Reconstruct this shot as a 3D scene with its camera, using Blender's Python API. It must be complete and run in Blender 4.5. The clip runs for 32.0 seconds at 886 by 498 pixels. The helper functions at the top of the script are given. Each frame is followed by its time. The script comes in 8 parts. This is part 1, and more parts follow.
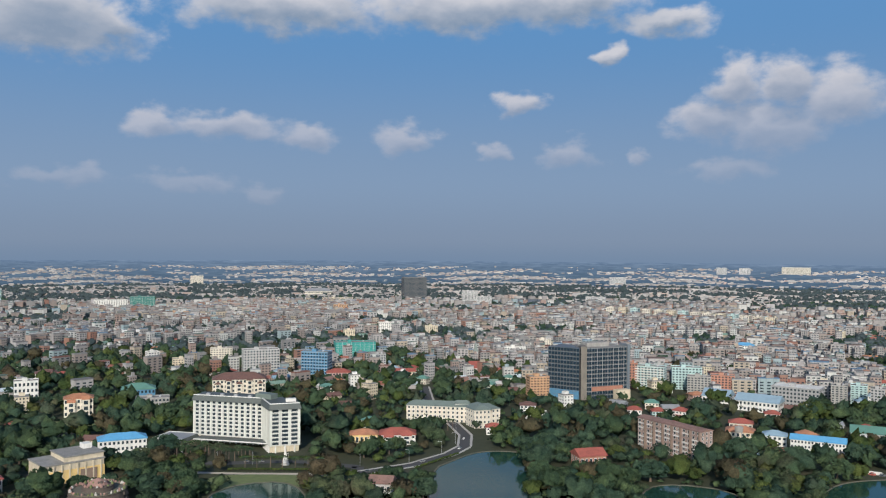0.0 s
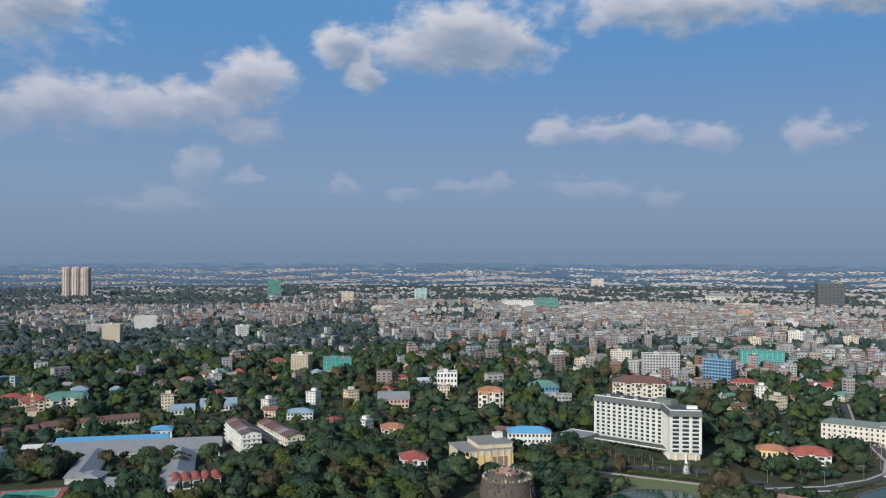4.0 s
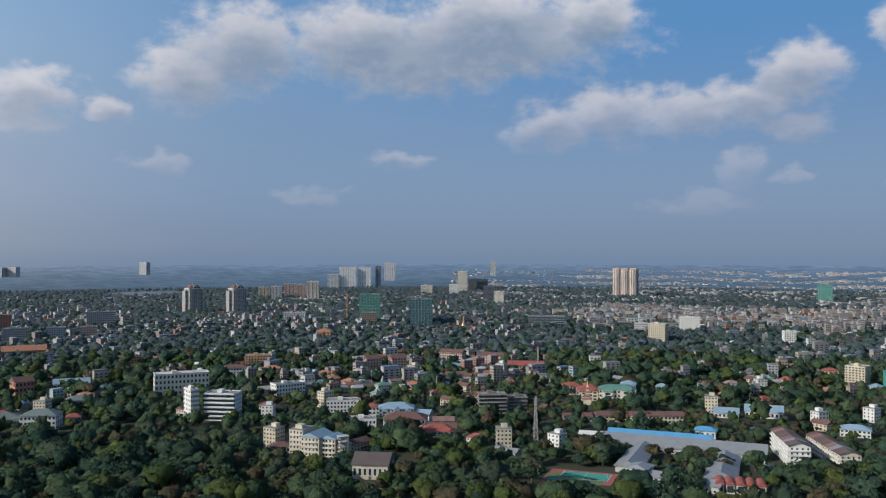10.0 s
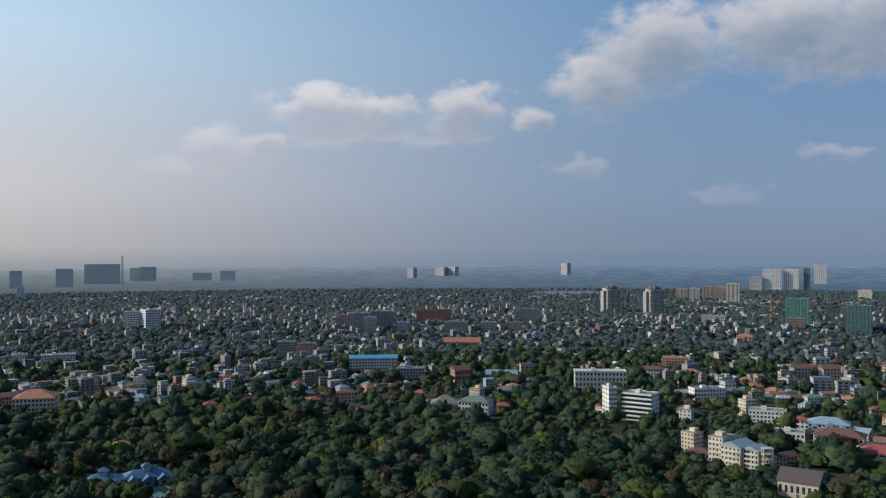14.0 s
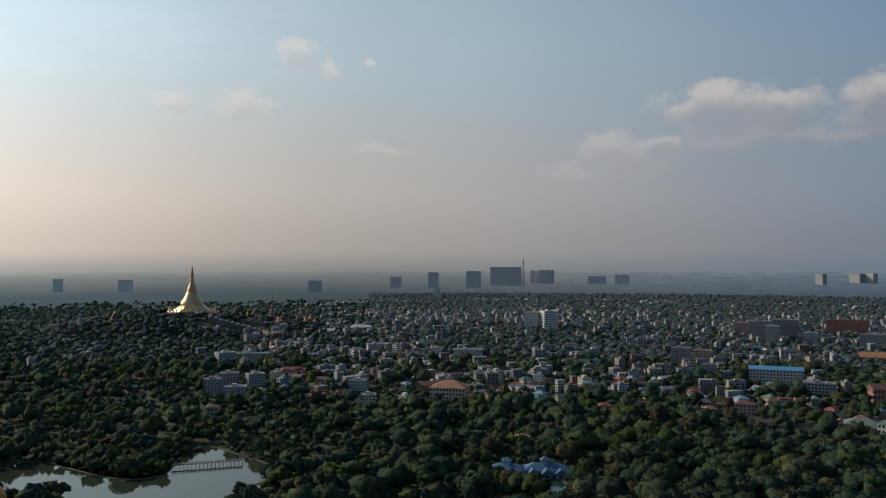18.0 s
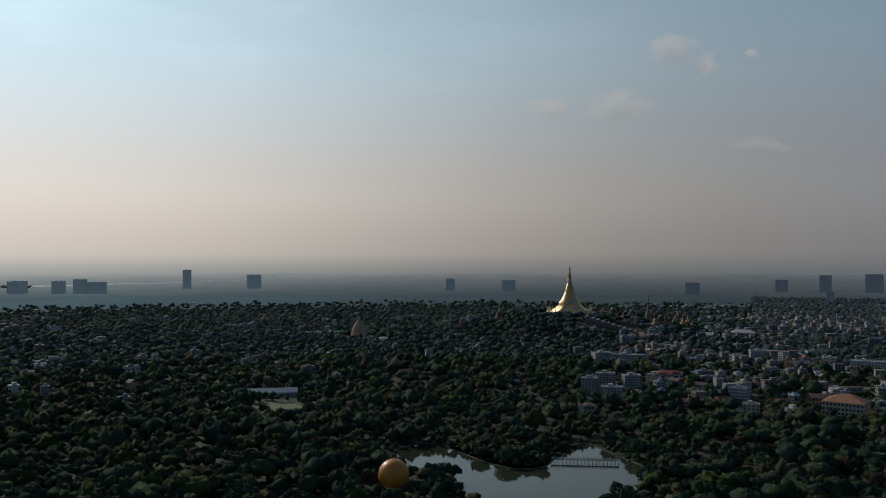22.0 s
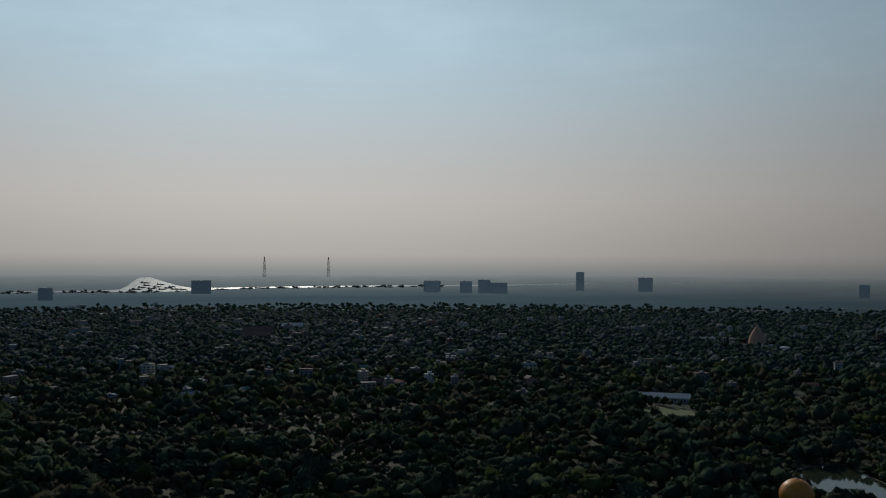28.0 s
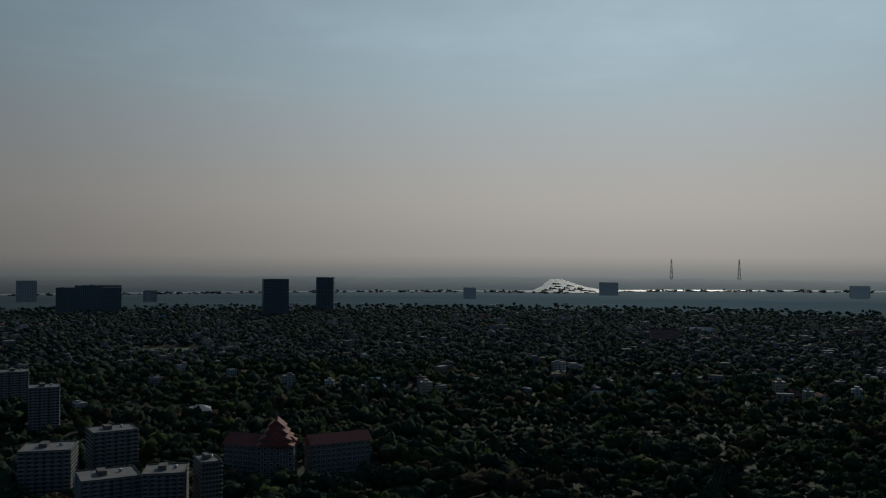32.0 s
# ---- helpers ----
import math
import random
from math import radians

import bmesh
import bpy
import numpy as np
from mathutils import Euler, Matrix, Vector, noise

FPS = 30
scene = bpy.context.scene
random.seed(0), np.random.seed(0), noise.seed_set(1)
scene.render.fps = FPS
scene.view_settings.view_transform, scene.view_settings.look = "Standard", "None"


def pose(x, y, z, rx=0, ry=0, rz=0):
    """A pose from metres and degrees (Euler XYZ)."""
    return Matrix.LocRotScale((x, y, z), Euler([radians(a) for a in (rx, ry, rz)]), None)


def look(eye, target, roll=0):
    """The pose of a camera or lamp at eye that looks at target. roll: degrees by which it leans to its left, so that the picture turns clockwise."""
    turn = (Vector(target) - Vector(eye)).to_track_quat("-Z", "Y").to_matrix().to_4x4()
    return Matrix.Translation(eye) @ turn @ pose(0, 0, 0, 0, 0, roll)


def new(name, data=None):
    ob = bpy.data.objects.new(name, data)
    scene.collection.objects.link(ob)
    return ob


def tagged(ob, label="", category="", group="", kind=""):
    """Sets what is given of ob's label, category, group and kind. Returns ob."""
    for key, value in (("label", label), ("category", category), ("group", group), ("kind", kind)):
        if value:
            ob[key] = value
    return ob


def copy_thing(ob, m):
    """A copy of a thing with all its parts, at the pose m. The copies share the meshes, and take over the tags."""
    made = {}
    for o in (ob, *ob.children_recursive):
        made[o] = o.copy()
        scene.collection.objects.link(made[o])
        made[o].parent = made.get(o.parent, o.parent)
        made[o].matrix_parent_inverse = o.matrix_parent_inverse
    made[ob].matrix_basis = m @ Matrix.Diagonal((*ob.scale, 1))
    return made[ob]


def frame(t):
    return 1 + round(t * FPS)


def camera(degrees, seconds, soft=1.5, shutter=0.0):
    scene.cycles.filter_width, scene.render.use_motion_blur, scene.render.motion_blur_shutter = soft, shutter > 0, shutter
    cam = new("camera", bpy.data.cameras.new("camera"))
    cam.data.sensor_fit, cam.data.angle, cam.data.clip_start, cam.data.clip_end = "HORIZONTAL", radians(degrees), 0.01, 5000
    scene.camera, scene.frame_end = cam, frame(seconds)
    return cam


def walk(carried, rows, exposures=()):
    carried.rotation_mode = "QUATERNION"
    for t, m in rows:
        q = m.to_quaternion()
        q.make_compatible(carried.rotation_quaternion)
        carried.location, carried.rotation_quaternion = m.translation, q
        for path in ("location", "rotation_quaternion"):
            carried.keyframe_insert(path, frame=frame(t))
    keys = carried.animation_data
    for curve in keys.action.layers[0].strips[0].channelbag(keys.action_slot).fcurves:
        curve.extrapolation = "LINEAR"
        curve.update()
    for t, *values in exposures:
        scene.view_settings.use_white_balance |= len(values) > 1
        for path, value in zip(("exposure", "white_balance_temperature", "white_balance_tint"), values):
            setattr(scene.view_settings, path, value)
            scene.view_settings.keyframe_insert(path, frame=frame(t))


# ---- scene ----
cam = camera(54.05, 32.0, 1.15)
EYE = 160.0
# seconds, bearing, tilt and lean in degrees: the flying camera hangs in one place and turns
TURN = [
    (0, 0.00, -0.25, 0.38), (0.5, 4.07, -0.23, 0.31), (1, 7.65, -0.21, 0.28), (1.5, 11.11, -0.18, 0.26),
    (2, 14.57, -0.16, 0.23), (2.5, 17.86, -0.14, 0.18), (3, 20.58, -0.13, 0.19), (3.5, 23.23, -0.13, 0.18),
    (5.5, 34.07, -0.07, 0.12), (6, 36.89, -0.05, 0.14), (6.5, 39.75, -0.06, 0.11), (7, 42.69, -0.07, 0.10),
    (7.5, 45.48, -0.07, 0.09), (8, 48.65, -0.07, 0.08), (8.5, 51.84, -0.07, 0.08), (9, 55.03, -0.08, 0.05),
    (9.5, 58.14, -0.04, -0.01), (10, 60.64, -0.03, -0.02), (10.5, 63.34, -0.04, -0.02), (11, 66.51, -0.03, -0.02),
    (11.5, 69.55, -0.02, -0.05), (12, 72.40, -0.02, -0.05), (12.5, 75.51, 0.01, -0.11), (13, 79.81, 0.02, -0.11),
    (13.5, 83.92, 0.04, -0.13), (14, 87.63, 0.09, -0.16), (14.5, 91.02, 0.13, -0.16), (16.5, 103.25, 0.31, -0.13),
    (17, 106.53, 0.37, -0.02), (17.5, 109.83, 0.38, -0.02), (18, 113.19, 0.40, -0.02), (18.5, 116.48, 0.41, 0.01),
    (19, 119.75, 0.43, -0.01), (19.5, 122.97, 0.44, -0.06), (20, 125.84, 0.45, -0.00), (20.5, 128.68, 0.48, -0.04),
    (21, 131.70, 0.46, -0.00), (21.5, 134.67, 0.50, -0.05), (22, 137.59, 0.51, -0.05), (22.5, 140.29, 0.54, -0.04),
    (23, 141.78, 0.57, 0.03), (23.5, 141.60, 0.62, -0.04), (24, 143.62, 0.62, -0.00), (24.5, 147.23, 0.60, 0.05),
    (25, 149.97, 0.63, 0.13), (25.5, 152.78, 0.63, 0.13), (27.5, 160.00, 0.67, 0.20), (28, 162.99, 0.67, 0.22),
    (28.5, 166.32, 0.65, 0.25), (29, 169.53, 0.66, 0.28), (29.5, 172.21, 0.68, 0.24), (30, 176.09, 0.67, 0.27),
    (30.5, 180.81, 0.64, 0.22), (31, 185.06, 0.65, 0.26), (31.5, 188.03, 0.67, 0.31), (32, 189.34, 0.71, 0.31),
]
EXPOSURES = [(0,0.12,6300,10),(6,0.09,6100,10),(9,0.06,6150,10),(14,0.03,6300,10),(17,-0.35,6750,9),(19,-0.58,6800,8),(22,-1.15,6400,7),(25,-1.55,6100,6),(28,-1.70,6150,5),(30,-1.8,6200,5),(32,-2.05,6200,5)]
walk(cam, [(t, pose(0, 0, EYE, 90 + p, 0, y) @ pose(0, 0, 0, 0, 0, r)) for t, y, p, r in TURN], EXPOSURES)

# ---------------------------------------------------------------- light
SUN_BEARING, SUN_HEIGHT = 174.0, 27.0


def ray(bearing, height):
    b, h = radians(bearing), radians(height)
    return Vector((-math.sin(b) * math.cos(h), math.cos(b) * math.cos(h), math.sin(h)))


sun = new("sun", bpy.data.lights.new("sun", "SUN"))
sun.data.energy, sun.data.angle, sun.data.color = 3.8, radians(0.6), (1.0, 0.90, 0.76)
sun.matrix_world = look(ray(SUN_BEARING, SUN_HEIGHT) * 500, (0, 0, 0))

world = bpy.data.worlds.new("sky")
scene.world = world
world.use_nodes = True
WN, WL = world.node_tree.nodes, world.node_tree.links
WN.clear()


class Nodes:
    """Short words for nodes: a value is a number, a tuple or a socket."""

    def __init__(self, tree):
        self.n, self.l = tree.nodes, tree.links

    def put(self, socket, value):
        if hasattr(value, "is_output"):
            self.l.new(value, socket)
        elif value is not None:
            socket.default_value = value

    def math(self, op, a, b=None, c=None, clamp=False):
        k = self.n.new("ShaderNodeMath")
        k.operation, k.use_clamp = op, clamp
        for s, v in zip(k.inputs, (a, b, c)):
            self.put(s, v)
        return k.outputs[0]

    def vec(self, op, a, b=None):
        k = self.n.new("ShaderNodeVectorMath")
        k.operation = op
        for s, v in zip(k.inputs, (a, b)):
            self.put(s, v)
        return k.outputs["Value"] if op in ("LENGTH", "DOT_PRODUCT") else k.outputs[0]

    def mix(self, f, a, b, blend="MIX"):
        k = self.n.new("ShaderNodeMix")
        k.data_type, k.blend_type = "RGBA", blend
        for s, v in zip((k.inputs[0], k.inputs[6], k.inputs[7]), (f, a, b)):
            self.put(s, (*v, 1.0) if isinstance(v, tuple) and len(v) == 3 else v)
        return k.outputs[2]

    def step(self, x, lo, hi, a=0.0, b=1.0):
        k = self.n.new("ShaderNodeMapRange")
        k.interpolation_type = "SMOOTHSTEP"
        for s, v in zip(k.inputs, (x, lo, hi, a, b)):
            self.put(s, v)
        return k.outputs[0]

    def noise(self, vector, scale, detail=4.0, rough=0.55):
        k = self.n.new("ShaderNodeTexNoise")
        self.put(k.inputs["Vector"], vector)
        k.inputs["Scale"].default_value, k.inputs["Detail"].default_value, k.inputs["Roughness"].default_value = scale, detail, rough
        return k.outputs["Fac"]


W = Nodes(world.node_tree)
sky = WN.new("ShaderNodeTexSky")
sky.sky_type, sky.sun_disc = "NISHITA", False
sky.sun_elevation, sky.sun_rotation = radians(SUN_HEIGHT), radians(-SUN_BEARING)
sky.altitude, sky.air_density, sky.dust_density, sky.ozone_density = 100, 1.0, 1.2, 2.0
way = WN.new("ShaderNodeTexCoord").outputs["Generated"]
sep = WN.new("ShaderNodeSeparateXYZ")
WL.new(way, sep.inputs[0])
# bearing in degrees, counted from the middle of the turn, and height in degrees
MID = 97.0
cm, sm = math.cos(radians(MID)), math.sin(radians(MID))
ahead = W.math("ADD", W.math("MULTIPLY", sep.outputs[0], -sm), W.math("MULTIPLY", sep.outputs[1], cm))
aside = W.math("SUBTRACT", W.math("MULTIPLY", sep.outputs[0], -cm), W.math("MULTIPLY", sep.outputs[1], sm))
bear = W.math("MULTIPLY_ADD", W.math("ARCTAN2", aside, ahead), 57.29578, MID)
high = W.math("MULTIPLY", W.math("ARCSINE", sep.outputs[2]), 57.29578)
sunward = W.math("MULTIPLY_ADD", W.vec("DOT_PRODUCT", way, tuple(ray(SUN_BEARING, 0))), 0.5, 0.5)
# hazy air over the city: colours at the horizon, low and high, away from the sun and under it
low = W.step(high, -0.5, 4.5)
mid = W.step(high, 2.5, 15.0)
top = W.step(high, 11.0, 40.0)
side = W.step(sunward, 0.38, 1.0)
glow = W.math("POWER", W.math("MULTIPLY", W.math("SUBTRACT", sunward, 0.74), 3.846, clamp=True), 2.6)

HORIZON = ((0.200, 0.258, 0.350), (0.62, 0.55, 0.50))
dust = W.mix(side, *HORIZON)
haze = W.mix(side, (0.215, 0.300, 0.425), (0.78, 0.70, 0.64))
clear = W.mix(side, (0.108, 0.255, 0.48), (0.70, 0.89, 1.02))
blue = W.mix(1.0, sky.outputs[0], (0.085, 0.095, 0.105), "MULTIPLY")
dusty = W.math("SUBTRACT", 1.0, mid)
air = W.mix(low, dust, haze)
clear = W.mix(W.math("MULTIPLY", W.step(sunward, 0.18, 0.52), W.step(high, 6.0, 26.0, 0.75, 0.2)), clear, W.mix(side, (0.24, 0.345, 0.475), (0.70, 0.86, 0.96)))
air = W.mix(mid, air, clear)
air = W.mix(1.0, air, W.mix(glow, (1.0, 1.0, 1.0), (2.3, 2.3, 2.3)), "MULTIPLY")
RIM = ((0.82, 0.90, 0.95), (0.52, 0.60, 0.65))
rim = W.step(high, -1.3, 0.5, 1.0, 0.0)
air = W.mix(rim, air, W.mix(1.0, air, W.mix(side, *RIM), "MULTIPLY"))
air = W.mix(W.math("MULTIPLY", top, 0.9), air, blue)
spots, shades = [], []


def cloud(bearing, height, wide, tall):
    """One billow of cloud, in degrees: its middle and its half sizes."""
    off = W.vec("SUBTRACT", CLOUD_POINT, (bearing, height, 0.0))
    spots.append(W.vec("LENGTH", W.vec("MULTIPLY", off, (1 / wide, 1 / tall, 0.0))))
    above = W.vec("ADD", off, (0.3, min(1.5, 0.25 + 0.55 * tall), 0.0))
    shades.append(W.vec("LENGTH", W.vec("MULTIPLY", above, (1 / wide, 1 / tall, 0.0))))


comb = WN.new("ShaderNodeCombineXYZ")
for k, v in enumerate((bear, high)):
    WL.new(v, comb.inputs[k])
PLAIN = comb.outputs[0]
warp = WN.new("ShaderNodeTexNoise")
WL.new(W.vec("MULTIPLY", PLAIN, (1.0, 1.7, 1.0)), warp.inputs["Vector"])
warp.inputs["Scale"].default_value, warp.inputs["Detail"].default_value, warp.inputs["Roughness"].default_value = 0.38, 4.0, 0.5
CLOUD_POINT = W.vec("ADD", PLAIN, W.vec("MULTIPLY", W.vec("SUBTRACT", warp.outputs["Color"], (0.5, 0.5, 0.5)), (3.6, 2.4, 0.0)))
cloud(10.6, 15.1, 8.2, 1.7)
cloud(-1.2, 15.2, 8.2, 1.7)
cloud(-7.9, 15.5, 5.6, 1.5)
cloud(-14.3, 14.0, 3.0, 1.0)
cloud(-10.8, 12.4, 1.0, 0.7)
cloud(-18.5, 10.1, 1.8, 1.7)
cloud(-21.3, 10.2, 1.6, 1.7)
cloud(-17.1, 7.9, 2.6, 1.5)
cloud(-20.8, 7.4, 3.4, 1.7)
cloud(-18.2, 4.9, 2.6, 0.8)
cloud(-24.3, 9.1, 3.0, 1.9)
cloud(18.6, 7.5, 1.7, 1.0)
cloud(14.1, 7.5, 4.1, 0.9)
cloud(9.1, 6.9, 2.1, 0.9)
cloud(2.6, 6.9, 2.2, 1.0)
cloud(-4.8, 9.2, 1.6, 0.8)
cloud(-3.2, 6.3, 1.1, 0.6)
cloud(-8.1, 5.9, 1.9, 1.0)
cloud(-12.5, 6.0, 0.8, 0.6)
cloud(23.2, 4.2, 2.8, 0.6)
cloud(16.5, 4.0, 2.8, 0.6)
cloud(11.6, 3.5, 1.6, 0.6)
cloud(25.3, 12.9, 6.7, 1.9)
cloud(57.7, 13.6, 9.7, 2.8)
cloud(62.1, 11.9, 5.6, 2.2)
cloud(32.6, 13.1, 1.7, 1.5)
cloud(31.1, 11.3, 1.3, 1.5)
cloud(40.8, 9.0, 2.6, 1.5)
cloud(24.6, 14.1, 4.5, 2.2)
cloud(21.1, 13.4, 2.2, 1.5)
cloud(53.4, 7.9, 3.0, 1.7)
cloud(49.9, 8.6, 3.4, 2.1)
cloud(44.5, 8.6, 4.1, 1.7)
cloud(38.2, 10.7, 2.8, 2.2)
cloud(38.7, 7.6, 2.2, 1.1)
cloud(38.7, 4.5, 1.0, 0.5)
cloud(32.2, 4.0, 1.5, 0.5)
cloud(28.0, 3.5, 1.3, 0.6)
cloud(41.5, 4.8, 1.5, 1.5)
cloud(43.7, 2.9, 3.7, 0.8)
cloud(76.8, 10.9, 3.4, 2.2)
cloud(73.5, 12.8, 4.1, 3.0)
cloud(66.2, 13.6, 4.8, 2.6)
cloud(57.4, 14.7, 5.6, 2.6)
cloud(61.9, 12.0, 7.5, 1.9)
cloud(81.5, 8.6, 1.6, 1.0)
cloud(79.0, 5.5, 2.2, 0.8)
cloud(63.3, 5.8, 2.1, 0.5)
cloud(50.7, 14.5, 3.0, 1.9)
cloud(96.3, 9.1, 2.8, 1.3)
cloud(92.1, 9.1, 2.8, 1.3)
cloud(93.1, 7.5, 4.5, 1.0)
cloud(86.3, 9.3, 2.9, 1.6)
cloud(86.6, 7.6, 2.6, 1.0)
cloud(81.1, 8.6, 1.2, 0.8)
cloud(102.2, 7.0, 1.9, 1.3)
cloud(99.3, 6.9, 1.3, 0.7)
cloud(101.3, 5.5, 2.2, 0.8)
cloud(105.0, 5.3, 1.3, 0.6)
cloud(78.6, 5.5, 1.5, 0.8)
cloud(63.6, 5.7, 2.2, 0.6)
cloud(69.6, 3.5, 2.6, 0.5)
cloud(95.4, 9.3, 4.1, 1.3)
cloud(93.2, 7.7, 2.2, 1.1)
cloud(101.2, 6.4, 2.6, 1.1)
cloud(104.9, 5.3, 1.9, 0.7)
cloud(98.9, 6.7, 1.5, 0.7)
cloud(122.7, 12.9, 1.6, 1.0)
cloud(120.8, 11.9, 1.1, 0.5)
cloud(126.1, 9.6, 1.9, 1.0)
cloud(130.5, 9.7, 1.1, 0.7)
cloud(118.0, 12.2, 0.4, 0.35)
cloud(117.5, 6.8, 1.9, 0.4)
near, over = spots[0], shades[0]
for s, q in zip(spots[1:], shades[1:]):
    near, over = W.math("SMOOTH_MIN", near, s, 0.3), W.math("SMOOTH_MIN", over, q, 0.3)
fluff = W.noise(W.vec("MULTIPLY", PLAIN, (1.0, 1.5, 1.0)), 0.6, 7.0, 0.58)
body = W.math("ADD", W.math("SUBTRACT", 1.22, near), W.math("MULTIPLY_ADD", fluff, 1.25, -0.66))
thick = W.math("MULTIPLY", W.step(body, -0.03, 0.74), W.step(side, 0.12, 0.75, 1.0, 0.5))
buried = W.step(W.math("ADD", W.math("SUBTRACT", 1.15, over), W.math("MULTIPLY_ADD", fluff, 0.8, -0.4)), -0.2, 0.9)
lit = W.math("ADD", W.math("SUBTRACT", 1.0, buried), W.math("MULTIPLY_ADD", fluff, 0.9, -0.42), clamp=True)
white = W.mix(lit, W.mix(side, (0.24, 0.295, 0.375), (0.80, 0.77, 0.75)), W.mix(side, (0.64, 0.615, 0.62), (1.2, 1.12, 1.06)))
white = W.mix(W.math("MULTIPLY", dusty, 0.55), white, W.mix(0.35, haze, (0.72, 0.55, 0.54)))
veil = W.math("MULTIPLY", W.noise(W.vec("MULTIPLY", PLAIN, (0.35, 1.2, 1.0)), 0.25, 5.0, 0.6), W.step(high, 4.0, 14.0))
air = W.mix(W.math("MULTIPLY", W.step(veil, 0.35, 0.8), W.step(sunward, 0.6, 0.95, 0.0, 0.55)), air, W.mix(1.0, air, (1.2, 1.18, 1.16), "MULTIPLY"))
air = W.mix(W.math("MULTIPLY", thick, W.step(high, 3.0, 11.0, 0.22, 0.88)), air, white)
back = WN.new("ShaderNodeBackground")
WL.new(air, back.inputs["Color"])
back.inputs["Strength"].default_value = 1.0
out = WN.new("ShaderNodeOutputWorld")
WL.new(back.outputs[0], out.inputs["Surface"])

# ---------------------------------------------------------------- materials


def material(name):
    m = bpy.data.materials.new(name)
    m.use_nodes = True
    N = Nodes(m.node_tree)
    b = m.node_tree.nodes["Principled BSDF"]
    return m, N, b


def where(N):
    return N.n.new("ShaderNodeNewGeometry").outputs["Position"]


def chance(N, island=False):
    if island:
        return N.n.new("ShaderNodeNewGeometry").outputs["Random Per Island"]
    return N.n.new("ShaderNodeObjectInfo").outputs["Random"]


def bump(N, b, height, strength, distance):
    k = N.n.new("ShaderNodeBump")
    k.inputs["Strength"].default_value, k.inputs["Distance"].default_value = strength, distance
    N.put(k.inputs["Height"], height)
    N.l.new(k.outputs[0], b.inputs["Normal"])


def paint(name, rgb, rough=0.75, dirt=0.5, vary=0.12, sheet=0.0):
    """Painted or rendered wall, with streaks of rain dirt and mottling; sheet: width of corrugations."""
    m, N, b = material(name)
    p = where(N)
    streak = N.noise(N.vec("MULTIPLY", p, (0.9, 0.9, 0.09)), 1.1, 5.0, 0.6)
    mottle = N.noise(p, 0.16, 4.0, 0.6)
    grime = tuple(c * 0.42 + 0.02 for c in rgb)
    c = N.mix(N.math("MULTIPLY", N.step(streak, 0.48, 0.75), dirt), rgb, grime)
    c = N.mix(N.math("MULTIPLY", N.step(mottle, 0.42, 0.7), dirt * 0.6), c, grime)
    c = N.mix(1.0, c, N.mix(chance(N), (1 - vary,) * 3, (1.0, 1.0, 1.0)), "MULTIPLY")
    N.put(b.inputs["Base Color"], c)
    N.put(b.inputs["Roughness"], N.math("MULTIPLY_ADD", mottle, 0.2, rough - 0.1))
    h = N.noise(p, 3.0, 4.0)
    if sheet:
        wv = N.n.new("ShaderNodeTexWave")
        wv.inputs["Scale"].default_value = 0.31 / sheet
        N.l.new(p, wv.inputs["Vector"])
        h = wv.outputs["Fac"]
    bump(N, b, h, 0.35, 0.06)
    return m


def colony(name, choices, dirt=0.5):
    """Walls of a whole quarter: every building its own paint."""
    m, N, b = material(name)
    p = where(N)
    k = N.n.new("ShaderNodeValToRGB")
    k.color_ramp.interpolation = "CONSTANT"
    while len(k.color_ramp.elements) < len(choices):
        k.color_ramp.elements.new(0.5)
    for e, (at, rgb) in zip(k.color_ramp.elements, choices):
        e.position, e.color = at, (*rgb, 1)
    N.put(k.inputs[0], chance(N, True))
    streak = N.noise(N.vec("MULTIPLY", p, (0.6, 0.6, 0.08)), 1.0, 4.0, 0.6)
    N.put(b.inputs["Base Color"], N.mix(N.math("MULTIPLY", N.step(streak, 0.45, 0.75), dirt), k.outputs[0], (0.12, 0.11, 0.10)))
    b.inputs["Roughness"].default_value = 0.8
    return m


def leafage(name, dark, light, dry, gloss=0.06, island=True, rough=1.0):
    m, N, b = material(name)
    p = where(N)
    big = N.noise(p, 0.018, 3.0, 0.6)
    mid = N.noise(p, 0.09, 3.0, 0.6)
    c = N.mix(N.step(mid, 0.35, 0.7), dark, light)
    c = N.mix(N.math("MULTIPLY", N.step(big, 0.52, 0.72), 0.6), c, dry)
    c = N.mix(1.0, c, N.mix(chance(N, island), (0.74, 0.76, 0.74), (1.2, 1.18, 1.1)), "MULTIPLY")
    N.put(b.inputs["Base Color"], c)
    b.inputs["Roughness"].default_value = 0.9
    b.inputs["Specular IOR Level"].default_value = gloss
    fine = N.noise(p, 0.75, 5.0, 0.75)
    c = N.mix(1.0, c, N.mix(N.step(fine, 0.35, 0.68), (0.70, 0.72, 0.71), (1.24, 1.22, 1.16)), "MULTIPLY")
    N.put(b.inputs["Base Color"], c)
    bump(N, b, fine, rough, 1.7)
    return m


def plain(name, rgb, rough=0.5, metal=0.0, grain=0.15, scale=1.5):
    m, N, b = material(name)
    p = where(N)
    n = N.noise(p, scale, 5.0)
    N.put(b.inputs["Base Color"], N.mix(n, tuple(c * (1 - grain) for c in rgb), tuple(min(1, c * (1 + grain)) for c in rgb)))
    N.put(b.inputs["Roughness"], N.math("MULTIPLY_ADD", n, 0.2, rough - 0.1))
    b.inputs["Metallic"].default_value = metal
    return m


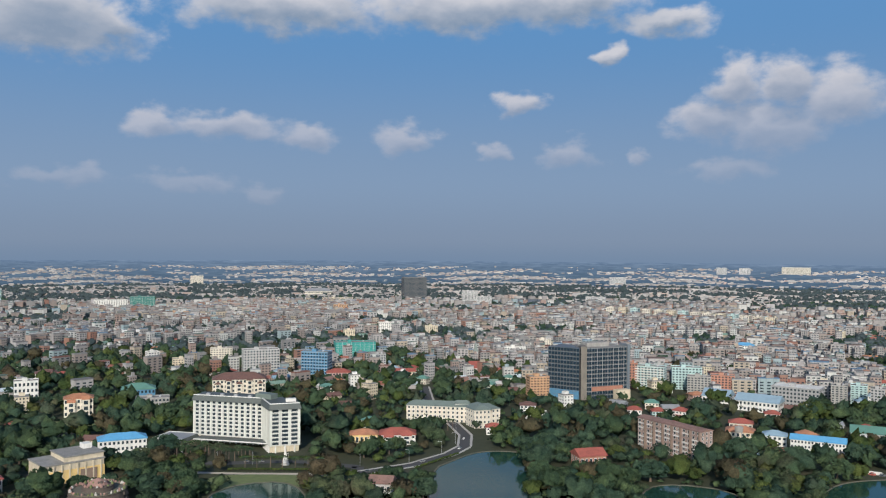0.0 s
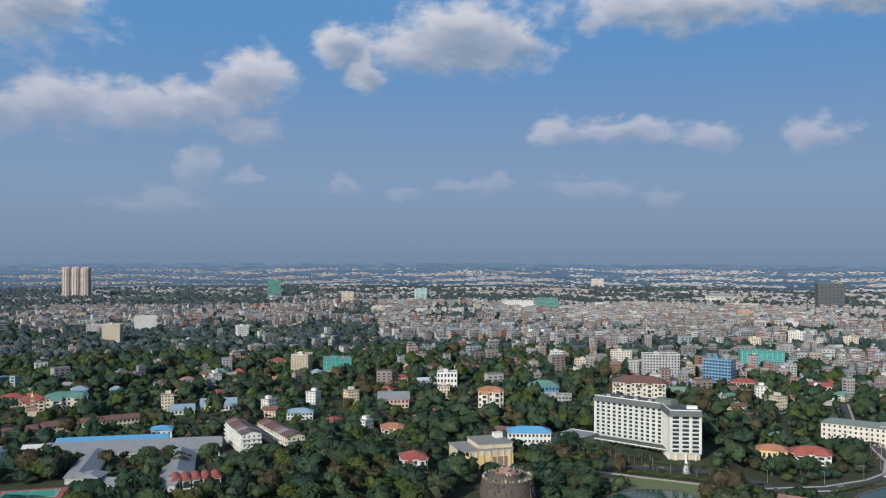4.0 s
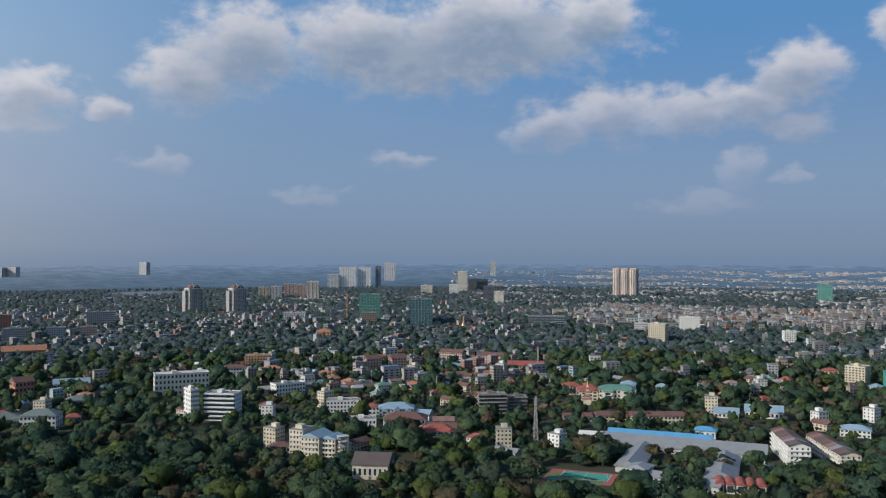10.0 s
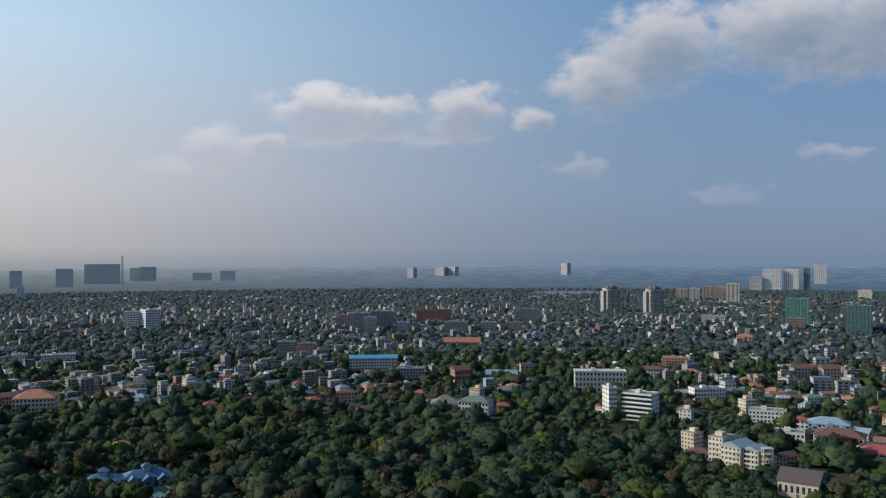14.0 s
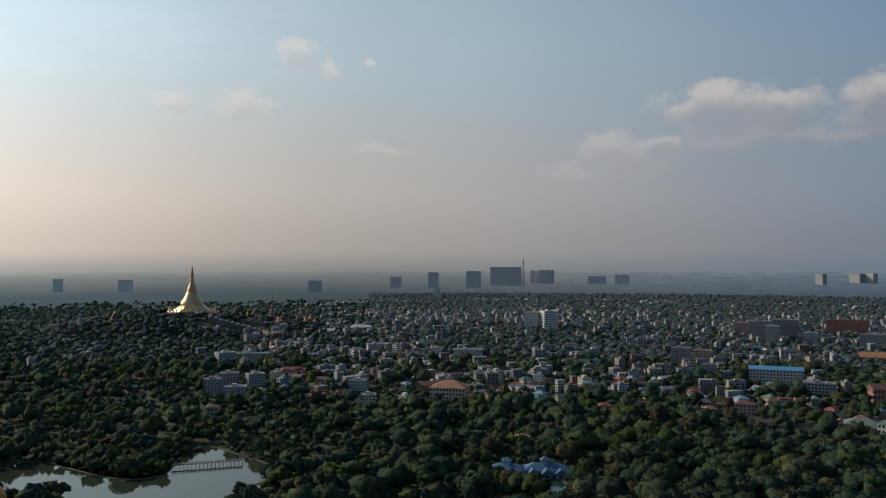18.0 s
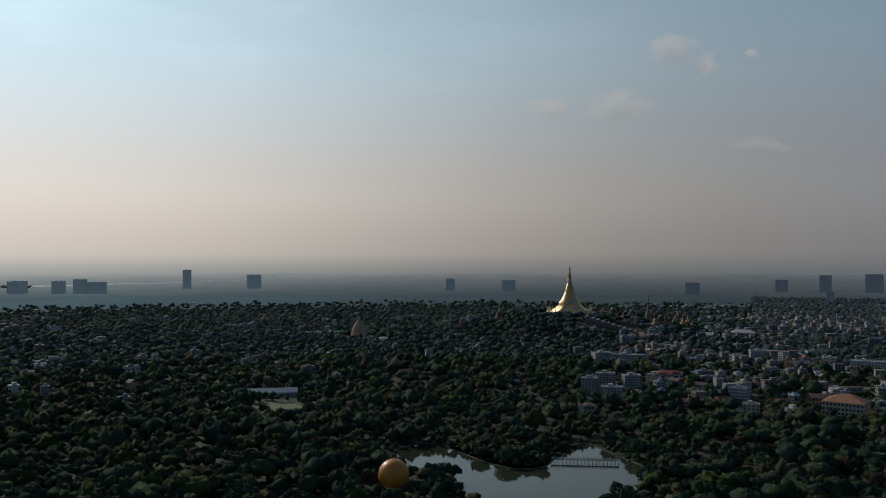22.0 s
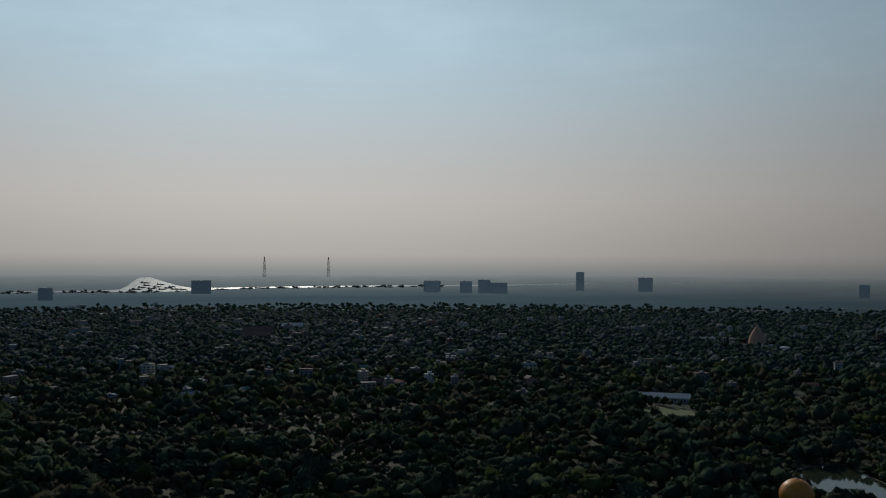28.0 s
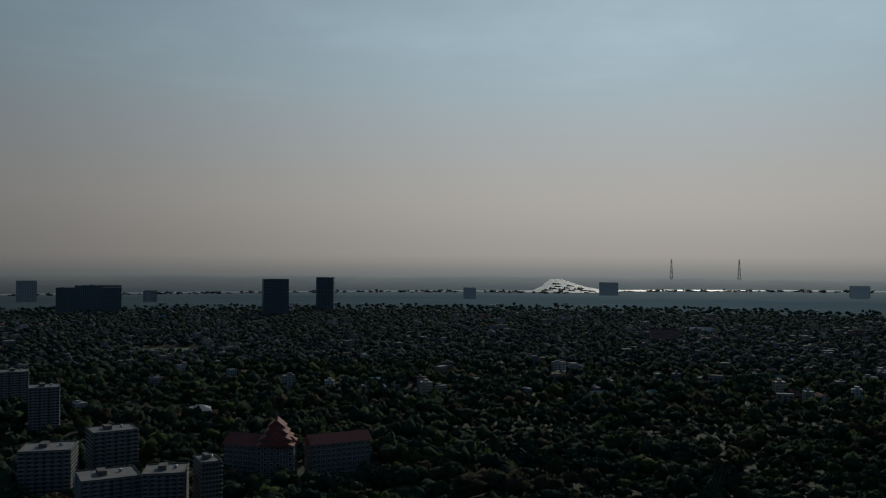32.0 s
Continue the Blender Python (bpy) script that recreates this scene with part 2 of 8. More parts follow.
M = {
    "white": paint("white_paint", (0.70, 0.69, 0.65), dirt=0.4),
    "hotelwhite": paint("greenish_white_paint", (0.58, 0.595, 0.55), dirt=0.3),
    "stained": paint("stained_pink_render", (0.40, 0.30, 0.26), dirt=1.0),
    "cream": paint("cream_paint", (0.62, 0.54, 0.40)),
    "ivory": paint("ivory_paint", (0.66, 0.61, 0.51), dirt=0.4),
    "grey": paint("grey_render", (0.36, 0.36, 0.355)),
    "lightgrey": paint("light_grey_render", (0.50, 0.50, 0.49)),
    "concrete": paint("raw_concrete", (0.34, 0.33, 0.31), dirt=0.7),
    "dark": paint("dark_cladding", (0.10, 0.105, 0.11), rough=0.4, dirt=0.3),
    "umber": paint("brown_grey_render", (0.19, 0.17, 0.145), dirt=0.6),
    "beige": paint("beige_render", (0.52, 0.47, 0.42)),
    "slate": paint("grey_blue_cladding", (0.15, 0.18, 0.205), rough=0.4, dirt=0.3),
    "brick": paint("brick_red_render", (0.40, 0.19, 0.13)),
    "pink": paint("faded_pink_paint", (0.55, 0.38, 0.33), dirt=0.7),
    "orange": paint("orange_paint", (0.54, 0.33, 0.19)),
    "yellow": paint("yellow_paint", (0.72, 0.52, 0.22), dirt=0.35),
    "turquoise": paint("pale_turquoise_paint", (0.42, 0.57, 0.56), dirt=0.45),
    "green": paint("green_paint", (0.18, 0.36, 0.25)),
    "net": paint("green_scaffold_net", (0.05, 0.20, 0.17), rough=0.85, dirt=0.4),
    "teal": paint("teal_scaffold_net", (0.05, 0.30, 0.27), rough=0.85, dirt=0.35),
    "darknet": paint("dark_scaffold_net", (0.025, 0.10, 0.11), rough=0.85, dirt=0.4),
    "bluewall": paint("blue_glass_wall", (0.10, 0.25, 0.40), rough=0.3, dirt=0.3),
    "brown": paint("brown_render", (0.26, 0.19, 0.15)),
    "r_red": paint("red_tiled_roof", (0.34, 0.095, 0.07), rough=0.75, dirt=0.65, sheet=0.5),
    "r_brown": paint("brown_tiled_roof", (0.16, 0.085, 0.07), rough=0.8, dirt=0.6, sheet=0.5),
    "r_orange": paint("orange_tiled_roof", (0.44, 0.20, 0.11), rough=0.75, dirt=0.6, sheet=0.5),
    "r_blue": paint("blue_sheet_roof", (0.12, 0.36, 0.60), rough=0.45, dirt=0.3, sheet=0.6),
    "r_club": paint("deep_blue_sheet_roof", (0.07, 0.17, 0.27), rough=0.5, dirt=0.4, sheet=0.6),
    "r_pale": paint("pale_blue_sheet_roof", (0.27, 0.38, 0.46), rough=0.45, dirt=0.35, sheet=0.6),
    "r_grey": paint("grey_sheet_roof", (0.27, 0.28, 0.29), rough=0.5, dirt=0.45, sheet=0.6),
    "r_green": paint("green_sheet_roof", (0.12, 0.26, 0.21), rough=0.55, dirt=0.45, sheet=0.6),
    "r_slate": paint("grey_green_roof", (0.16, 0.20, 0.18), rough=0.6, dirt=0.4, sheet=0.6),
    "r_mansard": paint("dark_slate_mansard", (0.085, 0.10, 0.095), rough=0.6, dirt=0.3, sheet=0.6),
    "r_dark": paint("dark_brown_sheet_roof", (0.12, 0.095, 0.085), rough=0.7, dirt=0.5, sheet=0.5),
    "r_rust": paint("rusty_sheet_roof", (0.27, 0.16, 0.13), rough=0.8, dirt=0.9, sheet=0.5),
    "mast": plain("weathered_mast_steel", (0.38, 0.35, 0.34), rough=0.6),
    "r_flat": paint("flat_roof_screed", (0.28, 0.27, 0.25), dirt=0.7),
    "r_white": paint("white_flat_roof", (0.66, 0.65, 0.62), dirt=0.5),
    "glass": plain("window_glass", (0.03, 0.045, 0.055), rough=0.16, grain=0.5, scale=0.4),
    "blueglass": plain("blue_curtain_glass", (0.018, 0.036, 0.055), rough=0.14, grain=0.4, scale=0.3),
    "frame": plain("window_frame_paint", (0.62, 0.61, 0.58), rough=0.5),
    "steel": plain("galvanised_steel", (0.52, 0.52, 0.52), rough=0.45, metal=0.7),
    "redsteel": plain("red_painted_steel", (0.45, 0.09, 0.06), rough=0.5),
    "gold": plain("gold_leaf", (0.72, 0.50, 0.25), rough=0.42, metal=0.5, grain=0.25, scale=0.3),
    "dullgold": plain("weathered_gold_paint", (0.58, 0.34, 0.14), rough=0.5, metal=0.4, grain=0.3, scale=0.3),
    "terracotta": plain("terracotta_brick", (0.52, 0.31, 0.20), rough=0.8, grain=0.35, scale=0.4),
    "bark": plain("bark", (0.13, 0.095, 0.07), rough=0.9, grain=0.4, scale=2.0),
    "asphalt": plain("asphalt", (0.06, 0.06, 0.062), rough=0.85, grain=0.3, scale=0.5),
    "kerb": plain("kerb_stone", (0.42, 0.40, 0.37), rough=0.85, grain=0.3),
    "path": plain("pale_paving", (0.46, 0.40, 0.33), rough=0.85, grain=0.25),
    "lawn": plain("lawn_grass", (0.13, 0.16, 0.06), rough=0.9, grain=0.4, scale=0.2),
    "court": plain("green_court_paint", (0.06, 0.30, 0.23), rough=0.7, grain=0.15, scale=0.3),
    "courtred": plain("red_court_paint", (0.34, 0.10, 0.08), rough=0.7, grain=0.15, scale=0.3),
    "line": plain("white_line_paint", (0.75, 0.75, 0.72), rough=0.7),
    "leaf": leafage("leaves_near", (0.041, 0.073, 0.046), (0.084, 0.122, 0.062), (0.125, 0.102, 0.073)),
    "leaf_dark": leafage("leaves_dark", (0.033, 0.065, 0.050), (0.068, 0.107, 0.069), (0.092, 0.093, 0.068)),
    "leaf_bright": leafage("leaves_bright", (0.051, 0.081, 0.029), (0.100, 0.127, 0.043), (0.103, 0.095, 0.043)),
    "leaf_dry": leafage("leaves_dry", (0.062, 0.059, 0.038), (0.107, 0.090, 0.057), (0.131, 0.096, 0.071)),
    # distant leaves: haze is put into the colour, greyed and blued
    "leaf_hazed": leafage("leaves_hazed", (0.051, 0.073, 0.084), (0.078, 0.104, 0.112), (0.094, 0.108, 0.118), 0.2, rough=0.3),
    "quarter": colony("town_walls", [(0.0, (0.347, 0.335, 0.329)), (0.2, (0.282, 0.266, 0.257)), (0.36, (0.470, 0.472, 0.452)), (0.48, (0.254, 0.216, 0.196)),
                                     (0.60, (0.301, 0.226, 0.196)), (0.70, (0.197, 0.196, 0.196)), (0.82, (0.366, 0.315, 0.247)), (0.9, (0.262, 0.335, 0.350)), (0.95, (0.262, 0.138, 0.102))]),
    # distant walls: narrow low-contrast range, with the haze put into the paint
    "quarter_hazed": colony("hazed_town_walls", [(0.0, (0.344, 0.338, 0.325)), (0.3, (0.273, 0.262, 0.255)), (0.5, (0.426, 0.403, 0.379)), (0.66, (0.305, 0.262, 0.237)), (0.82, (0.507, 0.470, 0.431)), (0.92, (0.406, 0.319, 0.272))], 0.3),
    "quarter_roof": colony("town_roofs", [(0.0, (0.150, 0.148, 0.150)), (0.3, (0.213, 0.214, 0.215)), (0.5, (0.120, 0.080, 0.072)), (0.62, (0.288, 0.302, 0.308)),
                                          (0.75, (0.175, 0.074, 0.057)), (0.84, (0.113, 0.201, 0.301)), (0.90, (0.107, 0.167, 0.150)), (0.95, (0.339, 0.349, 0.343))], 0.6),
}


def ground_material():
    m, N, b = material("city_ground")
    p = where(N)
    big, fine = N.noise(p, 0.006, 5.0, 0.65), N.noise(p, 0.12, 5.0, 0.6)
    c = N.mix(fine, (0.038, 0.046, 0.026), (0.070, 0.074, 0.046))
    c = N.mix(N.math("MULTIPLY", N.step(big, 0.54, 0.68), N.step(fine, 0.42, 0.62)), c, (0.12, 0.105, 0.08))
    # beyond 2300 m the base colour blends into painted blue-grey haze
    far_haze = N.mix(N.noise(p, 0.0035, 6.0, 0.7), (0.070, 0.098, 0.115), (0.125, 0.155, 0.170))
    c = N.mix(N.step(N.vec("LENGTH", p), 2300, 3400), c, far_haze)
    N.put(b.inputs["Base Color"], c)
    b.inputs["Roughness"].default_value = 0.85
    b.inputs["Specular IOR Level"].default_value = 0.2
    bump(N, b, fine, 0.3, 0.5)
    return m


def water_material(name, rgb, rough, ripple):
    m, N, b = material(name)
    p = where(N)
    N.put(b.inputs["Base Color"], N.mix(N.noise(p, 0.02, 4.0), rgb, tuple(c * 1.6 for c in rgb)))
    b.inputs["Roughness"].default_value = rough
    b.inputs["IOR"].default_value = 1.33
    bump(N, b, N.noise(N.vec("MULTIPLY", p, (1.0, 1.0, 0.1)), 0.25, 5.0, 0.6), ripple, 0.4)
    return m


def haze_glow_material():
    """Haze added as a glowing layer beyond the city: it takes the colour of the low air over it, and thins out towards
    the town.
    """
    m, N, b = material("glowing_haze")
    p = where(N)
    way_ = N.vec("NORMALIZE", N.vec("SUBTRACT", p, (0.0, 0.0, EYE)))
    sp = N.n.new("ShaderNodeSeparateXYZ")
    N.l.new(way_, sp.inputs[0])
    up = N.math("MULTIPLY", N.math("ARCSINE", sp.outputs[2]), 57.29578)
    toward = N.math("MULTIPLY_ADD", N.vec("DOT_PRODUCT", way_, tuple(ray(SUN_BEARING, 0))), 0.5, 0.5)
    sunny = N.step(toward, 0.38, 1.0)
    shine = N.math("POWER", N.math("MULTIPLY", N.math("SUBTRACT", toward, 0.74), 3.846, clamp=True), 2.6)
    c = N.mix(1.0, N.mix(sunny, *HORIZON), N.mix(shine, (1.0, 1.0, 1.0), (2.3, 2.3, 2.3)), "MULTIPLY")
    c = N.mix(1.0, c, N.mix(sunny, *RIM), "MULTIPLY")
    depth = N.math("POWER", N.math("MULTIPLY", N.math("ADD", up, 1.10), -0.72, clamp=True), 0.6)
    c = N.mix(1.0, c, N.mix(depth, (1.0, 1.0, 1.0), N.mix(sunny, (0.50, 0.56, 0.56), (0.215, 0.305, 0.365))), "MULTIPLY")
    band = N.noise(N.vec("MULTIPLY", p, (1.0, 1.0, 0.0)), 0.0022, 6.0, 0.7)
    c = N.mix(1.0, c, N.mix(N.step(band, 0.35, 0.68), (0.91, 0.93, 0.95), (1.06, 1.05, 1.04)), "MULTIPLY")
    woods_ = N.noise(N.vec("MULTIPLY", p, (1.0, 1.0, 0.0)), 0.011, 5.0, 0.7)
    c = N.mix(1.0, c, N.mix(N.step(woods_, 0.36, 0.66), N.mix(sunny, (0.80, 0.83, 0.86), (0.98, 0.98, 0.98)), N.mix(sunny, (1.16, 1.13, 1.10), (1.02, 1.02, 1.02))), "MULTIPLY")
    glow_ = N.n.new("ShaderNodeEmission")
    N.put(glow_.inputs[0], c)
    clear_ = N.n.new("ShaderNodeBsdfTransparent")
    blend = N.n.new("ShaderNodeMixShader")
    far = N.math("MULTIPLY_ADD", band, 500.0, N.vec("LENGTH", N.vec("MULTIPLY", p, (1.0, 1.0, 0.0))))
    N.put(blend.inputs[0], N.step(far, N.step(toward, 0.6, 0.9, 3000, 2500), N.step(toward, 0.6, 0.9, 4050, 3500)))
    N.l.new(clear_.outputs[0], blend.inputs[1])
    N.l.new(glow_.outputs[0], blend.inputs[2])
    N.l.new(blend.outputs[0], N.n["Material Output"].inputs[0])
    return m


M["distance"] = haze_glow_material()
M["boulder"] = plain("dark_rough_stone", (0.085, 0.068, 0.058), rough=0.9, grain=0.6, scale=0.9)
M["rockpink"] = plain("reddish_garden_rock", (0.28, 0.17, 0.14), rough=0.85, grain=0.45, scale=0.8)
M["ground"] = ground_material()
for nm in ("glass", "blueglass"):
    M[nm].node_tree.nodes["Principled BSDF"].inputs["Specular IOR Level"].default_value = 0.25
M["water"] = water_material("lake_water", (0.013, 0.042, 0.032), 0.06, 0.10)
M["silty"] = water_material("silty_lake_water", (0.030, 0.038, 0.024), 0.04, 0.06)
M["river"] = water_material("river_water", (0.10, 0.09, 0.075), 0.33, 0.3)

# ---------------------------------------------------------------- shapes


class Shape:
    """Vertices and faces, gathered and made into one mesh."""

    def __init__(self):
        self.v, self.f = [], []

    def face(self, *pts):
        k = len(self.v)
        self.v += pts
        self.f.append(tuple(range(k, k + len(pts))))

    def box(self, x0, y0, z0, x1, y1, z1):
        k = len(self.v)
        self.v += [(x0, y0, z0), (x1, y0, z0), (x1, y1, z0), (x0, y1, z0), (x0, y0, z1), (x1, y0, z1), (x1, y1, z1), (x0, y1, z1)]
        self.f += [tuple(k + i for i in q) for q in ((0, 3, 2, 1), (4, 5, 6, 7), (0, 1, 5, 4), (1, 2, 6, 5), (2, 3, 7, 6), (3, 0, 4, 7))]
        return self

    def prism(self, poly, z0, z1, top=1.0):
        """An upright prism over a polygon; top shrinks its upper end."""
        k, n = len(self.v), len(poly)
        cx, cy = sum(p[0] for p in poly) / n, sum(p[1] for p in poly) / n
        self.v += [(x, y, z0) for x, y in poly] + [(cx + (x - cx) * top, cy + (y - cy) * top, z1) for x, y in poly]
        self.f += [(k + i, k + (i + 1) % n, k + n + (i + 1) % n, k + n + i) for i in range(n)]
        self.f += [tuple(k + n - 1 - i for i in range(n)), tuple(k + n + i for i in range(n))]
        return self

    def lathe(self, profile, n=24, x=0.0, y=0.0):
        k = len(self.v)
        for r, z in profile:
            self.v += [(x + r * math.cos(2 * math.pi * i / n), y + r * math.sin(2 * math.pi * i / n), z) for i in range(n)]
        for j in range(len(profile) - 1):
            self.f += [(k + j * n + i, k + j * n + (i + 1) % n, k + (j + 1) * n + (i + 1) % n, k + (j + 1) * n + i) for i in range(n)]
        self.f += [tuple(k + n - 1 - i for i in range(n)), tuple(k + (len(profile) - 1) * n + i for i in range(n))]
        return self

    def roof(self, x0, y0, x1, y1, z, high, hip=0.0, eave=0.6, thick=0.25):
        """A pitched roof with its ridge along the longer side; hip: how far the ridge's ends draw in, as a share of half the width."""
        x0, y0, x1, y1 = x0 - eave, y0 - eave, x1 + eave, y1 + eave
        turn = (y1 - y0) > (x1 - x0)
        if turn:
            x0, y0, x1, y1 = y0, x0, y1, x1
        k, ym, d = len(self.v), (y0 + y1) / 2, hip * (y1 - y0) / 2
        pts = [(x0, y0, z), (x1, y0, z), (x1, y1, z), (x0, y1, z), (x0, y0, z + thick), (x1, y0, z + thick), (x1, y1, z + thick), (x0, y1, z + thick),
               (x0 + d, ym, z + thick + high), (x1 - d, ym, z + thick + high)]
        self.v += [(q[1], q[0], q[2]) for q in pts] if turn else pts
        self.f += [tuple(k + i for i in q) for q in ((0, 3, 2, 1), (0, 1, 5, 4), (1, 2, 6, 5), (2, 3, 7, 6), (3, 0, 4, 7), (4, 5, 9, 8), (6, 7, 8, 9), (5, 6, 9), (7, 4, 8))]
        return self

    def mesh(self, name, mat, smooth=False):
        me = bpy.data.meshes.new(name)
        me.from_pydata(self.v, [], self.f)
        if smooth:
            me.polygons.foreach_set("use_smooth", [True] * len(me.polygons))
        me.materials.append(M[mat])
        return me


def part(name, shape, mat, parent, label="", place=None, smooth=False):
    me = shape if isinstance(shape, bpy.types.Mesh) else shape.mesh(name, mat, smooth)
    ob = new(name, me)
    ob.parent = parent
    if place is not None:
        ob.matrix_basis = place
    return tagged(ob, label)


def lift(x, y):
    """The lie of the land: flat, a hill under the great pagoda, and far ground raised to fit the horizon in the
    camera's view.
    """
    d = math.hypot(x, y)
    z = 65 * max(0.0, (d - 3600) / 1350) ** 2
    h = math.hypot(x - HILL[0], y - HILL[1])
    s = max(0.0, min(1.0, (330 - h) / 230))
    return z + 33 * s * s * (3 - 2 * s)


def polar(bearing, distance):
    b = radians(bearing)
    return -math.sin(b) * distance, math.cos(b) * distance


HILL = polar(129.3, 1900)
TAKEN = []  # ground taken by things: x, y, cos, sin, half width, half depth


def stand(name, bearing, distance, turn=0.0, label="", category="building", group="", wide=0.0, deep=0.0, front=8.0, z=None):
    """An Empty on the ground, its -Y side towards the middle of the map, turned by so many degrees."""
    x, y = polar(bearing, distance)
    ob = new(name)
    ob.matrix_basis = pose(x, y, lift(x, y) if z is None else z, 0, 0, bearing + turn)
    if wide:
        c, s = math.cos(radians(bearing + turn)), math.sin(radians(bearing + turn))
        TAKEN.append((x + s * front / 2, y - c * front / 2, c, s, wide / 2 + 3, deep / 2 + 3 + front / 2))
    return tagged(ob, label, category, group)


WINDOWS = {}


def window_mesh(glass="glass", frame="frame"):
    """A window one metre square, its frame proud of the wall, its pane and sill behind; scaled where it is set."""
    key = glass + frame
    if key not in WINDOWS:
        rects = [(0.58, -0.06, 1.06, 0.06), (0.58, -0.06, 1.06, -0.10), (0.47, 0.03, 0.97, -0.10), (0.47, 0.03, 0.97, -0.02)]
        v = []
        for a, z0, z1, y in rects:
            v += [(-a, y, z0), (a, y, z0), (a, y, z1), (-a, y, z1)]
        f = [(4 * j + i, 4 * j + (i + 1) % 4, 4 * j + 4 + (i + 1) % 4, 4 * j + 4 + i) for j in range(3) for i in range(4)] + [(12, 13, 14, 15)]
        full = bpy.data.meshes.new("window")
        full.from_pydata(v, [], f)
        full.materials.append(M[frame]), full.materials.append(M[glass])
        full.polygons.foreach_set("material_index", [0] * 12 + [1])
        WINDOWS[key] = full
    return WINDOWS[key]


def facade(parent, wide, x, y, turn, z0, storey, floors, bays, ww=1.5, wh=1.5, single=True, glass="glass", into=None):
    """Windows on one face, bays by floors: each one a part, or gathered into one far shape."""
    c, s = math.cos(radians(turn)), math.sin(radians(turn))
    for f in range(floors):
        for k in range(bays):
            u = (k + 0.5) / bays * wide - wide / 2
            z = z0 + f * storey + storey * 0.28
            if single:
                part("window", window_mesh(glass), glass, parent, place=pose(x + c * u, y + s * u, z, 0, 0, turn) @ Matrix.Diagonal((ww, 1, wh, 1)))
            else:
                o = [(x + c * p - s * q, y + s * p + c * q) for p, q in ((u - ww / 2, -0.09), (u + ww / 2, -0.09), (u + ww / 2, 0.05), (u - ww / 2, 0.05))]
                n = len(into.v)
                into.v += [(*o[0], z), (*o[1], z), (*o[1], z + wh), (*o[0], z + wh), (*o[3], z), (*o[2], z), (*o[2], z + wh), (*o[3], z + wh)]
                into.f += [(n, n + 1, n + 2, n + 3), (n + 4, n + 5, n + 1, n), (n + 3, n + 2, n + 6, n + 7)]


def block(name, bearing, distance, wide, high, deep=14.0, turn=0.0, wall="white", roof="flat", top="r_flat", floors=0, bays=0, label="", category="building",
          group="", glass="glass", ledge="", balcony=0, extra=True, net=False, front=8.0, ww=0.0, wh=0.0, z=None, stripes=0, gables=0, plain_windows=False):
    """A building of several storeys: walls, windows on three sides, ledges, roof, and what stands on the roof."""
    ob = stand(name, bearing, distance, turn, label, category, group, wide, deep, front, z)
    w, d = wide / 2, deep / 2
    floors = floors or max(1, round(high / 3.3))
    storey = high / floors
    bays = bays or max(2, round(wide / 3.6))
    single = distance < 780 and not net and not plain_windows
    part("wall", Shape().box(-w, -d, -3.0, w, d, high), wall, ob)
    if not net and not (distance > 3500 and bearing > 70):
        ww, wh = ww or min(2.0, wide / bays * 0.55), wh or storey * 0.5
        far = Shape()
        facade(ob, wide, 0, -d, 0, 0, storey, floors, bays, ww, wh, single, glass, far)
        side = max(1, round(deep / 4.5))
        for sx, tn in ((w, 90), (-w, -90)):
            facade(ob, deep, sx, 0, tn, 0, storey, floors, side, min(1.6, deep / side * 0.5), wh, single, glass, far)
        if far.v:
            tagged(part("glazing", far, glass, ob), kind="stuff")
    elif net:
        ribs = Shape()
        for k in range(max(3, round(wide / 6))):
            u = (k + 0.5) / max(3, round(wide / 6)) * wide - w
            ribs.box(u - 0.15, -d - 0.25, 0, u + 0.15, -d + 0.05, high + 1.5)
        for f in range(1, floors):
            ribs.box(-w - 0.2, -d - 0.2, f * storey, w + 0.2, -d + 0.05, f * storey + 0.2)
        tagged(part("scaffold", ribs, "steel", ob), kind="stuff")
    for k in range(gables):
        u = (k + 0.5) / gables * wide - w
        gw = wide / gables * 0.26
        gh = high * (0.96 if k % 2 else 0.82)
        bay = part("bay", Shape().box(u - gw, -d - 2.8, -2, u + gw, -d + 0.5, gh), wall, ob)
        part("bay_roof", Shape().roof(u - gw, -d - 2.8, u + gw, -d + 3.5, gh, gw * 0.8, 0, 0.5), top if roof != "flat" else "r_brown", bay)
        for f in range(floors):
            part("bay_window", Shape().box(u - gw * 0.55, -d - 2.9, f * gh / floors + 0.9, u + gw * 0.55, -d - 2.7, f * gh / floors + gh / floors * 0.8), glass, bay)
    # no recess is cut: dark strips on the wall imitate shaded balconies
    if stripes:
        s = Shape()
        for k in range(stripes):
            u = (k + 0.5) / stripes * wide - w
            s.box(u - wide / stripes * 0.13, -d - 0.15, 3, u + wide / stripes * 0.13, -d + 0.1, high - 2)
        for k in range(2):
            for sx in (-w, w):
                s.box(sx - 0.15, -d * 0.6 + k * d * 0.9, 3, sx + 0.15, -d * 0.6 + k * d * 0.9 + d * 0.35, high - 2)
        tagged(part("recess_strip", s, "umber", ob, "dark strips standing in for shaded balcony recesses"), kind="stuff")
    shelves = Shape()
    if ledge:
        for f in range(1, floors + 1):
            z0 = f * storey - 0.25
            a = (-w - 0.5, -d - 0.7, z0, w + 0.5, d + 0.4, z0 + 0.3)
            if single:
                part("ledge", Shape().box(*a), ledge, ob)
            else:
                shelves.box(*a)
    for k in range(balcony):
        for f in range(1, floors):
            u = (k + 0.5) / balcony * wide - w
            bw = wide / balcony * 0.33
            s = Shape() if single else shelves
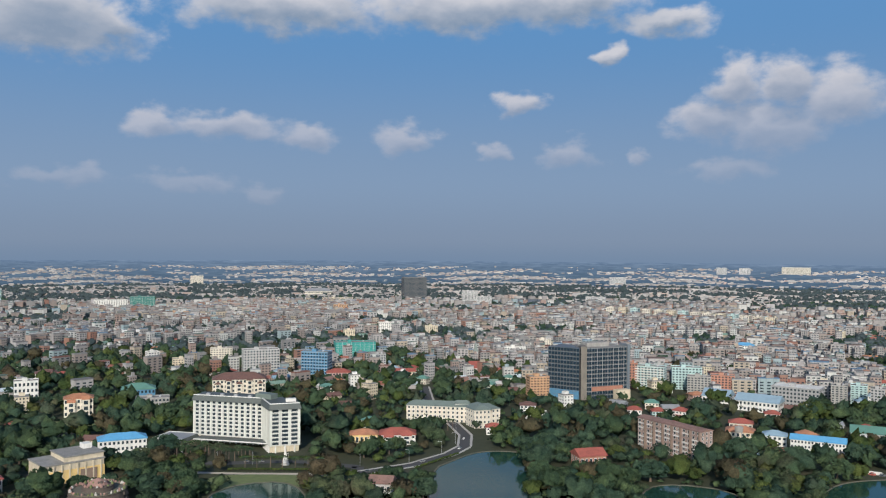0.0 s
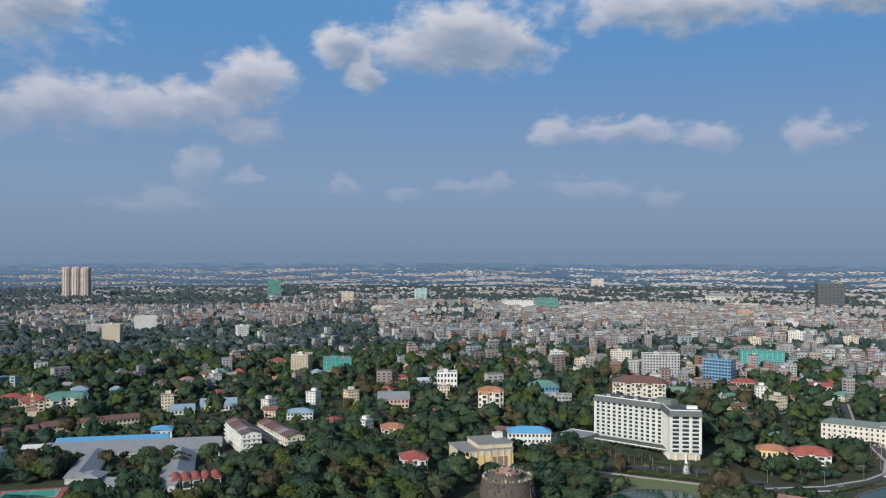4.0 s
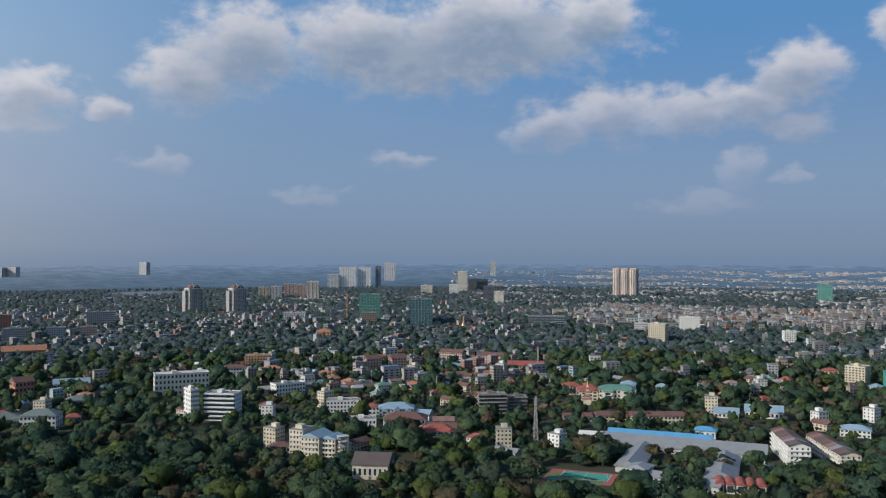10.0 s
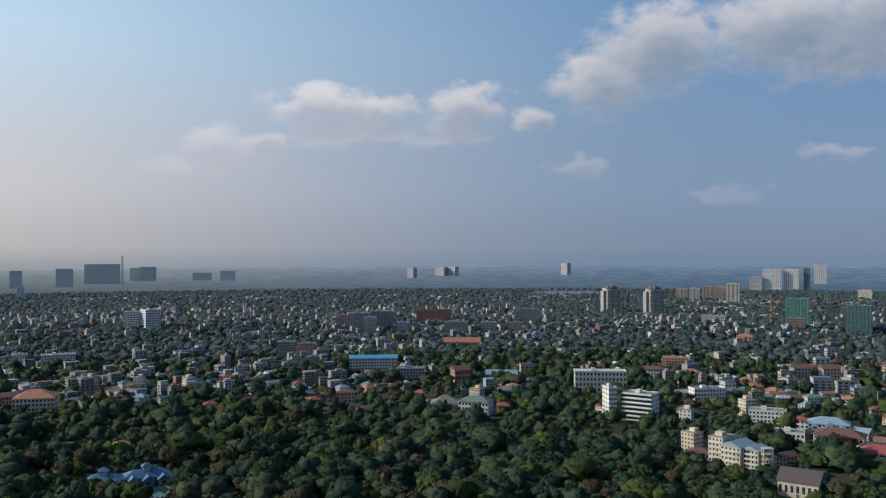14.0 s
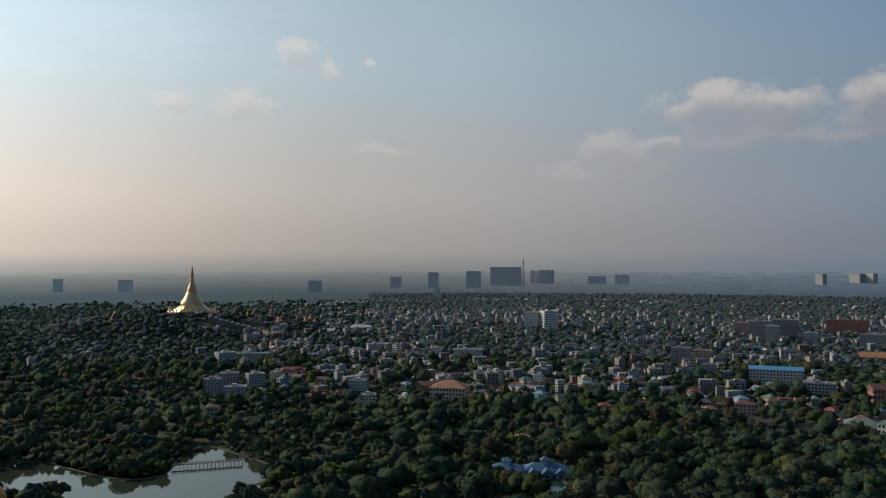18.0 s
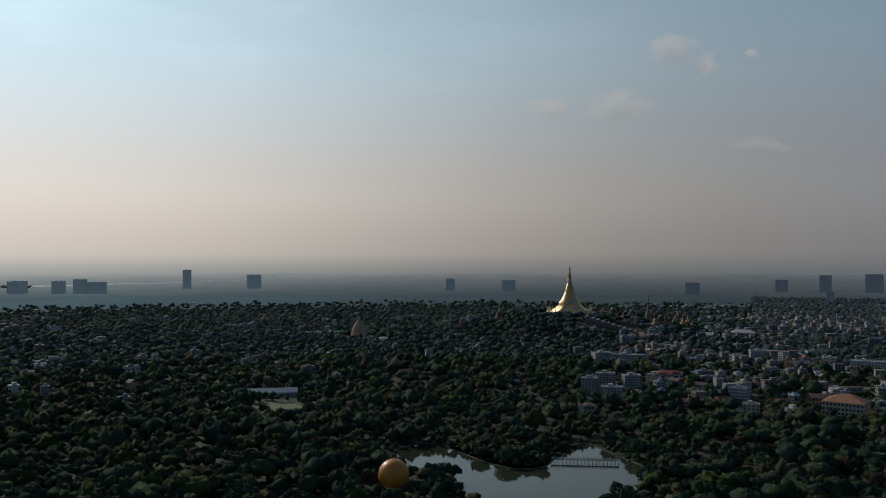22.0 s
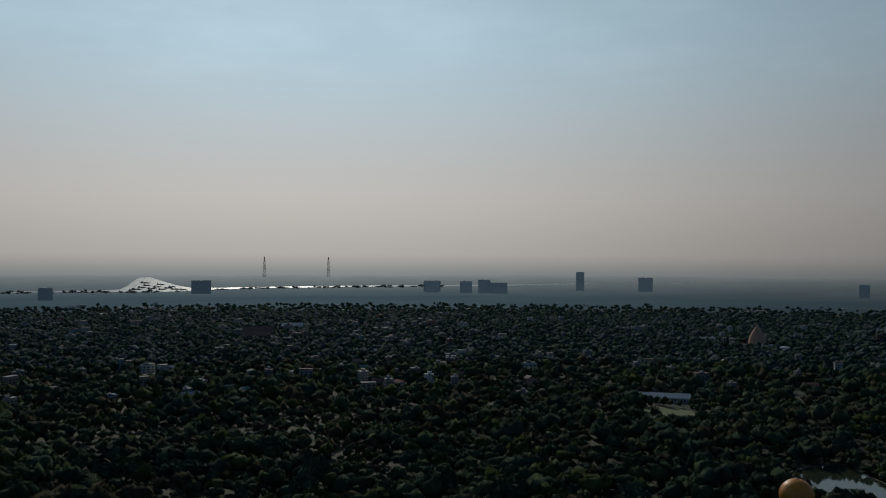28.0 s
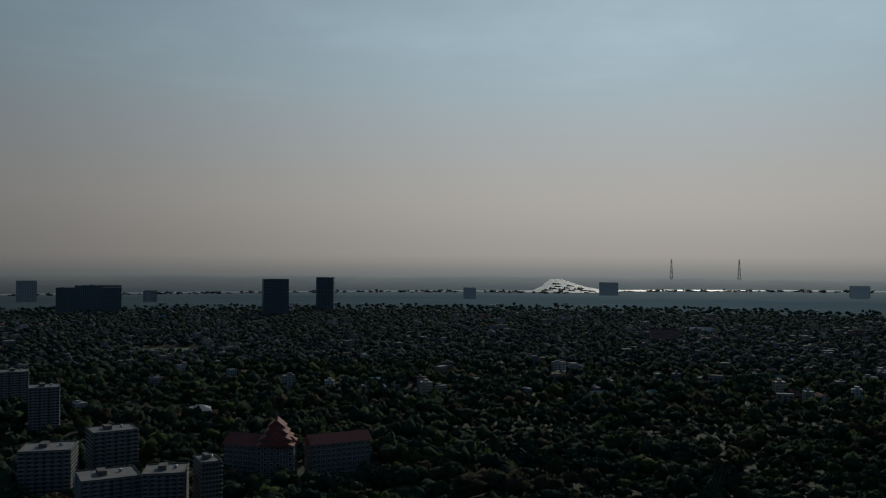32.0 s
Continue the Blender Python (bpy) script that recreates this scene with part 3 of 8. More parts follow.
            s.prism([(u - bw, -d + 0.05), (u - bw, -d - 1.3), (u + bw, -d - 1.3), (u + bw, -d + 0.05)], f * storey - 0.1, f * storey + 0.95)
            if single:
                part("balcony", s, wall, ob)
    if shelves.v:
        tagged(part("balcony_stack", shelves, ledge or wall, ob), kind="stuff")
    if roof == "flat":
        s = Shape()
        for a in ((-w - 0.15, -d - 0.15, w + 0.15, -d + 0.2), (-w - 0.15, d - 0.2, w + 0.15, d + 0.15), (-w - 0.15, -d + 0.2, -w + 0.2, d - 0.2), (w - 0.2, -d + 0.2, w + 0.15, d - 0.2)):
            s.box(a[0], a[1], high - 0.05, a[2], a[3], high + 0.9)
        part("parapet", s, wall, ob)
        part("roof", Shape().box(-w + 0.2, -d + 0.2, high + 0.004, w - 0.2, d - 0.2, high + 0.12), top, ob)
        if extra:
            part("stair_house", Shape().box(-w * 0.35, -d * 0.2, high + 0.1, -w * 0.35 + min(5, wide * 0.25), d * 0.5, high + 2.9), wall, ob)
            part("water_tank", Shape().lathe([(1.1, high + 0.1), (1.2, high + 1.8), (0.5, high + 2.2)], 12, w * 0.45, d * 0.2), "steel", ob)
    elif roof in ("hip", "gable"):
        part("roof", Shape().roof(-w, -d, w, d, high, min(wide, deep) * (0.24 if roof == "hip" else 0.27), 1.0 if roof == "hip" else 0.0, 0.9), top, ob)
    if single:
        part("door", Shape().box(-1.0, -d - 0.08, -0.2, 1.0, -d + 0.05, 2.3), "dark", ob)
    return ob


# ---------------------------------------------------------------- land and water
def sheet(name, rings, mat, label, height):
    me = bpy.data.meshes.new(name)
    v, f = [], []
    n = 288
    for r in rings:
        for i in range(n):
            x, y = polar(360 * i / n, r)
            v.append((x, y, height(x, y)))
    for j in range(len(rings) - 1):
        f += [(j * n + i, j * n + (i + 1) % n, (j + 1) * n + (i + 1) % n, (j + 1) * n + i) for i in range(n)]
    f.append(tuple(range(n - 1, -1, -1)))
    me.from_pydata(v, [], f)
    me.polygons.foreach_set("use_smooth", [True] * len(me.polygons))
    me.materials.append(M[mat])
    return tagged(new(name, me), label, name, kind="structure")


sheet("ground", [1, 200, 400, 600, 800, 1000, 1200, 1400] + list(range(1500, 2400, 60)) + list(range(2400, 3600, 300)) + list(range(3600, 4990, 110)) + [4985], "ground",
      "green and earthen city ground reaching to the horizon, haze-tinted far off", lift)


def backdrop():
    """The glowing haze layer, a ring that lies on the rising ground at the edge of sight."""
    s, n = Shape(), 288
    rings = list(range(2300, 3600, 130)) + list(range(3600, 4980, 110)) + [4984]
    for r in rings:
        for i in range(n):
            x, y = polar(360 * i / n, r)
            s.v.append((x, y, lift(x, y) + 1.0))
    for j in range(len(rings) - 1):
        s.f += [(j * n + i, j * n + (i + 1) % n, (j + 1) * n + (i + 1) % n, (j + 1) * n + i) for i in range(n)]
    tagged(new("backdrop", s.mesh("backdrop", "distance", True)), "glowing blue-grey haze laid over the far ground", "backdrop", kind="structure")


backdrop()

# shores of the two arms of the lake, as bearing and distance
EAST = [polar(b, d) for b, d in ((-30, 690), (-26.5, 668), (-24.4, 642), (-23.6, 600), (-22, 500), (-20.2, 500), (-19.4, 596), (-15, 606), (-12.9, 585), (-12.4, 480), (-6.2, 480), (-5.7, 610), (-5.6, 672), (-3.8, 676), (-2.2, 670),
                                 (-0.6, 640), (0.6, 617), (1.0, 500), (5, 440), (8.6, 500), (9.2, 594), (14, 592), (16, 540), (22, 440), (10, 350), (-10, 340), (-32, 420))]
WEST = [polar(b, d) for b, d in ((134, 470), (128.5, 520), (126.9, 578), (124.6, 618), (123.4, 652), (125.2, 690), (126.5, 716), (128.5, 762), (130.2, 714), (130.6, 668), (132, 655), (133.8, 661), (136.2, 702),
                                 (138.2, 750), (140, 735), (141.5, 700), (143.2, 650), (142.2, 632), (140, 640), (138.2, 640), (136.6, 615), (135.8, 560))]
POND = [polar(b, d) for b, d in ((107.0, 590), (106.4, 625), (105.4, 625), (104.6, 590), (105.4, 540), (106.6, 540))]
BASIN = [polar(b, d) for b, d in ((100.9, 772), (100.0, 795), (98.9, 785), (99.2, 768))]
TAKEN.append((-104, 640, 1, 0, 40, 10))
M["bankstone"] = plain("weathered_bank_stone", (0.13, 0.12, 0.09), rough=0.9, grain=0.4)


def flat(name, poly, z, mat, label, thick=0.0, kind="structure"):
    me = bpy.data.meshes.new(name)
    bm = bmesh.new()
    bm.faces.new([bm.verts.new((x, y, z)) for x, y in poly])
    bmesh.ops.triangulate(bm, faces=bm.faces[:])
    if thick:
        g = bmesh.ops.extrude_face_region(bm, geom=bm.faces[:])
        for v in [q for q in g["geom"] if isinstance(q, bmesh.types.BMVert)]:
            v.co.z -= thick
    bmesh.ops.recalc_face_normals(bm, faces=bm.faces[:])
    bm.to_mesh(me)
    bm.free()
    me.materials.append(M[mat])
    return tagged(new(name, me), label, name.split("_")[0], kind=kind)


def rounded(poly, times=2):
    for _ in range(times):
        q = []
        for (ax, ay), (bx, by) in zip(poly, poly[1:] + poly[:1]):
            q += [(ax * 0.75 + bx * 0.25, ay * 0.75 + by * 0.25), (ax * 0.25 + bx * 0.75, ay * 0.25 + by * 0.75)]
        poly = q
    return poly


WET = []
for nm, poly, lb in (("water_lake_east", EAST, "still dark green lake water before the white hotel"), ("water_lake_west", WEST, "grey-green lake water round a wooded spit"),
                     ("water_pond", POND, "small dark pond beside the blue club houses"), ("water_basin", BASIN, "small pale basin among dark trees")):
    shore = rounded(poly)
    WET.append(shore)
    flat(nm, shore, 0.25, "silty" if "west" in nm else "water", lb)
    mid_x, mid_y = sum(p[0] for p in shore) / len(shore), sum(p[1] for p in shore) / len(shore)
    turn = sum(ax * by - bx * ay for (ax, ay), (bx, by) in zip(shore, shore[1:] + shore[:1]))
    bank = Shape()
    n = len(shore)
    out_ = []
    for i in range(n):
        (ax, ay), (bx, by) = shore[i - 1], shore[(i + 1) % n]
        u = Vector((by - ay, ax - bx)).normalized() * (1.1 if turn > 0 else -1.1)
        out_.append((shore[i][0] + u.x, shore[i][1] + u.y))
    for i in range(n):
        j = (i + 1) % n
        a, b, c_, d_ = shore[i], shore[j], out_[j], out_[i]
        bank.face((*a, 0.1), (*b, 0.1), (*b, 0.6), (*a, 0.6))
        bank.face((*a, 0.6), (*b, 0.6), (*c_, 0.6), (*d_, 0.6))
        bank.face((*d_, 0.6), (*c_, 0.6), (*c_, -0.2), (*d_, -0.2))
    tagged(new("shore_wall", bank.mesh("shore_wall", "bankstone")), "low weathered stone edging round the water", "edging", kind="structure")

river = Shape()
REACH = ((147, 4640, 4690), (152, 4560, 4600), (160, 4400, 4450), (168, 4330, 4385), (174, 4260, 4320), (177.5, 4180, 4270), (179.2, 4090, 4290), (180, 4075, 4420), (180.8, 4065, 4620), (181.6, 4060, 4830), (182.3, 4060, 4820),
         (182.9, 4065, 4430), (183.4, 4070, 4200), (184.6, 4080, 4150), (188, 4090, 4150), (195, 4040, 4110), (203, 3980, 4060), (212, 3930, 4020), (220, 3900, 4000))
pts = []
for (a0, n0, f0), (a1, n1, f1) in zip(REACH, REACH[1:]):
    for k in range(6):
        s = k / 6
        pts.append((a0 + (a1 - a0) * s, n0 + (n1 - n0) * s, f0 + (f1 - f0) * s + 12))
for (a0, n0, f0), (a1, n1, f1) in zip(pts, pts[1:]):
    for j in range(8):
        q = []
        for a, n, f in ((a0, n0 + (f0 - n0) * j / 8, 0), (a1, n1 + (f1 - n1) * j / 8, 0), (a1, n1 + (f1 - n1) * (j + 1) / 8, 0), (a0, n0 + (f0 - n0) * (j + 1) / 8, 0)):
            x, y = polar(a, n)
            q.append((x, y, lift(x, y) + 3.0))
        river.face(*q)
tagged(new("water_river", river.mesh("water_river", "river")), "wide pale river shining under the sun", "water", kind="structure")
pool = [polar(b, d) for b, d in ((80.5, 3000), (78, 3050), (76.9, 3330), (78, 3420), (81, 3400), (82.5, 3200))]
flat("water_reservoir", rounded(pool), 1.2, "river", "pale distant reservoir")
inlet = [polar(b, d) for b, d in ((-5.2, 2300), (-1.8, 2420), (-1.4, 2560), (-4, 2640), (-7.4, 2600), (-7.6, 2400))]
flat("water_inlet", rounded(inlet), 0.9, "river", "distant lake beyond the dense town")
WET += [rounded(pool), rounded(inlet)]


def ribbon(name, way, wide, z, mat, label):
    """A road along points, draped on the land."""
    s = Shape()
    for (ax, ay), (bx, by) in zip(way, way[1:]):
        n = max(1, int(math.hypot(bx - ax, by - ay) / 25))
        u = Vector((ay - by, bx - ax)).normalized() * wide / 2
        for k in range(n):
            q = []
            for t, e in ((k / n, -1), ((k + 1) / n, -1), ((k + 1) / n, 1), (k / n, 1)):
                x, y = ax + (bx - ax) * t + u.x * e, ay + (by - ay) * t + u.y * e
                q.append((x, y, lift(x, y) + z))
            s.face(*q)
        TAKEN.append(((ax + bx) / 2, (ay + by) / 2, *(Vector((bx - ax, by - ay)).normalized()), math.hypot(bx - ax, by - ay) / 2, wide / 2 + 2))
    return tagged(new(name, s.mesh(name, mat)), label, "road", kind="structure")


shore_way = [(-60, 606), (-20, 632), (6, 664), (18, 690), (20, 732), (10, 780), (-10, 840), (-20, 980)]
ribbon("road_shore", shore_way, 8, 0.06, "asphalt", "asphalt road curving along the lake")
for e, nm in ((-5.2, "pavement_outer"), (5.2, "pavement_inner")):
    s = Shape()
    for (ax, ay), (bx, by) in zip(shore_way, shore_way[1:]):
        u = Vector((ay - by, bx - ax)).normalized()
        p = [(ax + u.x * (e + k), ay + u.y * (e + k)) for k in (-1, 1)] + [(bx + u.x * (e + k), by + u.y * (e + k)) for k in (1, -1)]
        s.prism(p if e > 0 else p, 0.0, 0.22)
    tagged(new(nm, s.mesh(nm, "kerb")), "raised pale kerb and footway beside the road", "pavement", kind="structure")
TAKEN.append((2, 648, 0.63, 0.77, 46, 17))
TAKEN.append((21, 700, 0.1, 0.99, 40, 15))
TAKEN.append((-45, 612, 0.84, 0.54, 26, 12))
ribbon("road_hotel", [(-230, 640), (-160, 632), (-110, 640), (-60, 625), (-60, 606)], 9, 0.05, "asphalt", "asphalt drive before the white hotel")
ribbon("promenade", [(-175, 606), (-140, 604), (-96, 604), (-70, 596)], 5, 0.09, "path", "pale paved promenade along the lake")


# ---------------------------------------------------------------- landmark buildings
def wing(ob, c, p0, p1, deep, z0, z1, wall, floors, bays, ww=1.6, wh=1.6, top="r_flat", side=True, parapet=True, single=True, glass="glass"):
    """A straight wing of a building whose front runs from p0 to p1."""
    ax, ay, bx, by = p0[0] - c[0], p0[1] - c[1], p1[0] - c[0], p1[1] - c[1]
    long = math.hypot(bx - ax, by - ay)
    ang = math.degrees(math.atan2(by - ay, bx - ax))
    m = pose((ax + bx) / 2, (ay + by) / 2, 0, 0, 0, ang)
    part("wall", Shape().box(-long / 2, 0, z0, long / 2, deep, z1), wall, ob, place=m)
    storey = (z1 - z0) / floors
    far = Shape()
    facade(ob, long, (ax + bx) / 2, (ay + by) / 2, ang, z0, storey, floors, bays, ww, wh, single, glass, far)
    if side:
        n = max(1, round(deep / 4))
        for e, tn in ((long / 2, 90), (-long / 2, -90)):
            p = m @ Vector((e, deep / 2, 0))
            facade(ob, deep, p.x, p.y, ang + tn, z0, storey, floors, n, 1.4, wh, single, glass, far)
    if far.v:
        tagged(part("glazing", far, glass, ob), kind="stuff")
    if parapet:
        part("roof", Shape().box(-long / 2 + 0.4, 0.4, z1 + 0.004, long / 2 - 0.4, deep - 0.4, z1 + 0.15), top, ob, place=m)
        TAKEN.append((c[0] + (ax + bx) / 2 - math.sin(radians(ang)) * (deep / 2 - 5), c[1] + (ay + by) / 2 + math.cos(radians(ang)) * (deep / 2 - 5), math.cos(radians(ang)), math.sin(radians(ang)), long / 2 + 4, deep / 2 + 8))
    return m, long


def white_hotel():
    A, B, C, D = (-201.0, 705.0), (-142.8, 690.4), (-131.0, 664.0), (-110.3, 671.0)
    ob = new("hotel")
    ob.location = (-150, 690, 0)
    tagged(ob, "large white hotel with grey-green mansard edge and rows of dark windows", "hotel")
    c = (-150, 690)
    z0, z1 = 5.0, 33.0
    for p0, p1, bays in ((A, B, 12), (B, C, 7), (C, D, 3)):
        z1 = {12: 33.0, 7: 33.06, 3: 33.12}[bays]
        m, long = wing(ob, c, p0, p1, 17 if bays != 3 else 30, z0, z1, "hotelwhite", 9, bays, {12: 2.8, 7: 2.2, 3: 5.2}[bays], 2.55, side=(bays == 12), parapet=(bays != 3))
        for k in range(bays + 1):
            u = k / bays * long - long / 2
            part("pier", Shape().box(u - 0.75, -0.8, z0, u + 0.75, 0.05, z1), "hotelwhite", ob, place=m)
        for f in range(1, 9):
            part("ledge", Shape().box(-long / 2, -0.3, z0 + f * 28 / 9 - 0.15, long / 2, 0.05, z0 + f * 28 / 9 + 0.12), "hotelwhite", ob, place=m)
        s = Shape()
        k = len(s.v)
        deep = 17 if bays != 3 else 24
        s.v += [(-long / 2 - 1.5, -2.2, z1), (long / 2 + 1.5, -2.2, z1), (long / 2 + 1.5, deep + 1, z1), (-long / 2 - 1.5, deep + 1, z1),
                (-long / 2 - 0.4, -0.6, z1 + 4.2), (long / 2 + 0.4, -0.6, z1 + 4.2), (long / 2 + 0.4, deep - 0.5, z1 + 4.2), (-long / 2 - 0.4, deep - 0.5, z1 + 4.2)]
        s.f += [(0, 3, 2, 1), (0, 1, 5, 4), (1, 2, 6, 5), (2, 3, 7, 6), (3, 0, 4, 7), (4, 5, 6, 7)]
        part("mansard", s, "r_mansard", ob, "sloping grey-green roof edge", place=m)
        part("coping", Shape().box(-long / 2 - 0.5, -0.8, z1 + 4.2, long / 2 + 0.5, 0.2, z1 + 4.8), "white", ob, place=m)
        part("base_floor", Shape().box(-long / 2, 1.5, -1, long / 2, deep - 2, z0), "cream", ob, place=m)
        for k in range(bays):
            u = (k + 0.5) / bays * long - long / 2
            part("column", Shape().box(u - 0.5, -1.5, -1, u + 0.5, -0.4, z0), "white", ob, place=m)
    m = pose(-50.0, -4.0, 0, 0, 0, -12)
    part("canopy_roof", Shape().box(-26, -14, 4.6, 52, -1, 5.6), "r_mansard", ob, "low slate podium roof", place=pose(-18, 4, 0, 0, 0, -14))
    part("canopy_coping", Shape().box(-26, -14.3, 5.2, 52, -13.8, 5.95), "white", ob, place=pose(-18, 4, 0, 0, 0, -14))
    low = pose(-63, 6, 0, 0, 0, -14)
    part("annex_wall", Shape().box(-11, -12, -1, 13, 10, 3.6), "cream", ob, place=low)
    part("annex_eave", Shape().prism([(-14, -15), (14, -15), (14, 12), (-14, 12)], 3.6, 6.0, 0.9), "r_mansard", ob, place=low)
    part("annex_roof", Shape().box(-11.6, -12.6, 6.0, 12.4, 10.6, 6.25), "r_grey", ob, place=low)
    for x0, y0, x1, y1 in ((-12.6, -13.6, 12.6, -12.7), (-12.6, 10.7, 12.6, 11.5), (-12.6, -12.65, -11.7, 10.65)):
        part("annex_coping", Shape().box(x0, y0, 6.0, x1, y1, 6.6), "white", ob, place=low)
    for k in range(6):
        part("annex_column", Shape().box(-11 + 4.6 * k, -14, -1, -10.3 + 4.6 * k, -13.3, 3.65), "white", ob, place=low)
    part("plant_room", Shape().box(-8, -4, z1 + 4.2, 8, 4, z1 + 8), "r_slate", ob, place=pose(10, 2, 0, 0, 0, -30))
    part("plant_room", Shape().box(-4, -2, z1 + 4.2, 4, 3, z1 + 6.5), "white", ob, place=pose(32, -12, 0, 0, 0, 10))
    for k in range(5):
        part("roof_unit", Shape().box(-1.5, -1, z1 + 4.2, 1.5, 1, z1 + 5.6), "steel", ob, place=pose(-40 + 12 * k, 16 - 3 * k, 0, 0, 0, -14))
    TAKEN.append((-150, 690, 1, 0, 48, 22))
    TAKEN.append((-175, 668, 0.97, -0.24, 46, 15))
    TAKEN.append((-118, 650, 0.97, 0.24, 22, 12))
    TAKEN.append((-214, 690, 1, 0, 20, 24))
    TAKEN.append((-122, 586, 1, 0.0, 34, 16))
    TAKEN.append((-112, 622, 1, 0.0, 36, 26))
    return ob


def glass_offices():
    A, B, C, D = (113.0, 925.0), (143.0, 905.0), (150.0, 904.0), (199.0, 925.0)
    ob = new("office_building")
    c = (152, 915)
    ob.location = (*c, 0)
    tagged(ob, "large unfinished office building with dark glass and concrete bands", "building")
    for p0, p1, bays in ((A, B, 10), (C, D, 16)):
        m, long = wing(ob, c, p0, p1, 30, -1, 53, "dark", 12, bays, long_w(p0, p1, bays), 3.5, glass="blueglass", parapet=(bays == 16), single=False)
        for f in range(13):
            part("spandrel", Shape().box(-long / 2, -0.5, -1 + f * 54 / 12 - 0.16, long / 2, 0.05, -1 + f * 54 / 12 + 0.16), "grey" if bays == 16 else "slate", ob, place=m)
        for k in range(0, bays + 1, 2):
            u = k / bays * long - long / 2
            part("mullion", Shape().box(u - 0.13, -0.45, 6, u + 0.13, 0.02, 53), "grey" if bays == 16 else "dark", ob, place=m)
    part("core_tower", Shape().box(-2.6, -1, -1, 3.6, 18, 55.5), "umber", ob, "bare concrete lift core", place=pose(-5, -11, 0))
    part("core_tower", Shape().box(-1.5, -1, -1, 1.5, 16, 56), "slate", ob, place=pose(46, 9, 0, 0, 0, 20))
    part("hoarding", Shape().box(-18, -1.2, -1, 18, -0.6, 9), "bluewall", ob, "blue site hoarding", place=pose(-24, 1, 0, 0, 0, -33))
    part("roof_frame", Shape().box(-14, 0, 53, 14, 12, 57.5), "concrete", ob, place=pose(14, 10, 0, 0, 0, 23))
    part("site_scaffold", Shape().box(-22, -1.6, 8.5, 16, -0.7, 13), "brick", ob, "brick-red site cladding", place=pose(24, 0, 0, 0, 0, 23))
    part("podium", Shape().box(-8, -6, -1, 8, 2, 10), "cream", ob, place=pose(36, -2, 0, 0, 0, 23))
    TAKEN.append((152, 925, 1, 0, 54, 34))


def long_w(p0, p1, bays):
    return math.hypot(p1[0] - p0[0], p1[1] - p0[1]) / bays * 0.82


def pink_flats():
    ob = new("apartment_block")
    c = (175, 668)
    ob.location = (*c, 0)
    tagged(ob, "old stained pinkish-brown apartment block with pale balconies and rusty roof", "building")
    p0, p1 = (157.0, 695.0), (191.0, 640.0)
    m, long = wing(ob, c, p0, p1, 13, -1, 23, "stained", 7, 14, 1.9, 2.0, parapet=True)
    part("roof_sheet", Shape().roof(-long / 2, 0, long / 2, 13, 23.2, 1.6, 0, 0.8), "r_rust", ob, "rusty faded red roof", place=m)
    for k in range(7):
        u = (k + 0.5) / 7 * long - long / 2
        for f in range(1, 7):
            s = Shape().box(u - 2.6, -1.5, f * 24 / 7 - 1.2, u + 2.6, -0.02, f * 24 / 7 - 1.0)
            s.box(u - 2.6, -1.5, f * 24 / 7 - 1.0, u + 2.6, -1.38, f * 24 / 7 - 0.05)
            part("railing", Shape().box(u - 2.6, -1.52, f * 24 / 7 - 0.05, u + 2.6, -1.36, f * 24 / 7 + 0.1), "brown", part("balcony", s, "white" if (k * 5 + f * 3) % 4 else "stained", ob, place=m))
        part("pier", Shape().box(u + 3.6, -1.5, -1, u + 4.4, 0.02, 23), "brown", ob, place=m)
    TAKEN.append((178, 672, 0.53, -0.85, 36, 14))


def long_flats(p0, p1, deep, h, wall, top, bays, label):
    """A block of flats seen along its length."""
    ob = new("apartment_block")
    c = ((p0[0] + p1[0]) / 2, (p0[1] + p1[1]) / 2)
    ob.location = (*c, 0)
    tagged(ob, label, "building")
    floors = round(h / 3.2)
    m, long = wing(ob, c, p0, p1, deep, -1, h, wall, floors, bays, 1.6, 1.6, parapet=True)
    panels = 9
    for k in range(panels):
        x0, x1 = -long / 2 - 0.9 + (long + 1.8) * k / panels, -long / 2 - 0.9 + (long + 1.8) * (k + 1) / panels
        lift_ = 0.2 + 0.06 * (k % 3)
        sheet_ = Shape()
        for y0, y1, z0, z1 in ((-1.0, deep / 2, 0.0, 2.6), (deep + 1.0, deep / 2, 0.0, 2.6)):
            sheet_.face((x0, y0, h + lift_ + z0), (x1, y0, h + lift_ + z0), (x1, y1, h + lift_ + z1), (x0, y1, h + lift_ + z1))
            sheet_.face((x0, y0, h + lift_ + z0 - 0.15), (x0, y1, h + lift_ + z1 - 0.15), (x1, y1, h + lift_ + z1 - 0.15), (x1, y0, h + lift_ + z0 - 0.15))
            sheet_.face((x0, y0, h + lift_ - 0.15), (x1, y0, h + lift_ - 0.15), (x1, y0, h + lift_), (x0, y0, h + lift_))
        part("roof_sheet", sheet_, (top, "r_rust", top, "r_dark", top, "r_rust", "r_grey", top, "r_dark")[k], ob, place=m)
    gable = Shape()
    for x in (-long / 2, long / 2):
        gable.face((x, 0, h), (x, deep, h), (x, deep / 2, h + 2.6))
    part("gable_end", gable, wall, ob, place=m)
    for f in range(1, floors):
        for x0, x1, y0, y1 in ((-long / 2, long / 2, -1.2, -0.02), (-long / 2 - 1.2, -long / 2 - 0.02, 0, deep), (long / 2 + 0.02, long / 2 + 1.2, 0, deep)):
            s = Shape().box(x0, y0, f * (h + 1) / floors - 1.1, x1, y1, f * (h + 1) / floors - 0.2)
            part("balcony", s, "white", ob, place=m)


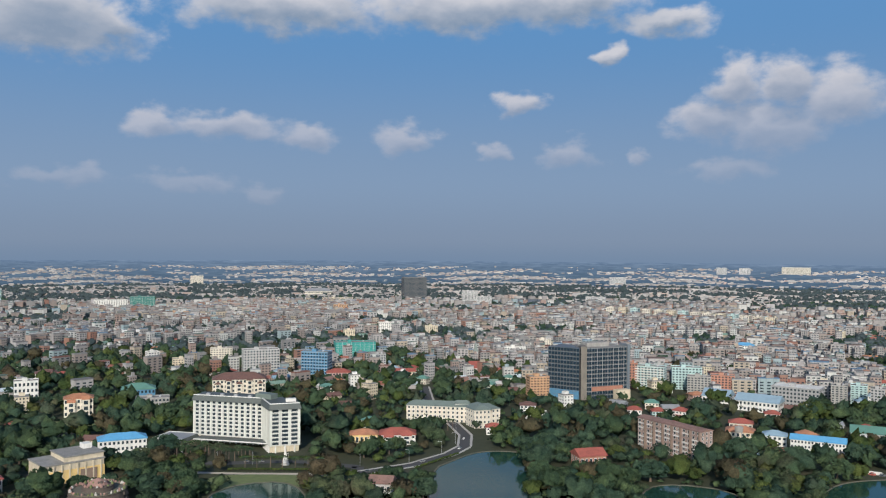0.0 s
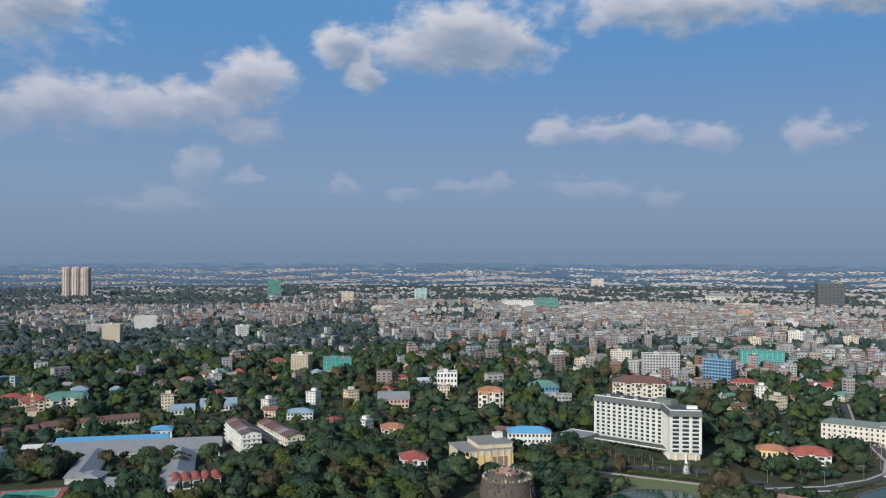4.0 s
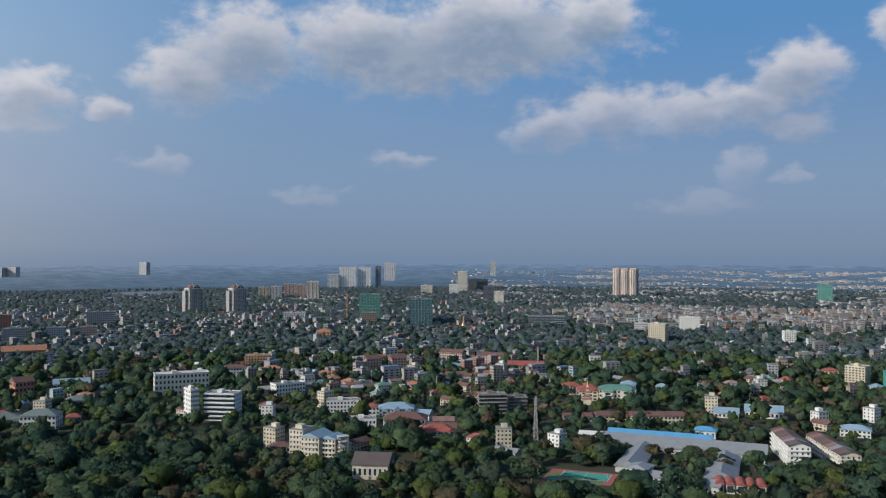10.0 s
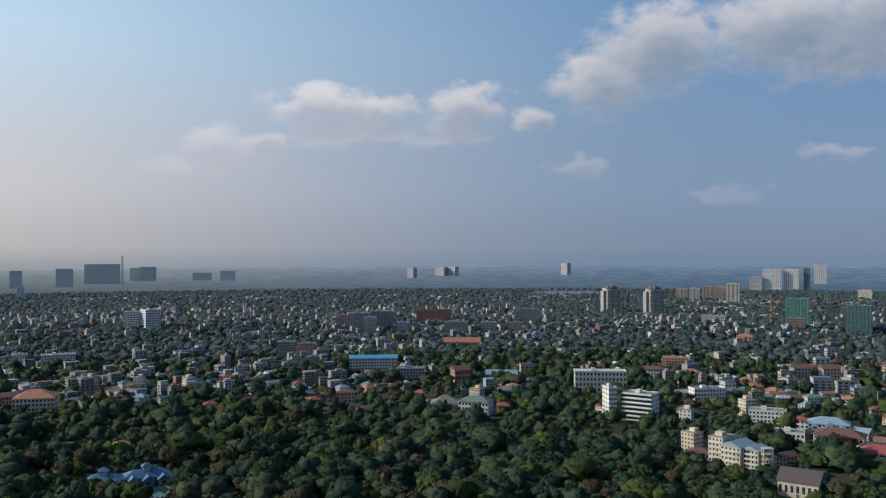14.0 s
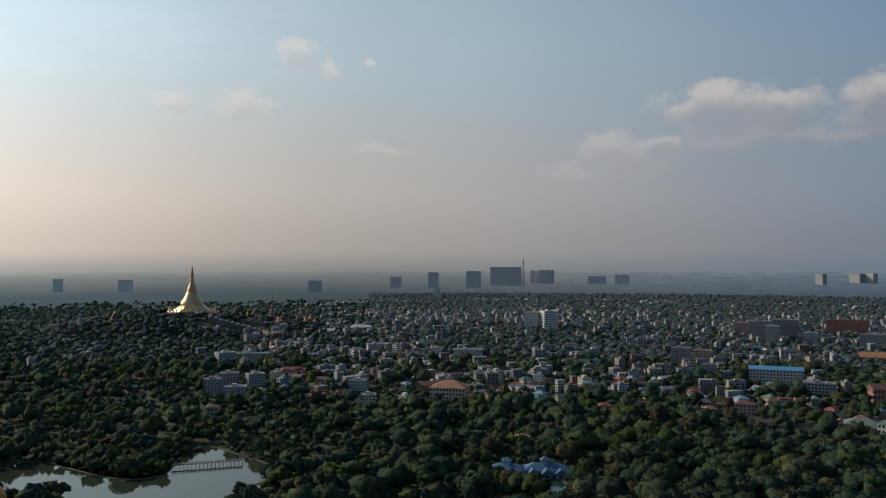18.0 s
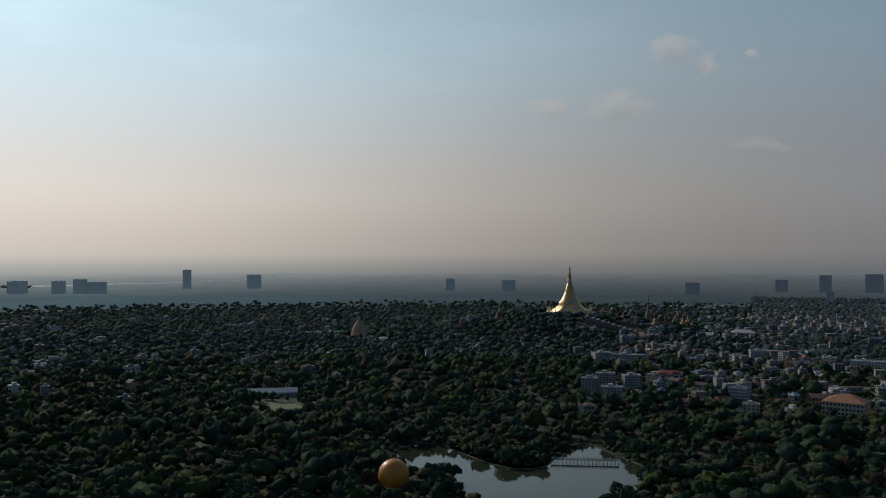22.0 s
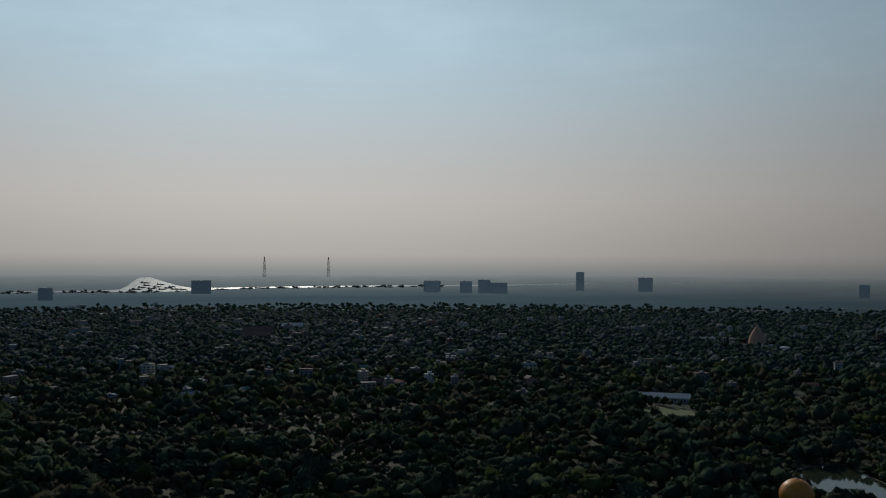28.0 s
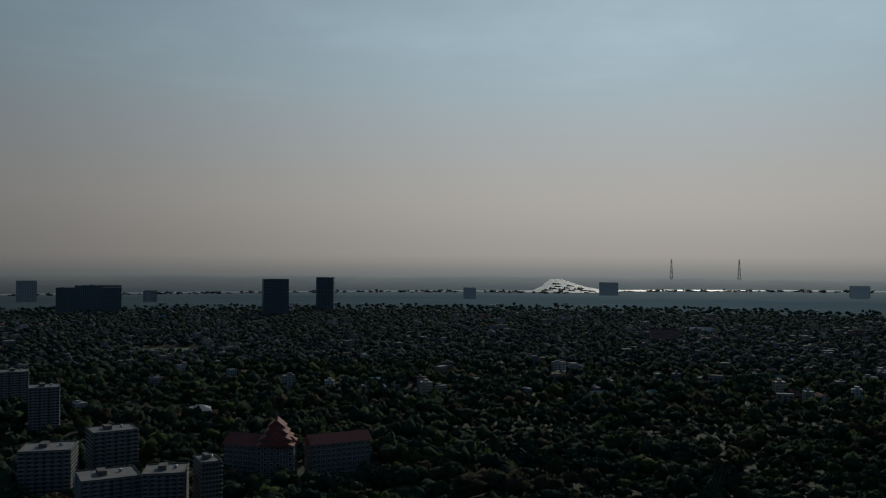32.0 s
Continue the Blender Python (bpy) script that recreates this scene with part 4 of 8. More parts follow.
def colonial_offices():
    ob = new("colonial_building")
    c = (10, 780)
    ob.location = (*c, 0)
    tagged(ob, "long cream colonial building with grey-green roof and arcades", "building")
    for p0, p1, deep, h, bays in (((-32, 792), (24, 783), 15, 14, 14), ((24, 783), (29, 758), 14, 16, 6), ((29, 758), (51, 768), 18, 16, 6)):
        m, long = wing(ob, c, p0, p1, deep, -1, h, "ivory", 4, bays, 1.7, 2.0, parapet=False)
        part("roof", Shape().roof(-long / 2, 0, long / 2, deep, h, 3.6, 0.8, 1.0), "r_slate", ob, place=m)
        for f in range(1, 5):
            part("ledge", Shape().box(-long / 2, -0.8, f * (h + 1) / 4 - 1.3, long / 2, 0.02, f * (h + 1) / 4 - 1.0), "white", ob, place=m)
        for k in range(bays + 1):
            part("pier", Shape().box(k / bays * long - long / 2 - 0.3, -0.8, -1, k / bays * long - long / 2 + 0.3, 0.01, h), "ivory", ob, place=m)
    part("dormer", Shape().roof(-7, -4, 7, 4, 16.5, 2.5, 0.6), "r_slate", ob, place=pose(8, 10, 0))
    part("dormer_wall", Shape().box(-6.5, -3.5, 14, 6.5, 3.5, 16.6), "white", ob, place=pose(8, 10, 0))
    TAKEN.append((8, 786, 1, 0, 46, 24))


def yellow_hall():
    ob = new("warehouse")
    c = (-255, 590)
    ob.location = (*c, 0)
    tagged(ob, "yellow and cream hall with stepped flat grey roofs", "building")
    m = pose(0, 0, 0, 0, 0, 43)
    part("wall", Shape().box(-20, -14, -1, 20, 14, 13), "cream", ob, place=m)
    part("roof", Shape().box(-20.6, -14.6, 13, 20.6, 14.6, 13.9), "r_flat", ob, place=m)
    part("upper_wall", Shape().box(-6, -13, 13.9, 20, 13, 17), "cream", ob, place=m)
    part("upper_roof", Shape().box(-6.6, -13.6, 17, 20.6, 13.6, 17.7), "r_flat", ob, place=m)
    part("front_wall", Shape().box(-20.5, -14.3, -0.5, 20.3, -13.9, 9), "yellow", ob, place=m)
    for k in range(8):
        part("pilaster", Shape().box(-19 + 5.2 * k, -14.9, -0.5, -18.2 + 5.2 * k, -13.95, 12.6), "cream", ob, place=m)
    part("gateway", Shape().box(4, -14.75, -0.5, 15, -14.25, 8), "brown", ob, "tall brown doors", place=m)
    part("roof_hut", Shape().box(12, 2, 17.7, 18, 9, 21), "white", ob, place=m)
    TAKEN.append((-252, 582, 0.73, 0.68, 26, 27))


def round_pavilion():
    """A round bastion of rough stone with a rock garden in two tiers on top."""
    ob = stand("round_bastion", 21.6, 556, 0, "round dark stone bastion with a reddish rock garden on top", "tower", wide=38, deep=38, front=14)
    rnd = random.Random(5)
    part("wall", Shape().lathe([(17.6, -1), (17.2, 4), (16.4, 9), (15.9, 12.6), (15.9, 13.2)], 48), "boulder", ob)
    part("terrace", Shape().lathe([(16.5, 13.15), (16.6, 13.8), (14.9, 13.8), (14.8, 13.3), (0.1, 13.3)], 48), "bankstone", ob)
    part("inner_wall", Shape().lathe([(9.4, 13.2), (8.9, 15.6), (9.3, 15.7), (9.3, 16.2), (0.1, 16.2)], 36), "boulder", ob)
    part("mound", Shape().lathe([(6.2, 16.1), (5.2, 17.6), (3.0, 19.0), (1.4, 19.7), (0.2, 20.2)], 14), "rockpink", ob)
    for k in range(150):
        a, z = rnd.uniform(0, 2 * math.pi), rnd.uniform(0.5, 12.4)
        r = np.interp(z, (-1, 4, 9, 12.6), (17.6, 17.2, 16.4, 15.9))
        w, h = rnd.uniform(0.6, 1.3), rnd.uniform(0.5, 1.6)
        stone = Shape().lathe([(w * 0.5, -h), (w, -h * 0.4), (w * 0.8, h * 0.5), (w * 0.3, h)], 6)
        part("stone", stone, "boulder", ob, place=pose(r * math.cos(a), r * math.sin(a), z, rnd.uniform(-9, 9), rnd.uniform(-9, 9), rnd.uniform(0, 90)))
    for ring, n, z in ((15.6, 46, 13.8), (8.2, 24, 16.2), (4.2, 12, 17.6)):
        for k in range(n):
            a = 2 * math.pi * (k + rnd.uniform(-0.3, 0.3)) / n
            w, h = rnd.uniform(0.5, 1.1), rnd.uniform(0.9, 2.0)
            rock = Shape().lathe([(w, -0.3), (w * 0.9, h * 0.4), (w * 0.5, h * 0.8), (w * 0.15, h)], 6)
            part("rock", rock, rnd.choice(("rockpink", "rockpink", "kerb", "boulder", "lawn")), ob, place=pose(ring * math.cos(a), ring * math.sin(a), z, rnd.uniform(-12, 12), 0, rnd.uniform(0, 90)))


def crowned_tower(bearing, distance, label):
    """A residential tower with stacked balconies and a red-brown mansard crown."""
    ob = stand("apartment_tower", bearing, distance, 22, label, "building", "grey twin towers", 48, 34)
    high, floors = 63.0, 20
    st = high / floors
    body = [(-15, -14), (-7, -17), (7, -17), (15, -14), (15, 14), (-15, 14)]
    part("wall", Shape().prism(body, -3, high), "concrete", ob)
    wall = Shape().box(-22, -9, -3, -15.02, 11, high - 4).box(15.02, -9, -3, 22, 11, high - 4)
    part("side_wing", wall, "concrete", ob)
    slabs, dark = Shape(), Shape()
    for f in range(floors):
        z = f * st
        for u in (-11, 11):
            slabs.box(u - 3, -17.6, z + st - 0.5, u + 3, -13, z + st + 0.7)
        slabs.box(-4, -18.4, z + st - 0.5, 4, -16.9, z + st + 0.7)
        for u in (-11, -1.9, 1.9, 11):
            y = -17.08 if abs(u) < 5 else -15.6
            dark.box(u - 1.3, y - 0.05, z + 0.9, u + 1.3, y + 0.4, z + st - 0.6)
        for u in (-18.5, 18.5):
            dark.box(u - 1.6, -9.1, z + 0.9, u + 1.6, -8.8, z + st - 1.2)
            slabs.box(u - 3.6, -9.7, z + st - 0.4, u + 3.6, -8.9, z + st)
    tagged(part("balcony_stack", slabs, "lightgrey", ob), kind="stuff")
    tagged(part("glazing", dark, "glass", ob), kind="stuff")
    part("cornice", Shape().prism([(x * 1.05, y * 1.05) for x, y in body], high, high + 1.4), "white", ob)
    part("mansard", Shape().prism(body, high + 1.4, high + 9, 0.55), "r_brown", ob)
    dormer = Shape().lathe([(4.6, 0), (4.6, 2.0)], 20)
    part("dormer", dormer, "white", ob, place=pose(0, -13.6, high + 4.2, 90, 0, 0))
    part("dormer_window", Shape().lathe([(3.0, 0), (3.0, 0.2)], 20), "glass", ob, place=pose(0, -15.65, high + 4.2, 90, 0, 0))
    part("spire", Shape().lathe([(0.5, high + 8.8), (0.1, high + 14)], 8), "steel", ob)


def scalloped_tower():
    """Three bowed bays side by side, each under an arched parapet."""
    ob = stand("apartment_tower", 48.78, 2895, -14, "tall pinkish-beige residential slab of three bowed bays", "building", "", 90, 34)
    high, floors = 92.0, 27
    st = high / floors
    bands, dark = Shape(), Shape()
    for k in (-1, 0, 1):
        u = 27.5 * k
        arc = [(u - 12.5, 15), (u - 12.5, -9)] + [(u + 12.5 * math.sin(radians(a)), -9 - 7 * math.cos(radians(a))) for a in range(-75, 76, 15)] + [(u + 12.5, -9), (u + 12.5, 15)]
        part("bay_wall", Shape().prism(arc[::-1], -3, high), "beige", ob)
        crest = Shape()
        top = [(u + 12.6 * math.cos(radians(a)), high + 4.6 * math.sin(radians(a))) for a in range(0, 181, 15)]
        n = len(top)
        crest.v += [(x, -13, z) for x, z in top] + [(x, 10, z) for x, z in top]
        crest.f += [(i, i + 1, n + i + 1, n + i) for i in range(n - 1)] + [tuple(range(n))[::-1], tuple(range(n, 2 * n))]
        part("crest", crest, "pink", ob)
        for f in range(floors):
            z = f * st
            bands.prism([(x, y - 0.35) for x, y in arc[2:-2]][::-1], z + st - 0.55, z + st)
            for a in (-50, -18, 18, 50):
                x, y = u + 12.5 * math.sin(radians(a)), -9 - 7 * math.cos(radians(a))
                dark.box(x - 1.6, y - 0.25, z + 0.8, x + 1.6, y + 0.6, z + st - 0.7)
    part("core_wall", Shape().box(-40, -10, -3, 40, 14, high - 1), "pink", ob)
    tagged(part("floor_band", bands, "pink", ob), kind="stuff")
    tagged(part("glazing", dark, "glass", ob), kind="stuff")


def school():
    ob = new("school")
    c = (-470, 450)
    ob.location = (*c, 0)
    tagged(ob, "school complex with long grey sheet roofs round planted courtyards", "school")

    def hall(p0, p1, deep, h, high, top, bays, wall="lightgrey", hip=0.0):
        m, long = wing(ob, c, p0, p1, deep, -1, h, wall, max(1, round(h / 3.6)), bays, 1.8, 1.5, parapet=False, side=False)
        part("roof", Shape().roof(-long / 2, 0, long / 2, deep, h, high, hip, 1.2), top, ob, place=m)
        p = m @ Vector((0, deep / 2, 0))
        a = math.atan2(p1[1] - p0[1], p1[0] - p0[0])
        TAKEN.append((c[0] + p.x, c[1] + p.y, math.cos(a), math.sin(a), long / 2 + 3, deep / 2 + 4))

    hall((-548, 452), (-448, 529), 27, 4.2, 6.2, "r_grey", 14)
    hall((-562, 474), (-498, 525), 10, 7.6, 2.6, "r_blue", 9)
    hall((-468, 424), (-510, 478), 18, 4.4, 4.0, "r_grey", 8)
    hall((-412, 458), (-455, 509), 20, 4.4, 4.4, "r_grey", 8)
    hall((-461, 405), (-449, 411), 16, 8.5, 2.2, "r_grey", 4, "cream", 0.5)
    hall((-449, 411), (-404, 433), 14, 4.6, 3.0, "r_grey", 9)
    hall((-570, 450), (-556, 462), 12, 7, 1.8, "r_white", 4, "white")
    hall((-530, 540), (-517, 550), 12, 8, 2.6, "r_blue", 4, "white", 0.9)
    for k in range(5):
        x, y = -411 + k * 4.6, 441 + k * 4.6
        s = Shape()
        for j in range(8):
            a0, a1 = math.pi * j / 8, math.pi * (j + 1) / 8
            s.face((3.1 * math.cos(a0), -8, 6 + 2.2 * math.sin(a0)), (3.1 * math.cos(a0), 8, 6 + 2.2 * math.sin(a0)), (3.1 * math.cos(a1), 8, 6 + 2.2 * math.sin(a1)), (3.1 * math.cos(a1), -8, 6 + 2.2 * math.sin(a1)))
            s.face((3.1 * math.cos(a0), -8, 6), (3.1 * math.cos(a0), -8, 6 + 2.2 * math.sin(a0)), (3.1 * math.cos(a1), -8, 6 + 2.2 * math.sin(a1)), (3.1 * math.cos(a1), -8, 6))
        v = part("vault", s, "r_red", ob, "red barrel-vaulted roof", place=pose(x - c[0], y - c[1], 0, 0, 0, 45))
        part("bay_wall", Shape().box(-2.6, -7.2, -1, 2.6, 7.2, 6), "white", ob, place=pose(x - c[0], y - c[1], 0, 0, 0, 45))
        part("bay_window", Shape().box(-1.9, -7.5, 1, 1.9, -7.15, 5.2), "glass", ob, place=pose(x - c[0], y - c[1], 0, 0, 0, 45))
    TAKEN.append((-402, 450, 0.7, 0.7, 18, 14))
    TAKEN.append((-388, 438, 0.7, 0.7, 22, 15))
    TAKEN.append((-440, 408, 0.79, 0.61, 40, 26))


def cream_mansion():
    """Cream house of several volumes: a flat-roofed stair block, a gabled front and lower side wings."""
    ob = stand("mansion", 68.9, 684, -30, "cream mansion with blue-grey gabled roofs and balconies", "mansion", wide=42, deep=30, front=12)
    for x0, x1, y0, y1, h, fl, bays, top in ((-20, -8, -8, 10, 19, 5, 4, ""), (-8, 8, -11, 10, 15, 4, 5, "r_pale"), (8, 20, -7, 8, 14, 4, 4, "r_pale"), (20.01, 27, -4, 6, 9, 2, 2, "r_grey")):
        m = pose((x0 + x1) / 2, y0, 0)
        w, d = (x1 - x0) / 2, y1 - y0
        part("wall", Shape().box(-w, 0, -2, w, d, h), "cream", ob, place=m)
        facade(ob, 2 * w, (x0 + x1) / 2, y0, 0, 0, h / fl, fl, bays, 1.5, 1.9, True)
        facade(ob, d, x0, (y0 + y1) / 2, -90, 0, h / fl, fl, 4, 1.3, 1.8, True)
        if top:
            part("roof", Shape().roof(-d / 2, -w, d / 2, w, h, w * 0.42, 0.0, 0.9), top, ob, place=m @ pose(0, d / 2, 0, 0, 0, 90))
            part("gable_wall", Shape().prism([(-w * 0.8, 0.1), (w * 0.8, 0.1), (w * 0.8, 0.5), (-w * 0.8, 0.5)], h, h + w * 0.32, 0.1), "ivory", ob, place=m)
        else:
            part("roof", Shape().box(-w - 0.4, -0.4, h, w + 0.4, d + 0.4, h + 0.5), "r_flat", ob, place=m)
            part("stair_house", Shape().box(-3, 4, h + 0.5, 3, 10, h + 3.4), "cream", ob, place=m)
        for f in range(1, fl):
            s = Shape().box(-w * 0.7, -1.6, f * h / fl - 0.15, w * 0.7, 0.02, f * h / fl + 0.1)
            s.box(-w * 0.7, -1.6, f * h / fl + 0.1, w * 0.7, -1.45, f * h / fl + 1.0)
            part("balcony", s, "ivory", ob, place=m)
    tower = stand("frame_tower", 67.2, 668, 20, "open concrete frame tower of four storeys", "tower", wide=7, deep=7, front=10)
    for x in (-3, 3):
        for y in (-2.5, 2.5):
            part("post", Shape().box(x - 0.5, y - 0.5, -1, x + 0.5, y + 0.5, 17), "cream", tower)
    for k in range(1, 5):
        part("slab", Shape().box(-3.8, -3.3, k * 4.2 - 0.25, 3.8, 3.3, k * 4.2 + 0.25), "lightgrey", tower)


def sports_court():
    ob = new("sports_court")
    ob.matrix_basis = pose(-484, 383, 0.05, 0, 0, 40)
    tagged(ob, "green and red painted ball court with white lines", "court")
    part("apron", Shape().box(-24, -17, -0.05, 24, 15, 0.05), "courtred", ob)
    part("play_area", Shape().box(-14, -7, 0.05, 20, 11, 0.07), "court", ob)
    part("play_area", Shape().box(-20, -16, 0.05, 12, -10, 0.07), "court", ob)
    for a in ((-14, -7, 20, -6.7), (-14, 10.7, 20, 11), (-14, -7, -13.7, 11), (19.7, -7, 20, 11), (2.9, -7, 3.1, 11)):
        part("line", Shape().box(a[0], a[1], 0.07, a[2], a[3], 0.08), "line", ob)
    for x in (-12.5, 18.5):
        part("goal", Shape().box(x - 0.1, 0.4, 0.05, x + 0.1, 0.6, 3.2).box(x - 0.1, 3.4, 0.05, x + 0.1, 3.6, 3.2).box(x - 0.1, 0.6, 3.0, x + 0.1, 3.4, 3.2), "steel", ob)
    TAKEN.append((-484, 383, 0.77, 0.64, 28, 22))
    TAKEN.append((-470, 372, 0.77, 0.64, 26, 30))


def lattice_mast(bearing, distance, high, base, label, mat="steel", z=None):
    ob = stand("radio_mast", bearing, distance, 20, label, "mast", wide=base * 2, deep=base * 2, front=2, z=z)
    n = max(6, int(high / (base * 1.5)))
    t = max(0.14, base * 0.032)
    half = [base / 2 * (1 - 0.75 * k / n) for k in range(n + 1)]

    def bar(s, a, b):
        a, b = Vector(a), Vector(b)
        u = (b - a).normalized()
        v = u.orthogonal().normalized() * t / 2
        w = u.cross(v).normalized() * t / 2
        k = len(s.v)
        s.v += [tuple(p + q) for p in (a, b) for q in (v + w, v - w, -v - w, -v + w)]
        s.f += [(k, k + 1, k + 5, k + 4), (k + 1, k + 2, k + 6, k + 5), (k + 2, k + 3, k + 7, k + 6), (k + 3, k, k + 4, k + 7)]

    for cx, cy in ((-1, -1), (1, -1), (1, 1), (-1, 1)):
        s = Shape()
        for k in range(n):
            bar(s, (cx * half[k], cy * half[k], high * k / n), (cx * half[k + 1], cy * half[k + 1], high * (k + 1) / n))
        part("leg", s, mat, ob)
    for k in range(n):
        s = Shape()
        z0, z1, a, b = high * k / n, high * (k + 1) / n, half[k], half[k + 1]
        for (x0, y0), (x1, y1) in (((-1, -1), (1, -1)), ((1, -1), (1, 1)), ((1, 1), (-1, 1)), ((-1, 1), (-1, -1))):
            bar(s, (x0 * a, y0 * a, z0), (x1 * b, y1 * b, z1))
            bar(s, (x1 * a, y1 * a, z0), (x0 * b, y0 * b, z1))
            bar(s, (x0 * b, y0 * b, z1), (x1 * b, y1 * b, z1))
        part("brace", s, mat if k % 2 else ("redsteel" if mat == "steel" else mat), ob)
    for k in range(3):
        part("antenna", Shape().box(-half[-1] - 0.8, -half[-1] - 0.5, high * (0.82 + 0.06 * k), half[-1] + 0.8, -half[-1], high * (0.84 + 0.06 * k)), mat, ob)


# ---------------------------------------------------------------- pagodas
def stupa_parts(ob, r, h, mat, sides=24):
    """A bell-shaped stupa: terraces, bell, rings, bud and umbrella."""
    steps = [(r * 1.04, -2)]
    for k, (q, z) in enumerate(((1.04, 0.03), (0.94, 0.055), (0.85, 0.08), (0.77, 0.105), (0.69, 0.13), (0.62, 0.155), (0.56, 0.18))):
        steps += [(r * q, h * z), (r * (q - 0.05), h * (z + 0.002))]
    part("terrace", Shape().lathe(steps + [(0.1, h * 0.182)], 8 if sides > 20 else 12), mat, ob)
    part("bell", Shape().lathe([(r * 0.56, h * 0.18), (r * 0.54, h * 0.205), (r * 0.49, h * 0.24), (r * 0.425, h * 0.285), (r * 0.36, h * 0.335), (r * 0.30, h * 0.385), (r * 0.25, h * 0.44), (0.1, h * 0.44)], sides), mat, ob, smooth=True)
    part("band", Shape().lathe([(r * 0.50, h * 0.232), (r * 0.52, h * 0.237), (r * 0.49, h * 0.25), (r * 0.44, h * 0.252)], sides), mat, ob)
    ring = []
    for k in range(8):
        q = r * (0.25 - 0.019 * k)
        ring += [(q, h * (0.44 + 0.024 * k)), (q * 1.07, h * (0.45 + 0.024 * k)), (q * 0.94, h * (0.462 + 0.024 * k))]
    part("ring", Shape().lathe(ring + [(0.1, h * 0.636)], sides), mat, ob)
    part("lotus", Shape().lathe([(r * 0.09, h * 0.632), (r * 0.115, h * 0.655), (r * 0.088, h * 0.68), (r * 0.108, h * 0.70), (r * 0.08, h * 0.73)], sides), mat, ob, smooth=True)
    part("bud", Shape().lathe([(r * 0.08, h * 0.73), (r * 0.088, h * 0.77), (r * 0.06, h * 0.85), (r * 0.034, h * 0.90), (0.05, h * 0.905)], sides), "dullgold" if mat == "gold" else mat, ob, smooth=True)
    part("umbrella", Shape().lathe([(r * 0.06, h * 0.90), (r * 0.048, h * 0.925), (r * 0.026, h * 0.955), (r * 0.012, h * 0.97), (0.12, h)], 16), "dullgold" if mat == "gold" else mat, ob)


def tiered_spire(ob, r, h, wall, top, tiers=4):
    part("hall", Shape().box(-r, -r, -1, r, r, h * 0.22), wall, ob)
    for k in range(tiers):
        q = r * (1.15 - 0.23 * k)
        z = h * (0.22 + 0.14 * k)
        part("tier_roof", Shape().prism([(-q, -q), (q, -q), (q, q), (-q, q)], z, z + h * 0.08, 0.62), top, ob)
        part("tier_wall", Shape().box(-q * 0.58, -q * 0.58, z + h * 0.05, q * 0.58, q * 0.58, z + h * 0.15), wall, ob)
    part("finial", Shape().lathe([(r * 0.28, h * 0.76), (r * 0.12, h * 0.86), (0.1, h)], 8), "gold", ob)


